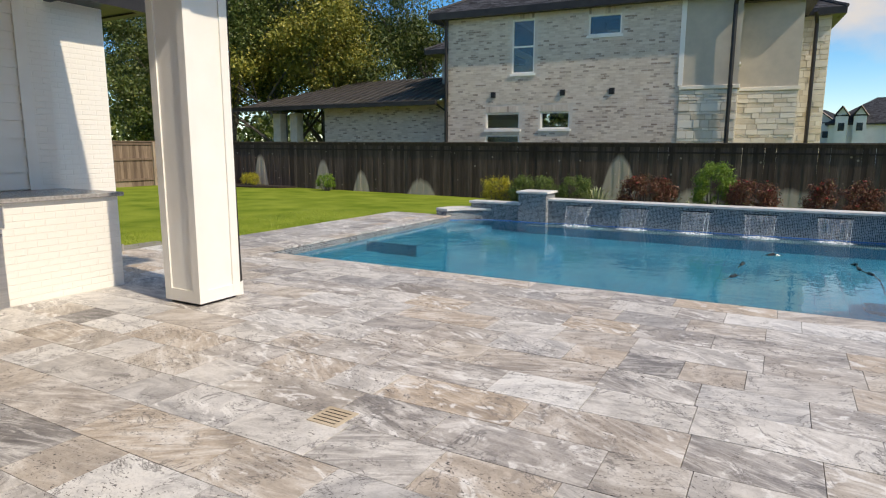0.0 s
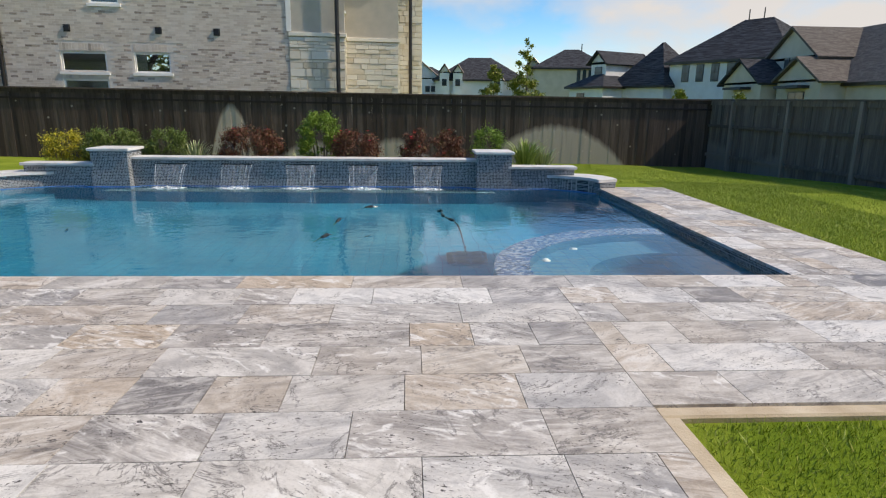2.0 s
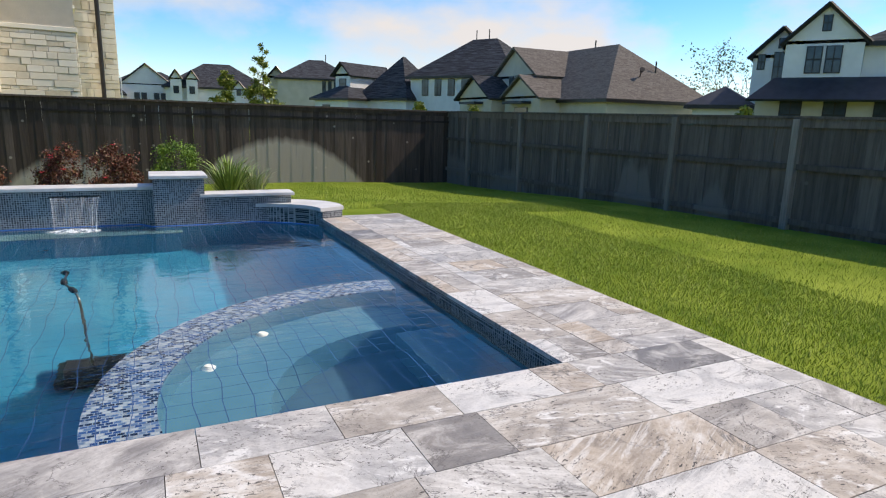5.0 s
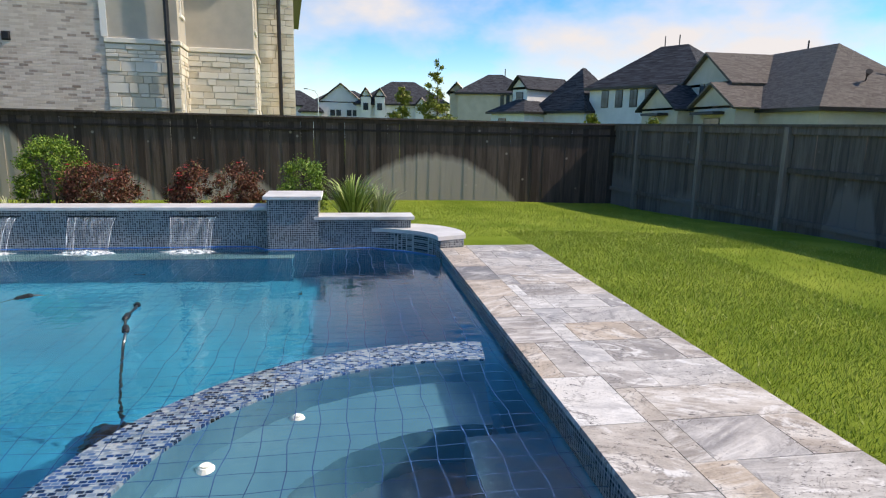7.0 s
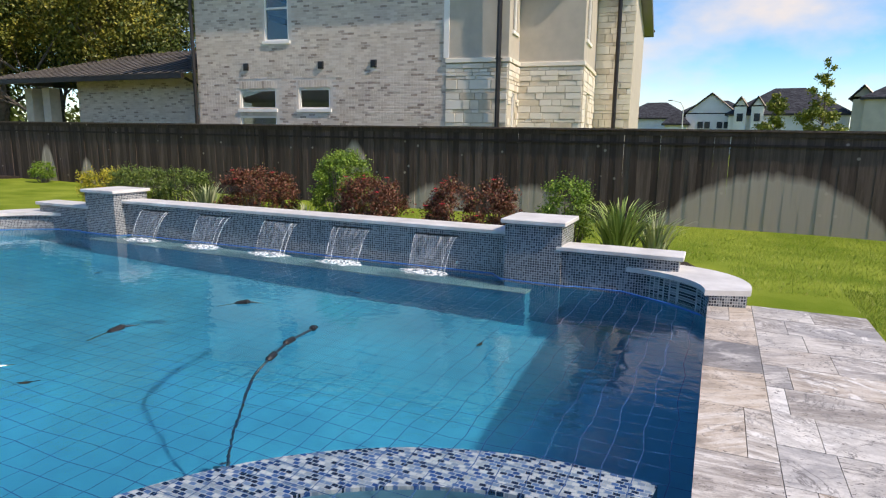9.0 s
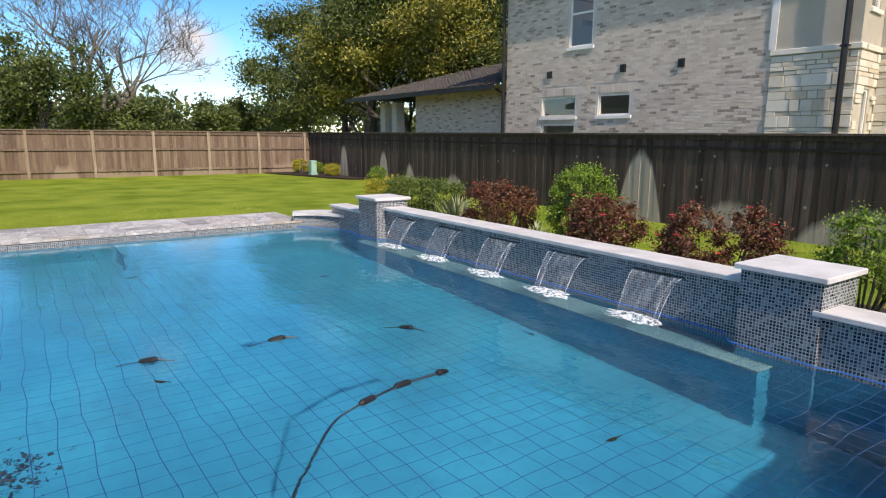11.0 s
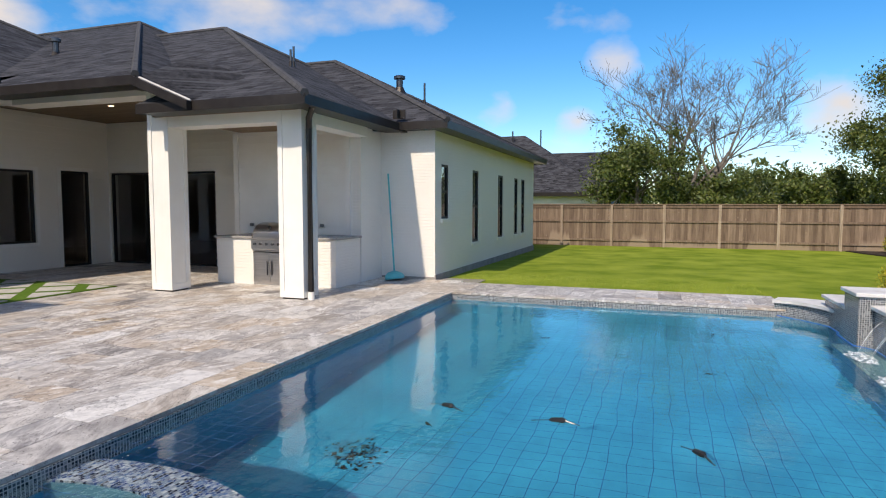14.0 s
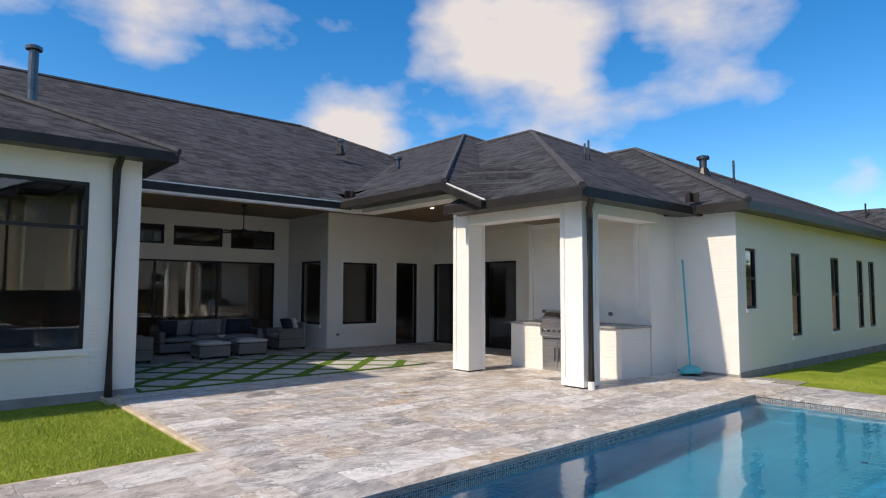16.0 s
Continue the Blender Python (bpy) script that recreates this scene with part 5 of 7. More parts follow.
# brown-roofed house with three gables towards its street
t = house(30.4, 37.5, 0, "distant cream house with a large brown hip roof and gables")
far_box(t, 0.45, 10.1, 0.45, 21.0, 3.6, 4.4, CREAM, SHINGLE_BROWN)
far_box(t, 0.0, 6.0, 8.4, 14.8, 5.5, 2.45, CREAM, SHINGLE_BROWN, "x")
far_box(t, -1.4, 2.0, 5.8, 10.9, 3.7, 1.8, CREAM, SHINGLE_BROWN, "x")
far_box(t, -2.4, 2.0, 11.4, 17.1, 3.7, 2.0, CREAM, SHINGLE, "x")
for y in (10.9, 11.6, 12.3):
    far_window(t, 0.0, y, 4.7, 0.62, 1.5, "y")
far_window(t, -1.4, 8.4, 1.2, 1.9, 1.8, "y")
part("awning", prism([(-2.3, 7.0), (-1.4, 7.0), (-1.4, 9.9), (-2.3, 9.9)], 3.25, 3.45), NAVY_ROOF, t, "dark metal awning over the window")
part("awning", prism([(-3.3, 12.8), (-2.4, 12.8), (-2.4, 15.6), (-3.3, 15.6)], 3.25, 3.45), NAVY_ROOF, t, "dark metal awning over the window")
dish = part("dish", tube([(4.6, 1.9, 5.6), (4.45, 1.6, 5.85)], [0.06, 0.20], 12), FASCIA, t, "small satellite dish on the roof")
part("arm", tube([(4.8, 2.2, 5.2), (4.6, 1.9, 5.6)], 0.04, 6), FASCIA, dish)
for x, y, z, h in ((6.7, 2.6, 5.9, 0.7), (5.6, 8.5, 7.7, 0.9)):
    part("vent_pipe", tube([(x, y, z - 0.3), (x, y, z + h)], 0.06, 6), FASCIA, t)
# dark-roofed house, turned away from the lawn
t = house(28.1, 66.6, -62, "distant white two-storey house with a steep dark roof")
far_box(t, 0.0, 12.5, 0.0, 9.5, 6.3, 4.1, OFFWHITE, SHINGLE)
far_box(t, -6.4, 0.4, -1.2, 6.0, 4.0, 4.7, OFFWHITE, SHINGLE)
far_box(t, -9.2, -6.9, -2.2, 4.5, 6.4, 1.5, OFFWHITE, SHINGLE, "y")
far_box(t, -10.5, -5.2, -4.2, 1.5, 3.9, 1.8, OFFWHITE, SHINGLE)
for x in (2.0, 3.7, 5.4, 7.1):
    far_window(t, x, 0.0, 4.3, 0.85, 1.7)
far_window(t, -8.05, -2.2, 4.9, 1.1, 1.2)
far_window(t, -8.6, -4.2, 2.2, 1.2, 1.0)
for x in (5.0, 6.6):
    part("vent_pipe", tube([(x, 5.0, 10.2), (x, 5.0, 11.4)], 0.06, 6), FASCIA, t)
# beige house
t = house(22.7, 90.6, -13, "distant beige house with a grey hip roof")
far_box(t, -4.0, 6.4, 0.0, 8.4, 7.0, 2.8, CREAM, SHINGLE)
far_box(t, -5.2, -3.2, 1.0, 7.0, 6.9, 1.6, CREAM, SHINGLE, "y")
for x in (2.2, 3.0, 3.8):
    far_window(t, x, 0.0, 5.0, 0.5, 1.7)
for x in (-3.6, 2.0, 4.4):
    far_window(t, x, 0.0, 1.6, 1.1, 1.6)
part("vent_pipe", tube([(2.6, 4.2, 9.4), (2.6, 4.2, 10.6)], 0.07, 6), FASCIA, t)
# grey-roofed house with two small gables
t = house(10.8, 96.5, -5, "distant pale house with a grey roof and small gables")
far_box(t, -6.0, 7.5, 0.0, 10.0, 5.4, 3.5, OFFWHITE, SHINGLE)
for x in (-4.6, -2.6):
    far_box(t, x - 0.7, x + 0.7, -0.9, 3.0, 6.3, 1.3, OFFWHITE, SHINGLE, "y", 0.2)
    far_window(t, x, -0.9, 4.4, 0.7, 1.0)
far_box(t, 2.6, 4.2, -1.2, 3.0, 5.2, 1.2, OFFWHITE, SHINGLE, "y", 0.2)
far_window(t, 3.4, -1.2, 4.4, 0.6, 0.9)
# white gabled house and those behind it
t = house(2.9, 101.8, 0, "distant white gabled house with a dark roof")
far_box(t, -3.6, 2.9, 0.0, 8.0, 5.6, 2.9, OFFWHITE, SHINGLE, "y", 0.3)
far_box(t, -5.2, 5.5, 1.5, 9.0, 5.4, 2.3, OFFWHITE, SHINGLE)
far_box(t, -6.2, -3.3, -1.5, 3.0, 4.2, 1.9, OFFWHITE, SHINGLE)
for x in (-1.6, -0.7, 0.9, 1.8):
    far_window(t, x, 0.0, 3.6, 0.7, 0.9)
t = house(-5.5, 112.0, 0, "distant house with a dark roof at the street's end")
far_box(t, -6.0, 5.0, 0.0, 8.0, 5.4, 2.6, OFFWHITE, SHINGLE)
far_window(t, 2.0, 0.0, 3.4, 0.9, 1.3)
far_window(t, 4.2, 0.0, 3.4, 0.9, 1.3)
lamp = thing("street_lamp", -0.1, 84.0, -0.4, "tall pale street lamp with a curved arm", "street lamp")
part("pole", tube([(0, 0, 0), (0, 0, 5.6), (-0.35, 0, 6.2), (-1.3, 0, 6.45)], [0.09, 0.06, 0.05, 0.04], 8), OFFWHITE, lamp)
part("head", box(-1.75, -1.25, -0.12, 0.12, 6.40, 6.5, None, 0.03), FASCIA, lamp)
# white house with a navy porch roof, seen over the grey fence
t = house(35.6, 26.2, -57, "white two-storey gabled house with a dark porch roof")
far_box(t, -1.85, 1.85, 0.0, 6.0, 6.5, 2.1, OFFWHITE, SHINGLE, "y", 0.3)
far_box(t, -3.6, -0.7, 2.0, 7.0, 6.0, 1.75, OFFWHITE, SHINGLE, "y", 0.3)
far_box(t, 1.9, 11.0, 1.0, 10.0, 6.6, 2.6, OFFWHITE, SHINGLE)
far_box(t, -6.6, -3.5, 1.0, 6.5, 3.2, 1.2, OFFWHITE, NAVY_ROOF)
for x in (-0.42, 0.5):
    far_window(t, x, 0.0, 4.9, 0.78, 1.45)
far_window(t, 0.0, 0.0, 7.1, 0.45, 0.85)
far_window(t, -3.15, 2.0, 5.3, 0.42, 0.9)
far_window(t, -2.2, 2.0, 4.6, 0.62, 1.7)
far_window(t, -2.1, 2.0, 6.5, 0.5, 0.6)
bm = bmesh.new()
q = [bm.verts.new(p) for p in ((-3.4, -1.7, 3.45), (8.0, -1.7, 3.45), (8.0, 0.0, 4.7), (-2.2, 0.0, 4.7))]
bm.faces.new(q)
bm.normal_update()
bmesh.ops.solidify(bm, geom=bm.faces[:], thickness=0.14)
part("porch_roof", bm, NAVY_ROOF, t, "dark porch roof")
part("porch_wall", box(-3.0, 8.0, -0.4, -0.1, 0.0, 3.6), CREAM, t, "cream stone porch wall")
for x in (-1.2, 0.9, 3.2):
    far_window(t, x, -0.4, 1.9, 1.1, 1.5)
# low dark-roofed house beyond the light fence
t = house(-38.5, 0.0, 0, "low white house with a dark shingled roof beyond the fence")
far_box(t, -6.0, 5.2, -14.0, 6.8, 2.95, 4.2, OFFWHITE, SHINGLE)
far_box(t, -5.0, 4.0, -2.0, 7.6, 2.95, 2.9, OFFWHITE, SHINGLE, "y")
for y in (0.5, 2.5):
    part("vent_pipe", tube([(0.5, y, 6.2), (0.5, y, 7.4)], 0.05, 6), FASCIA, t)

# far woods that close the view
rgw = np.random.default_rng(8)
spots_ = []
for k in range(150):
    a = radians(95 + 115 * k / 150)
    q = rgw.uniform(62, 85)
    spots_.append((q * math.cos(a) - 4, q * math.sin(a), rgw.uniform(0.5, 5.0), rgw.uniform(2.0, 3.6)))
v, f = leaf_mesh("far_woods", spots_, 60000, 0.34, LEAF_TREE, 21)
tagged(raw("far_woods", v, f, LEAF_TREE), "distant green woods on the horizon", "woods", kind="stuff")

# ---- grill island ----
DARKSTEEL = two_tone("dark_steel", (0.10, 0.10, 0.105), (0.16, 0.16, 0.165), 3.0, 0.3, 0.05, 60.0, 0.9)
PLASTIC = two_tone("grey_plastic", (0.16, 0.16, 0.15), (0.22, 0.22, 0.21), 6.0, 0.5, 0.05, 60.0)
TEAL = two_tone("teal_plastic", (0.05, 0.42, 0.48), (0.08, 0.52, 0.57), 3.0, 0.45, 0.05, 60.0)
island = thing("grill_island", -6.75, 2.7, 0.0, "white brick outdoor kitchen counter with granite top", "counter")
for x1, y0, y1, z1 in ((0.55, -1.50, -0.55, 1.0), (0.55, 0.30, 1.48, 1.0), (0.30, -0.55, 0.30, 0.72)):
    part("body", box(-0.53, x1, y0, y1, 0.0, z1), WHITE_BRICK, island)
for y0, y1 in ((-1.55, -0.55), (0.30, 1.53)):
    part("worktop", box(-0.53, 0.60, y0, y1, 1.0, 1.045, None, 0.006), GRANITE, island, "speckled grey granite worktop")
part("cabinet_frame", box(0.30, 0.555, -0.55, 0.30, 0.0, 0.70), STEEL, island)
for y in (-0.52, -0.11):
    d = part("cabinet_door", box(0.556, 0.58, y, y + 0.40, 0.06, 0.66, None, 0.006), STEEL, island, "brushed steel door")
    part("handle", tube([(0.60, y + (0.35 if y < -0.3 else 0.05), 0.22), (0.60, y + (0.35 if y < -0.3 else 0.05), 0.52)], 0.011, 8), DARKSTEEL, d)
grill = thing("grill", -6.62, 2.575, 0.72, "built-in steel gas grill with a rounded hood", "grill")
part("firebox", box(-0.30, 0.46, -0.42, 0.42, 0.002, 0.30, None, 0.01), STEEL, grill)
part("control_panel", box(0.46, 0.52, -0.42, 0.42, 0.05, 0.27, None, 0.012), STEEL, grill)
for y in (-0.30, -0.15, 0.0, 0.15, 0.30):
    part("knob", tube([(0.52, y, 0.17), (0.565, y, 0.17)], 0.028, 12), DARKSTEEL, grill)
bm = bmesh.new()
prof = [(0.45, 0.30)] + [(0.08 + 0.37 * math.cos(a), 0.32 + 0.30 * math.sin(a)) for a in [math.pi / 2 * k / 8 for k in range(9)]] + [(-0.26, 0.58), (-0.30, 0.30)]
l_ = [bm.verts.new((x, -0.415, z)) for x, z in prof]
r_ = [bm.verts.new((x, 0.415, z)) for x, z in prof]
bm.faces.new(l_), bm.faces.new(r_[::-1])
for i in range(len(prof)):
    bm.faces.new((l_[i], r_[i], r_[(i + 1) % len(prof)], l_[(i + 1) % len(prof)]))
bmesh.ops.recalc_face_normals(bm, faces=bm.faces)
hood = part("hood", bm, STEEL, grill)
part("handle", tube([(0.47, -0.33, 0.42), (0.53, -0.33, 0.42), (0.53, 0.33, 0.42), (0.47, 0.33, 0.42)], 0.013, 8), STEEL, hood)
part("gauge", tube([(0.405, 0, 0.51), (0.43, 0, 0.525)], 0.04, 14), DARKSTEEL, hood)

nook = bpy.data.objects["wall_nook"]
k = 0
while 1.06 + 0.19 * k < 3.32:
    z = 1.06 + 0.19 * k
    bm = bmesh.new()
    v = [bm.verts.new(p) for p in ((-7.298, 0.98, z), (-7.258, 0.98, z), (-7.286, 0.98, z + 0.20), (-7.298, 0.98, z + 0.20), (-7.298, 3.83, z), (-7.258, 3.83, z), (-7.286, 3.83, z + 0.20), (-7.298, 3.83, z + 0.20))]
    for f in ((0, 1, 2, 3), (7, 6, 5, 4), (0, 4, 5, 1), (1, 5, 6, 2), (2, 6, 7, 3)):
        bm.faces.new([v[i] for i in f])
    part("siding_board", bm, WHITE, nook)
    k += 1
for y in (0.86, 3.83):
    structure(link("trim", box(-7.298, -7.245, y, y + 0.12, 0.0, 3.4), WHITE), "white vertical trim board beside siding", "trim")
structure(link("trim", box(-7.298, -7.25, 0.982, 3.828, 3.33, 3.42), WHITE), "white horizontal trim board under the ceiling", "trim")
for x, y, z, axis in ((-7.264, 3.25, 1.26, "y"), (-7.264, 1.35, 1.26, "y"), (-5.25, -5.045, 0.42, "x")):
    o = thing("outlet_box", x, y, z, "small grey weatherproof outlet box on the wall", "outlet", "outlets")
    if axis == "y":
        part("plate", box(0, 0.02, -0.065, 0.065, -0.045, 0.045, None, 0.004), WHITE, o)
        part("cover", box(0.02, 0.05, -0.05, 0.05, -0.035, 0.035, None, 0.006), PLASTIC, o)
    else:
        part("plate", box(-0.065, 0.065, 0, 0.02, -0.045, 0.045, None, 0.004), WHITE, o)
        part("cover", box(-0.05, 0.05, 0.02, 0.05, -0.035, 0.035, None, 0.006), PLASTIC, o)

# ---- downspouts ----
def downspout(pts, r, label, foot=None, bands=()):
    d = thing("downspout", *pts[-1], label, "downspout", "downspouts")
    o = Vector(pts[-1])
    part("pipe", tube([Vector(p) - o for p in pts], r, 8), FASCIA, d)
    for z in bands:
        p = pts[-1]
        part("strap", box(-r - 0.012, r + 0.012, -r - 0.012, r + 0.012, z - o.z - 0.02, z - o.z + 0.02), FASCIA, d)
    if foot:
        part("foot", tube([(0, 0, 0.0), (0, 0, -foot)], r * 1.15, 10), WHITE, d, "white plastic drain adapter")
    return d


downspout([(-4.45, 4.75, 3.54), (-4.47, 4.73, 3.42), (-4.62, 4.56, 3.26), (-4.74, 4.485, 3.10), (-4.74, 4.485, 0.14)], 0.058, "dark bronze downspout beside the porch column", 0.14)
downspout([(2.05, 0.16, 4.12), (2.05, 0.12, 4.0), (2.05, -0.17, 3.8), (2.05, -0.19, 3.6), (2.05, -0.19, 0.0)], 0.065, "dark bronze downspout on the white wing")
downspout([(-12.0, 21.85, 6.6), (-11.92, 22.08, 6.3), (-11.92, 22.1, -0.3)], 0.06, "dark downspout at the neighbour's brick corner")
downspout([(-12.35, 22.1, 3.3), (-12.2, 22.80, 3.0), (-12.2, 22.84, -0.3)], 0.05, "dark downspout on the neighbour's low wing")
downspout([(-1.55, 22.7, 6.6), (-1.60, 22.92, 6.2), (-1.60, 22.94, -0.3)], 0.07, "dark downspout on the neighbour's stone wall", None, (3.62,))
downspout([(0.75, 27.4, 6.6), (0.83, 27.75, 6.2), (0.83, 27.78, -0.3)], 0.07, "dark downspout on the neighbour's stone wall")
sb = thing("splash_block", 2.05, 0.12, ground_z(2.05, 0.12), "pale concrete splash block under the downspout", "splash block")
part("tray", box(-0.14, 0.14, -0.22, 0.25, 0.0, 0.05, None, 0.015), CONCRETE, sb)
for s in (-1, 1):
    part("lip", box(s * 0.125 - 0.02, s * 0.125 + 0.02, -0.22, 0.25, 0.05, 0.09, None, 0.008), CONCRETE, sb)

# ---- skimmer net ----
net = thing("skimmer_net", -7.95, 4.72, 0.0, "teal leaf net on a long pole leaning on the wall", "pool net")
part("pole", tube([(0.0, 0.0, 0.05), (-0.36, -0.32, 2.46)], 0.021, 8), TEAL, net)
part("frame", tube([(0.27 * math.cos(a), 0.20 * math.sin(a), 0.05 + 0.03 * math.sin(a)) for a in [2 * math.pi * k / 20 for k in range(21)]], 0.014, 6, None, False), TEAL, net)
bm = bmesh.new()
bmesh.ops.create_uvsphere(bm, u_segments=20, v_segments=10, radius=0.25, matrix=Matrix.Translation((0, 0, 0.055)) @ Matrix.Diagonal((1.15, 0.85, 0.62, 1)))
bmesh.ops.delete(bm, geom=[v for v in bm.verts if v.co.z < 0.05], context="VERTS")
for v in bm.verts:
    v.co += Vector((0, 0, 0.02 * noise.noise(v.co * 9)))
    v.co.z = max(0.02, v.co.z)
bmesh.ops.solidify(bm, geom=bm.faces[:], thickness=0.004)
part("net_bag", bm, TEAL, net, "sagging teal mesh bag")

# ---- things in and on the water ----
hose = thing("pool_cleaner", 1.5, 9.1, -1.6, "dark suction cleaner with a floating segmented hose", "pool cleaner")
part("head", box(-0.26, 0.26, -0.22, 0.22, 0.0, 0.22, None, 0.06), BLACK, hose)
wz = WATER_Z + 1.6
hp = [(0.0, 0.0, 0.2), (-0.03, 0.05, 0.6), (-0.06, 0.2, 1.0), (-0.09, 0.36, wz - 0.12), (-0.12, 0.5, wz - 0.02), (-0.16, 0.64, wz), (-0.26, 0.97, wz), (-0.29, 1.33, wz), (-0.57, 1.69, wz - 0.16), (-1.36, 1.67, wz), (-1.75, 1.2, wz - 0.22), (-1.70, 0.58, wz), (-1.85, 0.1, wz - 0.22), (-1.75, -0.42, wz), (-2.2, -0.9, wz - 0.22), (-2.58, -1.2, wz), (-3.35, -1.78, wz)]
fine = []
for i in range(len(hp) - 1):
    p0, p1, p2, p3 = (Vector(hp[max(0, min(len(hp) - 1, i + o))]) for o in (-1, 0, 1, 2))
    for t in [k / 6 for k in range(6)]:
        fine.append(0.5 * ((2 * p1) + (p2 - p0) * t + (2 * p0 - 5 * p1 + 4 * p2 - p3) * t * t + (3 * p1 - p0 - 3 * p2 + p3) * t ** 3))
part("hose", tube(fine[:44], 0.011, 8), DARKSTEEL, hose)
for i in (30, 36, 42, 54, 66, 78):
    d = (fine[i + 1] - fine[i]).normalized()
    part("float", tube([fine[i] - d * 0.075, fine[i] - d * 0.05, fine[i] + d * 0.05, fine[i] + d * 0.075], [0.013, 0.028, 0.028, 0.013], 10), BLACK, hose)
    if i > 44:
        part("hose_end", tube([fine[i] - d * 0.2 - Vector((0, 0, 0.05)), fine[i] - d * 0.07, fine[i] + d * 0.07, fine[i] + d * 0.24 - Vector((0, 0, 0.06))], 0.009, 6), DARKSTEEL, hose)
rnd = random.Random(5)
for i, (x, y) in enumerate(((0.25, 8.68), (2.6, 10.66), (-3.4, 9.0), (-4.4, 11.2), (-2.2, 11.0), (-5.2, 8.6), (0.9, 11.6))):
    lf = thing("wet_leaf", x, y, WATER_Z + 0.001, "dark curled leaf floating on the pool", "leaf", "floating leaves", rnd.uniform(0, 360))
    bm = bmesh.new()
    v = [bm.verts.new(p) for p in ((-0.05, 0, 0.006), (-0.015, 0.018, 0.0), (0.025, 0.016, 0.002), (0.055, 0, 0.01), (0.02, -0.018, 0.0), (-0.02, -0.016, 0.004))]
    bm.faces.new(v)
    bmesh.ops.solidify(bm, geom=bm.faces[:], thickness=0.003)
    part("blade", bm, MULCH, lf)
    part("stem", tube([(-0.08, 0.0, 0.008), (-0.045, 0, 0.006)], 0.003, 5), MULCH, lf)
# the fine safety net that lies in the water
CORD = two_tone("blue_net_cord", (0.006, 0.035, 0.11), (0.012, 0.06, 0.19), 3.0, 0.6)
nv, nf = [], []


def cord(p0, p1, phase):
    n0 = len(nv)
    seg = 26
    dx, dy = p1[0] - p0[0], p1[1] - p0[1]
    ln2 = math.hypot(dx, dy)
    ux, uy = -dy / ln2, dx / ln2
    for k in range(seg + 1):
        t = k / seg
        w = 0.014 * math.sin(phase + t * ln2 * 9.0) + 0.016 * noise.noise((p0[0] + dx * t, p0[1] + dy * t, phase))
        z = WATER_Z - 0.035 + 0.02 * noise.noise((p0[0] + dx * t + 7, p0[1] + dy * t, 3.0))
        for s in (-0.0026, 0.0026):
            nv.append((p0[0] + dx * t + ux * (w + s), p0[1] + dy * t + uy * (w + s), z))
    nf.extend([(n0 + 2 * k, n0 + 2 * k + 1, n0 + 2 * k + 3, n0 + 2 * k + 2) for k in range(seg)])


k = 0
while PX0 + 0.08 + 0.15 * k < PX1 - 0.03:
    cord((PX0 + 0.08 + 0.15 * k, PY0 + 0.02), (PX0 + 0.08 + 0.15 * k, 12.9), k * 1.7)
    k += 1
k = 0
while PY0 + 0.08 + 0.15 * k < 12.9:
    cord((PX0 + 0.02, PY0 + 0.08 + 0.15 * k), (PX1 - 0.02, PY0 + 0.08 + 0.15 * k), k * 2.3)
    k += 1
tagged(raw("safety_net", nv, nf, CORD), "fine blue cord net lying in the pool water", "pool net", kind="stuff")
for x, y in ((2.72, 8.52), (2.28, 8.02)):
    j = thing("spa_jet", x, y, -0.58, "round white spa jet fitting under water", "jet", "spa jets")
    part("ring", tube([(0, 0, 0), (0, 0, 0.03)], [0.05, 0.035], 14), WHITE, j)
    part("nozzle", tube([(0, 0, 0.03), (0, 0, 0.05)], 0.025, 10), WHITE, j)

ROPE = two_tone("bright_blue_rope", (0.02, 0.13, 0.45), (0.03, 0.18, 0.55), 4.0, 0.6)
rope = thing("net_rope", -1.15, 13.0, WATER_Z, "bright blue rope edge of the net along the wall", "rope")
path_ = []
for s in (-1, 1):
    side = [(s * 0.0, 0.08), (s * 3.0, 0.07), (s * 3.16, -0.12), (s * 3.92, -0.13), (s * 4.0, -0.08), (s * 4.5, -0.09), (s * 5.0, -0.4), (s * 5.3, -0.66)]
    path_.append(side)
for side in path_:
    part("cord", tube([(x, y, 0.004 + 0.006 * math.sin(x * 9)) for x, y in side], 0.008, 6), ROPE, rope)
lrg = np.random.default_rng(3)
lv, lf2 = [], []
for k in range(160):
    x, y = -0.25 + lrg.normal(0, 0.15), 7.72 + lrg.normal(0, 0.13)
    a, s = lrg.uniform(0, 6.28), lrg.uniform(0.012, 0.034)
    n0 = len(lv)
    lv.extend([(x + s * math.cos(a + q) * w, y + s * math.sin(a + q) * w, -1.59 + lrg.uniform(0, 0.02)) for q, w in ((0, 1.2), (1.57, 0.5), (3.14, 1.2), (4.71, 0.5))])
    lf2.append((n0, n0 + 1, n0 + 2, n0 + 3))
tagged(raw("leaf_litter", lv, lf2, leaves("sunken_leaf", (0.007, 0.007, 0.006), (0.024, 0.02, 0.013))), "dark sunken leaves on the pool floor", "leaves", kind="stuff")

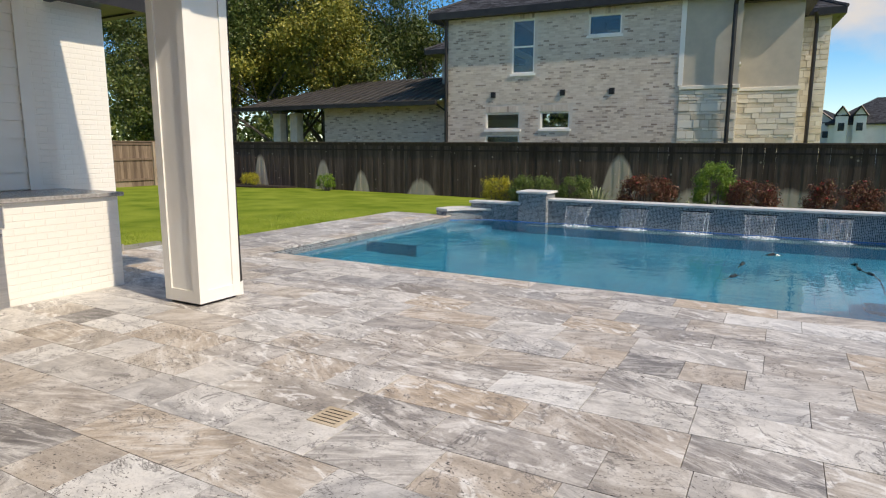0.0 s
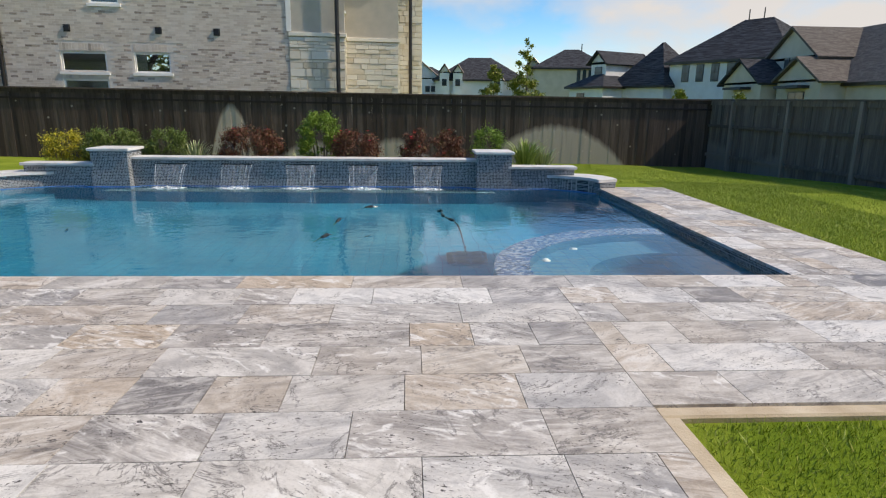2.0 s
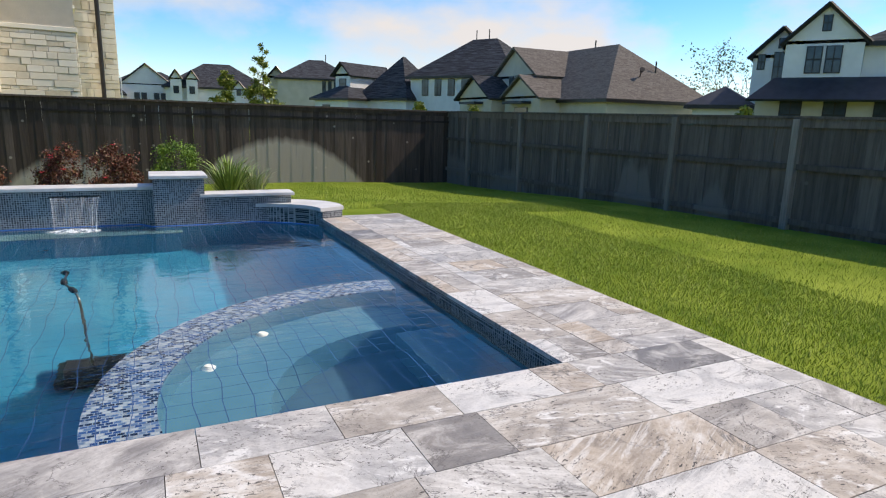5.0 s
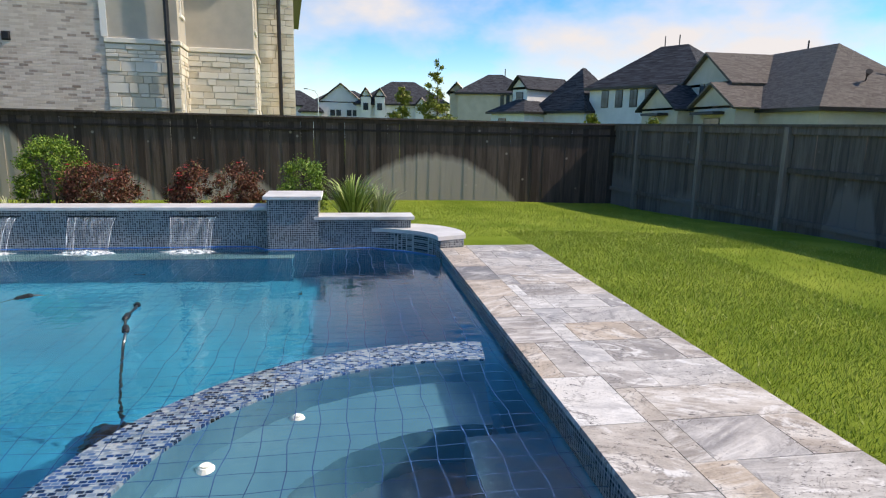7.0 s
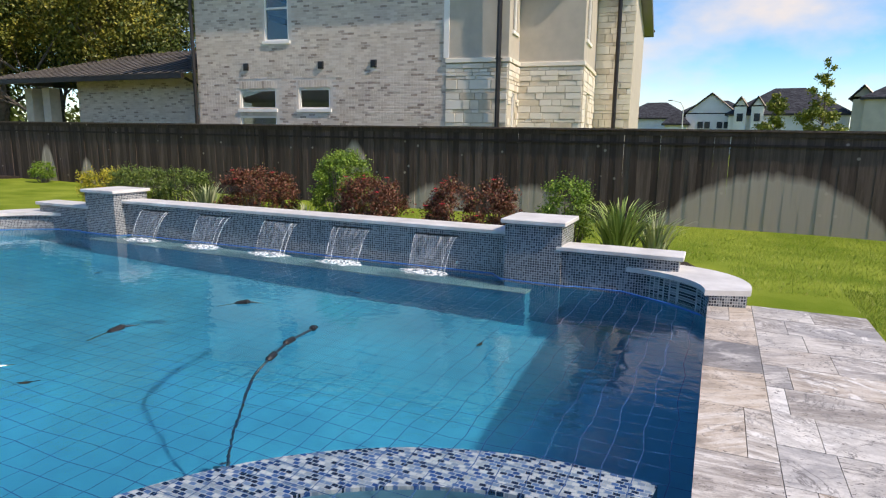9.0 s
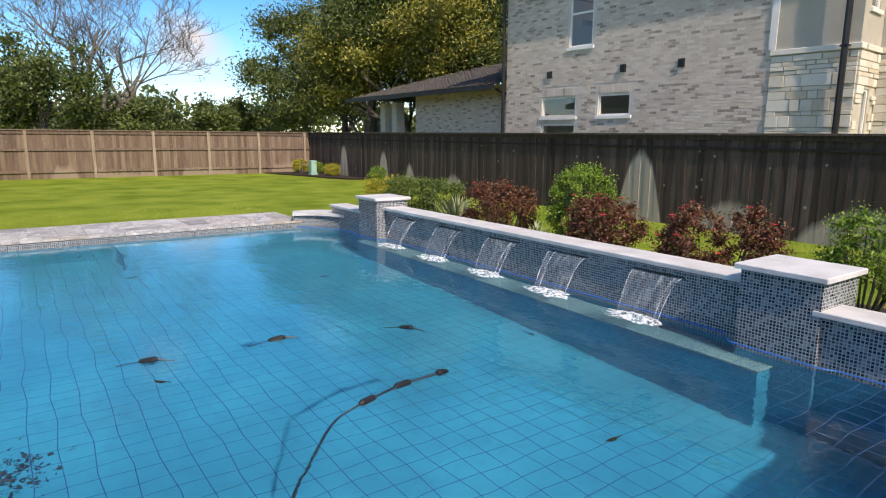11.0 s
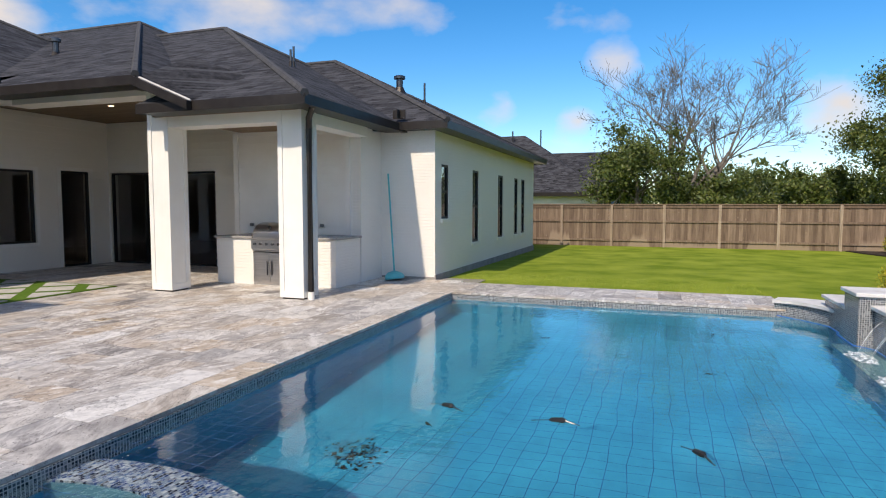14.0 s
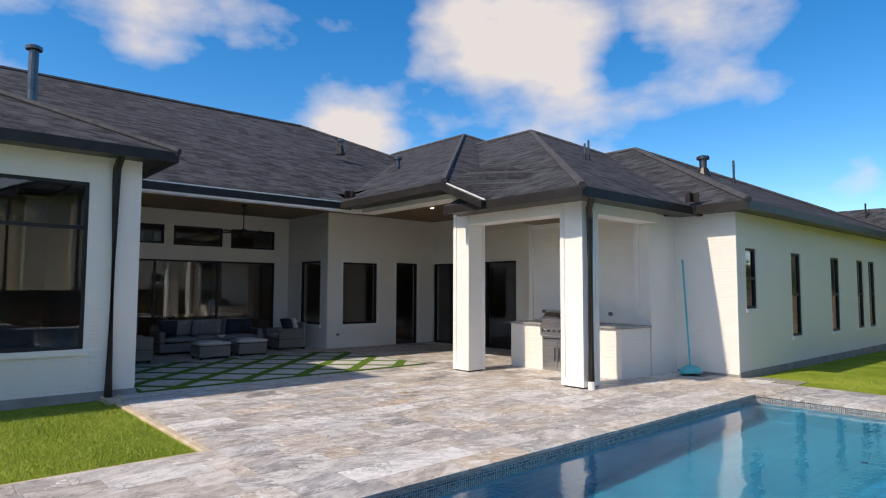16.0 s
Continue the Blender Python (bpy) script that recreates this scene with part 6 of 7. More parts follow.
# ---- planting ----
def shrub(name, x, y, w, d, h, material, count, size, label, flower=0, seed=0):
    """A dense clipped shrub: many stems, and leafy clumps that fill a rounded, uneven block."""
    z = ground_z(x, y)
    s = thing(name, x, y, z, label, "shrub", "shrubs behind the pool wall")
    rnd = random.Random(seed)
    bm = bmesh.new()
    cs = []
    for k in range(int(40 + 62 * w)):
        a, c = rnd.uniform(0, 6.28), rnd.uniform(-0.75, 1.0)
        ring = (1 - abs(c) ** 3.0) ** (1 / 3.0)
        r_ = rnd.uniform(0.45, 1.0) ** 0.5
        tip = Vector((math.copysign(abs(math.cos(a)) ** 0.7, math.cos(a)) * ring * r_ * w * 0.42, math.copysign(abs(math.sin(a)) ** 0.7, math.sin(a)) * ring * r_ * d * 0.42, h * (0.52 + 0.40 * c * rnd.uniform(0.85, 1.06))))
        if k % 4 == 0:
            tube([(tip.x * 0.35, tip.y * 0.35, -0.03), (tip.x * 0.75, tip.y * 0.7, tip.z * 0.5), tip], [0.013, 0.009, 0.004], 5, bm, False)
        cs.append((*tip, rnd.uniform(0.07, 0.13)))
    part("woody_base", bm, BARK, s)
    v, f = leaf_mesh("leaves", cs, int(count * 2.9), size * 0.60, material, seed)
    raw("leaves", [(a, b, max(c, 0.03)) for a, b, c in v], f, material, s)
    for k in range(flower):
        q = max((cs[rnd.randrange(len(cs))] for _ in range(4)), key=lambda e: e[2])
        b_ = bmesh.new()
        fx, fy, fz = q[0], q[1] - q[3] * 0.9, q[2] + q[3] * rnd.uniform(0.3, 0.9)
        for m in range(6):
            an = m * 1.05
            c, sn = math.cos(an), math.sin(an)
            b_.faces.new([b_.verts.new((fx + u * c - w2 * sn, fy + u * sn + w2 * c, fz + t2)) for u, w2, t2 in ((0, 0, 0), (0.028, -0.016, 0.012), (0.042, 0, 0.02), (0.028, 0.016, 0.012))])
        part("flower", b_, PETAL, s, "small red rose bloom")
    return s


def tuft(x, y, w, h, n, material, label, seed):
    s = thing("strappy_plant", x, y, ground_z(x, y), label, "plant", "strappy plants")
    rnd = random.Random(seed)
    bm = bmesh.new()
    for k in range(n):
        a, ln = rnd.uniform(0, 6.28), rnd.uniform(0.6, 1.0)
        wd, out = rnd.uniform(0.012, 0.023), rnd.uniform(0.25, 1.15) * w / 2
        prev = None
        for t in (0, 0.35, 0.7, 1.0):
            r_, z_ = out * (0.15 + 0.85 * t ** 1.3), h * ln * (1.75 * t - 0.85 * t * t)
            cx, cy = math.cos(a) * r_, math.sin(a) * r_
            ww = wd * (1 - 0.85 * t)
            cur = [bm.verts.new((cx - math.sin(a) * ww, cy + math.cos(a) * ww, z_)), bm.verts.new((cx + math.sin(a) * ww, cy - math.cos(a) * ww, z_))]
            if prev:
                bm.faces.new((prev[0], prev[1], cur[1], cur[0]))
            prev = cur
    part("foliage", bm, material, s)
    part("crown", tube([(0, 0, -0.02), (0, 0, 0.06)], [0.06, 0.03], 8), BARK, s)
    return s


shrub("golden_shrub", -6.0, 14.0, 0.80, 0.7, 0.96, LEAF_GOLD, 3000, 0.028, "golden yellow low shrub", 0, 1)
shrub("green_shrub", -5.05, 14.0, 1.30, 0.8, 1.02, LEAF_HEDGE, 6000, 0.027, "rounded green hedge shrub", 0, 2)
shrub("green_shrub", -4.05, 14.1, 0.90, 0.7, 1.03, LEAF_HEDGE, 4000, 0.027, "rounded green hedge shrub", 0, 3)
tuft(-3.5, 14.0, 1.0, 0.85, 130, LEAF_PALE, "pale striped strappy plant behind the wall", 4)
shrub("rose_shrub", -2.40, 14.0, 1.52, 0.9, 1.08, LEAF_RED, 6800, 0.030, "dark red-leaved rose shrub", 4, 5)
shrub("green_shrub", -1.05, 14.35, 0.98, 0.8, 1.36, LEAF_SHRUB, 9500, 0.027, "tall bright green shrub", 0, 6)
tuft(-1.45, 13.9, 0.6, 0.62, 60, LEAF_PALE, "pale striped strappy plant behind the wall", 7)
shrub("rose_shrub", -0.30, 13.95, 1.12, 0.8, 1.02, LEAF_RED, 5000, 0.030, "dark red-leaved rose shrub with a few blooms", 8, 8)
shrub("rose_shrub", 1.22, 13.95, 1.50, 0.9, 1.06, LEAF_RED, 7000, 0.030, "dark red-leaved rose shrub with a few blooms", 12, 9)
shrub("green_shrub", 2.42, 14.35, 0.74, 0.7, 1.14, LEAF_SHRUB, 3600, 0.027, "bright green shrub beside the pillar", 0, 10)
tuft(3.14, 14.0, 1.1, 0.95, 260, LEAF_LILY, "green strappy lily clump beside the low wall", 11)
tuft(3.55, 14.2, 0.8, 0.8, 120, LEAF_PALE, "pale striped strappy plant beside the low wall", 12)
for x, y, h, m, sd in ((-22.6, 18.9, 0.75, LEAF_GOLD, 13), (-21.7, 19.3, 0.6, LEAF_SHRUB, 14), (-20.2, 19.4, 0.6, LEAF_GOLD, 15), (-15.9, 19.3, 0.7, LEAF_SHRUB, 16)):
    shrub("corner_shrub", x, y, 0.8, 0.7, h, m, 1500, 0.035, "small shrub in the corner mulch bed", 0, sd)
bm = prism([(-23.85, 17.6), (-22.6, 17.9), (-21.2, 18.4), (-19.5, 18.8), (-18.4, 19.2), (-18.0, 19.85), (-23.85, 19.85)], -0.2, -0.075)
structure(link("mulch_bed", bm, MULCH), "dark mulch bed in the fence corner", "planting bed")
bm = prism([(3.97, 13.34), (4.3, 14.0), (3.9, 14.9), (2.5, 15.2), (0.5, 15.0), (-2.0, 15.1), (-4.5, 15.1), (-6.6, 14.8), (-6.7, 13.9), (-6.2, 13.34)], -0.5, -0.09)
structure(link("mulch_bed", bm, MULCH), "dark mulch strip behind the waterfall wall", "planting bed")
GREENBOX = two_tone("pale_green_box", (0.28, 0.48, 0.38), (0.34, 0.55, 0.44), 2.0, 0.6)
ub = thing("utility_box", -21.1, 18.9, -0.075, "pale green utility pedestal in the mulch bed", "utility box")
part("base", box(-0.16, 0.16, -0.16, 0.16, 0.0, 0.08, None, 0.01), GREENBOX, ub)
part("housing", box(-0.13, 0.13, -0.13, 0.13, 0.08, 0.55, None, 0.02), GREENBOX, ub)
part("lid", box(-0.14, 0.14, -0.14, 0.14, 0.55, 0.63, None, 0.025), GREENBOX, ub)

# ---- porch furniture ----
WICKER = two_tone("grey_wicker", (0.16, 0.145, 0.13), (0.28, 0.26, 0.24), 90.0, 0.8, 0.8, 110.0)
CUSHION = two_tone("grey_cushion_cloth", (0.20, 0.21, 0.23), (0.26, 0.27, 0.29), 12.0, 0.95, 0.3, 160.0)
PALE_CLOTH = two_tone("pale_cushion_cloth", (0.50, 0.49, 0.47), (0.58, 0.57, 0.55), 12.0, 0.95, 0.3, 160.0)
NAVY = two_tone("navy_pillow_cloth", (0.03, 0.035, 0.055), (0.05, 0.055, 0.08), 14.0, 0.95, 0.3, 150.0)


def pillow_bm(w, d, h, m=None):
    bm = box(-w / 2, w / 2, -d / 2, d / 2, -h / 2, h / 2)
    bmesh.ops.subdivide_edges(bm, edges=bm.edges[:], cuts=4, use_grid_fill=True)
    for v in bm.verts:
        e = max(abs(v.co.x) / (w / 2), abs(v.co.y) / (d / 2))
        v.co.z *= 1.0 - 0.55 * e ** 4
    for f in bm.faces:
        f.smooth = True
    if m:
        bmesh.ops.transform(bm, matrix=m, verts=bm.verts)
    return bm


def seat(name, x, y, w, d, turn, seats, label, cushion, pillows=()):
    s = thing(name, x, y, 0.0, label, "sofa" if seats > 1 else "armchair", "", turn)
    part("base", box(-w / 2, w / 2, -d / 2, d / 2, 0.06, 0.30, None, 0.02), WICKER, s)
    part("backrest", box(-w / 2, w / 2, -d / 2, -d / 2 + 0.14, 0.30, 0.78, None, 0.03), WICKER, s)
    for sx in (-1, 1):
        part("arm", box(min(sx * w / 2, sx * (w / 2 - 0.15)), max(sx * w / 2, sx * (w / 2 - 0.15)), -d / 2 + 0.14, d / 2, 0.30, 0.62, None, 0.03), WICKER, s)
        for sy in (-1, 1):
            part("leg", box(sx * (w / 2 - 0.08) - 0.03, sx * (w / 2 - 0.08) + 0.03, sy * (d / 2 - 0.08) - 0.03, sy * (d / 2 - 0.08) + 0.03, 0.0, 0.06), BLACK, s)
    iw = (w - 0.32) / seats
    for k in range(seats):
        cx = -w / 2 + 0.16 + iw * (k + 0.5)
        part("seat_cushion", pillow_bm(iw - 0.02, d - 0.2, 0.17, Matrix.Translation((cx, 0.07, 0.385))), cushion, s)
        part("back_cushion", pillow_bm(iw - 0.03, 0.48, 0.18, Matrix.Translation((cx, -d / 2 + 0.27, 0.68)) @ Euler((radians(75), 0, 0)).to_matrix().to_4x4()), cushion, s)
    for px, rz in pillows:
        part("pillow", pillow_bm(0.44, 0.44, 0.16, Matrix.Translation((px, -d / 2 + 0.42, 0.68)) @ Euler((radians(68), 0, radians(rz))).to_matrix().to_4x4()), NAVY, s, "dark navy scatter pillow")
    return s


seat("outdoor_sofa", -1.95, -6.65, 2.9, 0.9, 0, 3, "grey wicker outdoor sofa with grey cushions", CUSHION, ((-1.05, 8), (-0.75, -6), (1.1, -10)))
seat("outdoor_armchair", -4.05, -6.0, 0.95, 0.9, -90, 1, "grey wicker outdoor armchair with pillows", PALE_CLOTH, ((0.0, 12),))
seat("outdoor_armchair", 0.55, -5.1, 0.95, 0.9, 90, 1, "grey wicker outdoor armchair beside the turf", CUSHION, ())
for x, y in ((-1.35, -4.85), (-2.45, -5.05)):
    o = thing("ottoman", x, y, 0.0, "grey wicker ottoman with a pale cushion", "ottoman", "ottomans")
    part("base", box(-0.40, 0.40, -0.34, 0.34, 0.05, 0.33, None, 0.02), WICKER, o)
    part("cushion", pillow_bm(0.80, 0.68, 0.13, Matrix.Translation((0, 0, 0.39))), PALE_CLOTH, o)
    for sx in (-1, 1):
        for sy in (-1, 1):
            part("leg", box(sx * 0.34 - 0.025, sx * 0.34 + 0.025, sy * 0.28 - 0.025, sy * 0.28 + 0.025, 0, 0.05), BLACK, o)
ct = thing("side_table", -1.9, -5.55, 0.0, "small round grey side table between the ottomans", "table")
part("top", tube([(0, 0, 0.42), (0, 0, 0.45)], 0.25, 20), WICKER, ct)
part("stem", tube([(0, 0, 0.02), (0, 0, 0.42)], 0.03, 8), BLACK, ct)
part("foot", tube([(0, 0, 0.0), (0, 0, 0.02)], 0.17, 16), BLACK, ct)
bowl = thing("bowl", -1.9, -5.55, 0.45, "small pale bowl on the side table", "bowl")
part("body", tube([(0, 0, 0), (0, 0, 0.02), (0, 0, 0.07), (0, 0, 0.075)], [0.04, 0.06, 0.10, 0.095], 16), WHITE, bowl)

fan = thing("ceiling_fan", -2.3, -5.2, 4.12, "black ceiling fan hanging from the porch ceiling", "ceiling fan")
part("canopy", tube([(0, 0, 0), (0, 0, -0.08)], [0.08, 0.05], 14), BLACK, fan)
part("rod", tube([(0, 0, -0.05), (0, 0, -0.72)], 0.014, 8), BLACK, fan)
part("motor", tube([(0, 0, -0.68), (0, 0, -0.72), (0, 0, -0.84), (0, 0, -0.88)], [0.06, 0.12, 0.12, 0.05], 18), BLACK, fan)
for k in range(5):
    bm = box(0.12, 0.78, -0.065, 0.065, -0.79, -0.775, None, 0.004)
    bmesh.ops.transform(bm, matrix=Euler((radians(7), 0, radians(72 * k + 20))).to_matrix().to_4x4(), verts=bm.verts)
    part("blade", bm, BLACK, fan)
LAMPGLOW = N("warm_lamp_glow")
LAMPGLOW.put(LAMPGLOW.b, "Emission Color", (1.0, 0.78, 0.5, 1))
LAMPGLOW.put(LAMPGLOW.b, "Emission Strength", 6.0)
LAMPGLOW = LAMPGLOW.done((0.9, 0.85, 0.75), 0.4)
for x, y, z in ((-5.9, 2.2, 3.42), (-5.9, 3.5, 3.42), (-6.6, -2.2, 4.13), (-3.4, -9.2, 4.125), (-3.9, -9.9, 4.125), (-2.0, -9.5, 4.125), (-0.6, -9.8, 4.125)):
    d = thing("downlight", x, y, z, "small recessed ceiling downlight", "ceiling light", "downlights")
    part("trim_ring", tube([(0, 0, -0.001), (0, 0, -0.012)], [0.085, 0.075], 16), WHITE, d)
    part("lens", tube([(0, 0, -0.012), (0, 0, -0.016)], 0.055, 14), LAMPGLOW, d)
ch = thing("chandelier", -6.2, -6.6, 3.4, "indoor chandelier with small warm bulbs", "chandelier")
part("rod", tube([(0, 0, 0.7), (0, 0, -0.5)], 0.012, 6), BLACK, ch)
part("bar", box(-0.4, 0.4, -0.02, 0.02, -0.54, -0.50), BLACK, ch)
for k in range(4):
    bm = bmesh.new()
    bmesh.ops.create_icosphere(bm, subdivisions=2, radius=0.04, matrix=Matrix.Translation((-0.36 + 0.24 * k, 0, -0.60)))
    part("bulb", bm, LAMPGLOW, ch)
ln = thing("string_lights", 0.0, -9.0, 2.75, "row of small warm lights inside the living room", "lights")
part("cable", tube([(-1.0, 0, 1.37), (-1.0, 0, 0.03), (0.6, 0, 0.0), (1.6, 0, 0.03), (1.6, 0, 1.37)], 0.006, 5), BLACK, ln)
for k in range(12):
    bm = bmesh.new()
    bmesh.ops.create_icosphere(bm, subdivisions=1, radius=0.025, matrix=Matrix.Translation((-1.0 + 0.22 * k, 0, -0.01)))
    part("bulb", bm, LAMPGLOW, ln)
for x in (-1.1, -2.1, -2.35):
    cu = thing("curtain", x, -7.98, 0.0, "pale curtain hanging behind the glass doors", "curtain", "curtains")
    bm = bmesh.new()
    pr = None
    for k in range(25):
        u = k / 24 * 0.28 - 0.14
        c = [bm.verts.new((u, 0.03 * math.sin(k * 1.3), z)) for z in (0.02, 2.6)]
        if pr:
            bm.faces.new((pr[0], c[0], c[1], pr[1])).smooth = True
        pr = c
    bmesh.ops.solidify(bm, geom=bm.faces[:], thickness=0.006)
    part("cloth", bm, PALE_CLOTH, cu)
    part("heading", box(-0.15, 0.15, -0.03, 0.03, 2.60, 2.64), PALE_CLOTH, cu)
kt = thing("kitchen_island", -3.4, -10.6, -0.02, "white kitchen island inside the living room", "kitchen island")
part("body", box(-1.0, 1.0, -0.45, 0.45, 0, 0.88), WHITE, kt)
part("worktop", box(-1.05, 1.05, -0.5, 0.5, 0.88, 0.93), WHITE, kt)

# ---- roof fittings ----
def roof_pipe(x, y, z, h, r, cap, label):
    p = thing("roof_vent", x, y, z, label, "roof vent", "roof vents")
    part("flashing", tube([(0, 0, -0.25), (0, 0, 0.06)], [r * 2.4, r * 1.2], 12), FASCIA, p)
    part("pipe", tube([(0, 0, -0.3), (0, 0, h)], r, 12), DARKSTEEL, p)
    if cap:
        part("cap", tube([(0, 0, h - 0.02), (0, 0, h + 0.06), (0, 0, h + 0.09)], [r * 1.7, r * 1.7, r * 1.2], 12), DARKSTEEL, p)


def roof_z(x0, y1, z, pitch, x, y):
    return z + pitch * min(x0 - x, y1 - y)


roof_pipe(2.55, -6.6, 4.22 + 0.495 * 3.82, 1.55, 0.11, True, "grey metal flue on the main roof")
roof_pipe(-6.6, -7.2, 4.22 + 0.495 * 4.42 + 0.35, 0.22, 0.07, True, "small round roof vent cap")
roof_pipe(-7.6, -5.2, roof_z(-4.2, 1.03, 4.22, 0.47, -7.6, -5.2), 0.35, 0.08, True, "small round roof vent cap")
roof_pipe(-9.2, 1.2, roof_z(-4.2, 4.86, 3.66, 0.49, -9.2, 1.2), 0.35, 0.03, False, "thin plumbing vent pipe")
roof_pipe(-9.8, 0.9, roof_z(-4.2, 4.86, 3.66, 0.49, -9.8, 0.9), 0.45, 0.03, False, "thin plumbing vent pipe")
roof_pipe(-13.6, 2.4, roof_z(-7.9, 6.02, 3.70, 0.49, -13.6, 2.4), 0.35, 0.11, True, "round roof vent cap on the wing")
roof_pipe(-14.8, 2.8, roof_z(0, 6.02, 3.70, 0.49, -14.8, 2.8), 0.6, 0.035, False, "thin plumbing vent pipe")
for x, y, z in ((-4.15, -2.7, 4.27), (-7.85, 4.9, 3.72)):
    g = thing("gutter_guard", x, y, z, "small dark splash guard at the gutter corner", "gutter guard")
    part("plate", box(-0.16, 0.16, -0.012, 0.012, -0.06, 0.13), FASCIA, g)
    part("return", box(-0.012, 0.012, -0.16, 0.14, -0.06, 0.13), FASCIA, g)

# ---- turf and pavers before the porch ----
TX0, TX1, TY0, TY1 = -4.85, 1.55, -4.35, -0.28
TURF = two_tone("artificial_turf", (0.07, 0.14, 0.018), (0.12, 0.21, 0.035), 30.0, 0.95, 0.9, 90.0, spec=0.1)
structure(link("turf", box(TX0, TX1, TY0, TY1, -0.03, 0.017), TURF), "artificial turf strip between pale pavers", "turf")
PAVER = two_tone("pale_concrete_paver", (0.44, 0.43, 0.41), (0.55, 0.54, 0.52), 5.0, 0.85, 0.2, 80.0)
turf = bpy.data.objects["turf"]
for i in range(-9, 9):
    for j in range(-9, 9):
        cx, cy = -1.6 + (i - j) * 0.62, -2.3 + (i + j) * 0.62
        if not (TX0 - 0.5 < cx < TX1 + 0.5 and TY0 - 0.5 < cy < TY1 + 0.5):
            continue
        bm = prism([(cx - 0.45, cy), (cx, cy - 0.45), (cx + 0.45, cy), (cx, cy + 0.45)], 0.007, 0.022)
        for co, no in (((TX0 + 0.08, 0, 0), (-1, 0, 0)), ((TX1 - 0.08, 0, 0), (1, 0, 0)), ((0, TY0 + 0.08, 0), (0, -1, 0)), ((0, TY1 - 0.08, 0), (0, 1, 0))):
            bmesh.ops.bisect_plane(bm, geom=bm.verts[:] + bm.edges[:] + bm.faces[:], plane_co=co, plane_no=no, clear_outer=True)
            es = [e for e in bm.edges if e.is_boundary]
            if es:
                bmesh.ops.holes_fill(bm, edges=es)
        if bm.verts:
            part("paver", bm, PAVER, turf)
        else:
            bm.free()

# ---- grass blades near the paving ----
def blades(name, areas, count, seed, h):
    rg = np.random.default_rng(seed)
    size = np.array([(b - a) * (d - c) for a, b, c, d in areas])
    pick = rg.choice(len(areas), count, p=size / size.sum())
    ar = np.array(areas)[pick]
    x, y = rg.uniform(ar[:, 0], ar[:, 1]), rg.uniform(ar[:, 2], ar[:, 3])
    z = np.array([ground_z(a, b) for a, b in zip(x, y)]) - 0.008
    a = rg.uniform(0, 6.28, count)
    w, hh = rg.uniform(0.002, 0.004, count), rg.uniform(0.5, 1.2, count) * h
    lx, ly = rg.normal(0, 0.45, count) * hh, rg.normal(0, 0.45, count) * hh
    v = np.stack([np.stack([x - np.cos(a) * w, y - np.sin(a) * w, z], 1), np.stack([x + np.cos(a) * w, y + np.sin(a) * w, z], 1), np.stack([x + lx, y + ly, z + hh], 1)], 1).reshape(-1, 3)
    ob = raw(name, v.tolist(), np.arange(count * 3).reshape(-1, 3).tolist(), BLADE)
    return tagged(ob, "short green grass blades on the lawn", "grass", kind="stuff")


blades("grass", [(2.10, 5.6, 2.4, 4.12), (2.10, 5.4, 0.1, 2.4), (5.48, 7.8, 4.0, 12.6), (5.48, 9.8, 12.6, 14.0), (5.5, 7.7, 2.0, 4.0)], 180000, 3, 0.045)
blades("grass", [(-10.5, -8.15, 5.7, 12.5), (4.4, 9.8, 13.4, 19.8), (7.8, 10.7, 3, 12.6), (-7.0, 4.4, 15.2, 19.8)], 110000, 4, 0.05)

# ---- travertine paving ----
paving = structure(new("paving"), "grey and cream travertine paving in staggered courses", "paving")
meshes, rest_v, rest_f = {}, [], []
prnd = random.Random(11)


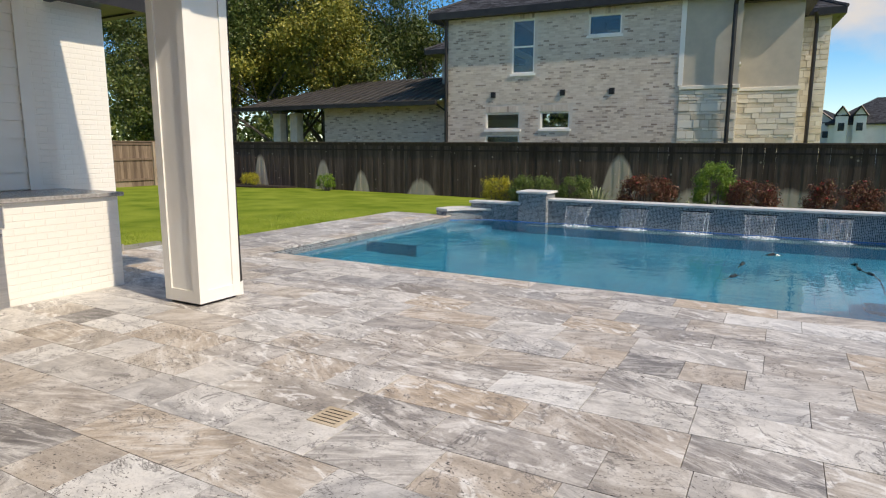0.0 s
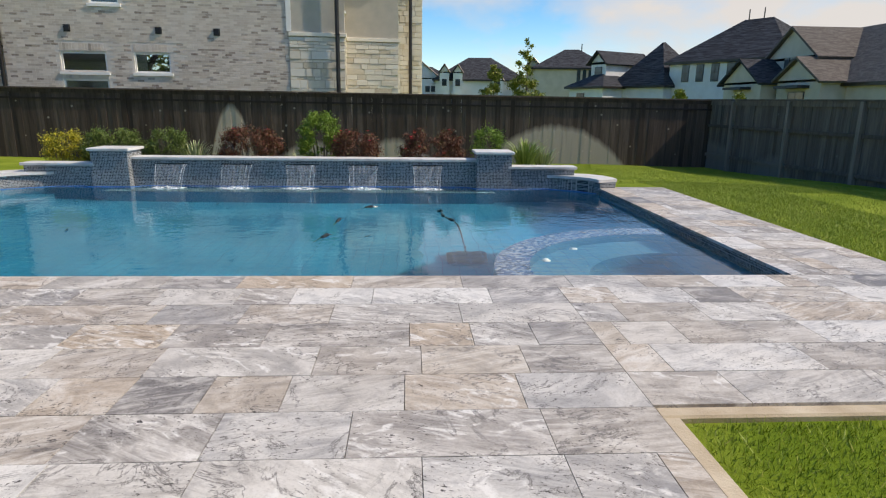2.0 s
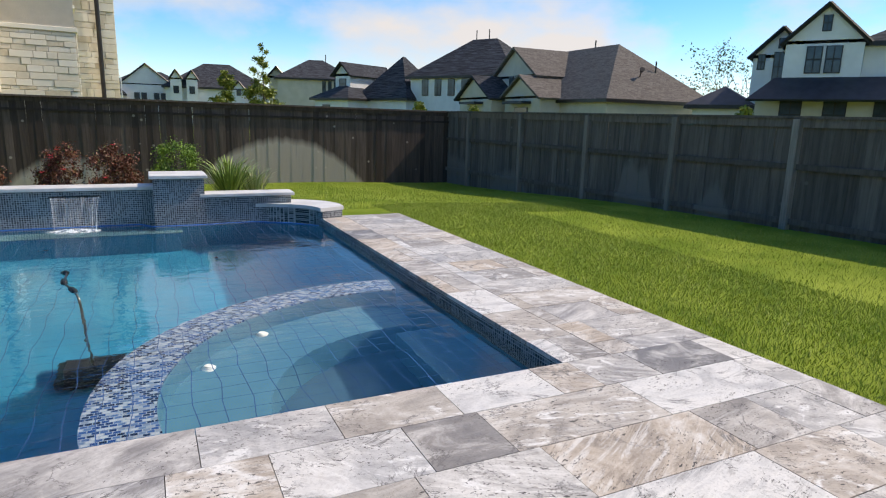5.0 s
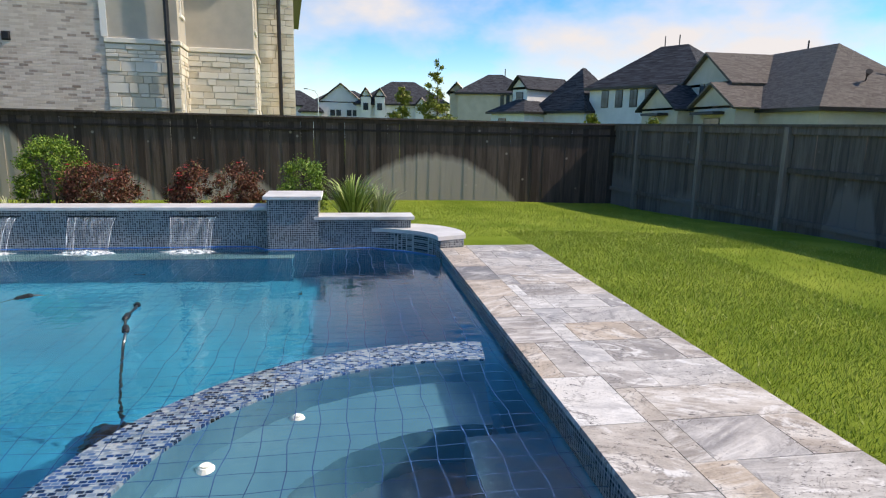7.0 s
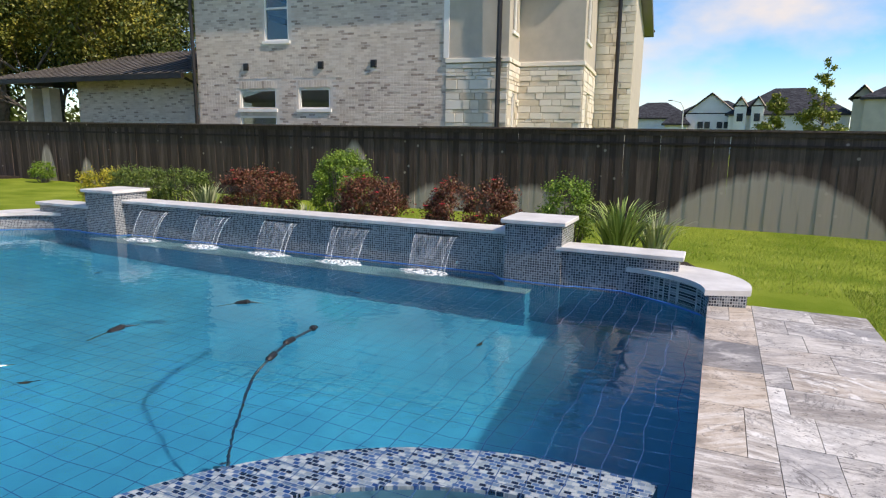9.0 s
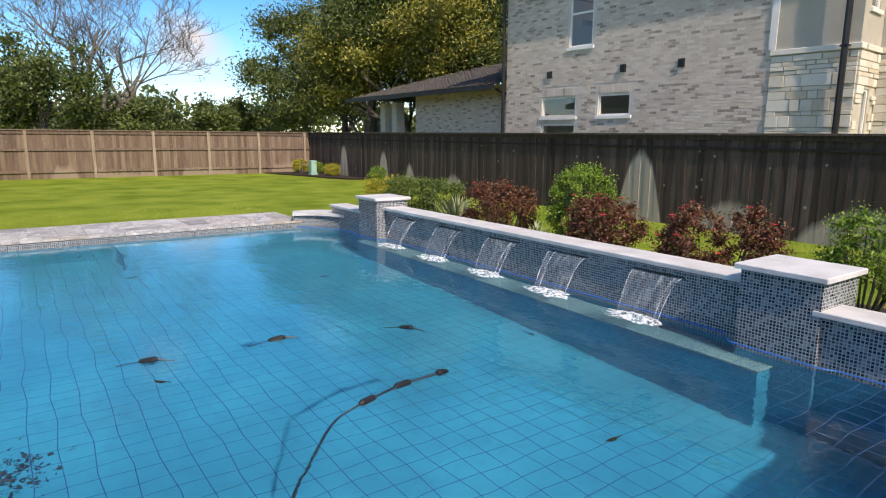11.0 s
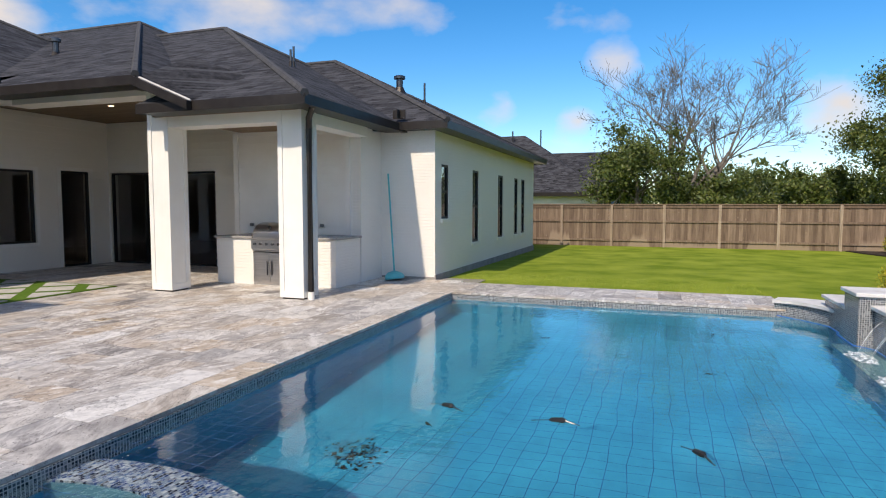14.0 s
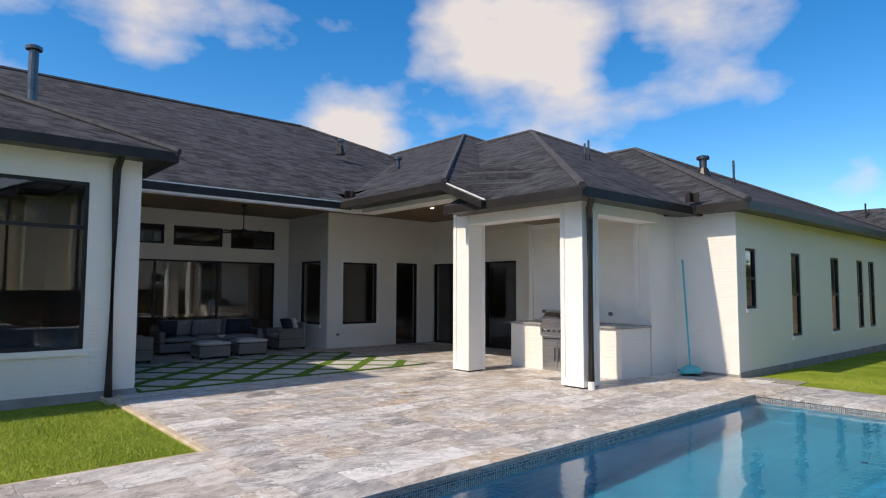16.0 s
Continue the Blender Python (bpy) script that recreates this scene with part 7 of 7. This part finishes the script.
def slab(x0, x1, y0, y1, single):
    if x1 - x0 < 0.04 or y1 - y0 < 0.04:
        return
    g = 0.0022
    z1 = prnd.uniform(-0.0012, 0.0008)
    w, d = round(x1 - x0 - 2 * g, 3), round(y1 - y0 - 2 * g, 3)
    if single:
        if (w, d) not in meshes:
            bm = box(-w / 2, w / 2, -d / 2, d / 2, -0.032, 0.0)
            meshes[w, d] = bpy.data.meshes.new("slab")
            bm.to_mesh(meshes[w, d])
            bm.free()
            meshes[w, d].materials.append(TRAV)
        ob = new("slab", meshes[w, d])
        ob.location = ((x0 + x1) / 2, (y0 + y1) / 2, z1)
        ob.parent = paving
    else:
        n0 = len(rest_v)
        a, b, c, d2 = x0 + g, x1 - g, y0 + g, y1 - g
        rest_v.extend([(a, c, -0.032), (b, c, -0.032), (b, d2, -0.032), (a, d2, -0.032), (a, c, z1), (b, c, z1), (b, d2, z1), (a, d2, z1)])
        rest_f.extend([tuple(n0 + i for i in f) for f in ((4, 5, 6, 7), (0, 1, 5, 4), (1, 2, 6, 5), (2, 3, 7, 6), (3, 0, 4, 7))])


def courses(x0, x1, y0, y1, row, lengths, near):
    y = y1
    while y - y0 > 0.03:
        lo = max(y0, y - row)
        x = x0
        first = prnd.uniform(0.15, 0.9)
        while x < x1 - 0.001:
            ln_ = prnd.choice(lengths) if x > x0 else prnd.choice(lengths) * first
            nx = min(x1, round(x + max(0.1, ln_), 3))
            if x1 - nx < 0.1:
                nx = x1
            slab(x, nx, lo, y, near((x + nx) / 2, (lo + y) / 2))
            x = nx
        y = lo


LEN = (0.61, 0.61, 0.915, 0.406)
near_walk = lambda x, y: x > -4.2 and y > 0.9
courses(-8.1 + 0.0, PX1 + 0.0, 6.25, PY0, 0.36, (0.61, 0.61, 0.915), lambda x, y: x > -4.2)
courses(-8.36, 1.97, -8.0, 6.25, 0.406, LEN, near_walk)
courses(-9.0, -8.36, -8.0, 0.86, 0.406, (0.61,), lambda x, y: False)
courses(1.97, 5.45, 4.24, 6.25, 0.406, LEN, lambda x, y: True)
courses(PX1, 5.45, 6.25, PY0, 0.36, (0.61,), lambda x, y: True)
courses(PX1 - 0.03, PX1 + 0.34, PY0, 12.5, 0.61, (0.9,), lambda x, y: True)
courses(PX1 + 0.34, 5.45, PY0, 12.5, 0.406, (0.89, 0.5), lambda x, y: True)
courses(PX0 - 0.34, PX0 + 0.03, PY0, 12.5, 0.61, (0.9,), lambda x, y: False)
courses(-8.1, PX0 - 0.34, PY0, 12.5, 0.406, (0.7, 0.56), lambda x, y: False)
tagged(raw("slabs", rest_v, rest_f, TRAV, paving), "travertine slabs of the wider terrace", kind="stuff")
dr = thing("area_drain", -1.93, 2.62, 0.001, "small square slotted stone drain cover", "drain")
part("cover", box(-0.105, 0.105, -0.105, 0.105, 0.0, 0.004), CONCRETE, dr)
for k in range(5):
    part("slot", box(-0.08, 0.08, -0.08 + 0.036 * k, -0.072 + 0.036 * k, 0.0042, 0.0052), MULCH, dr)
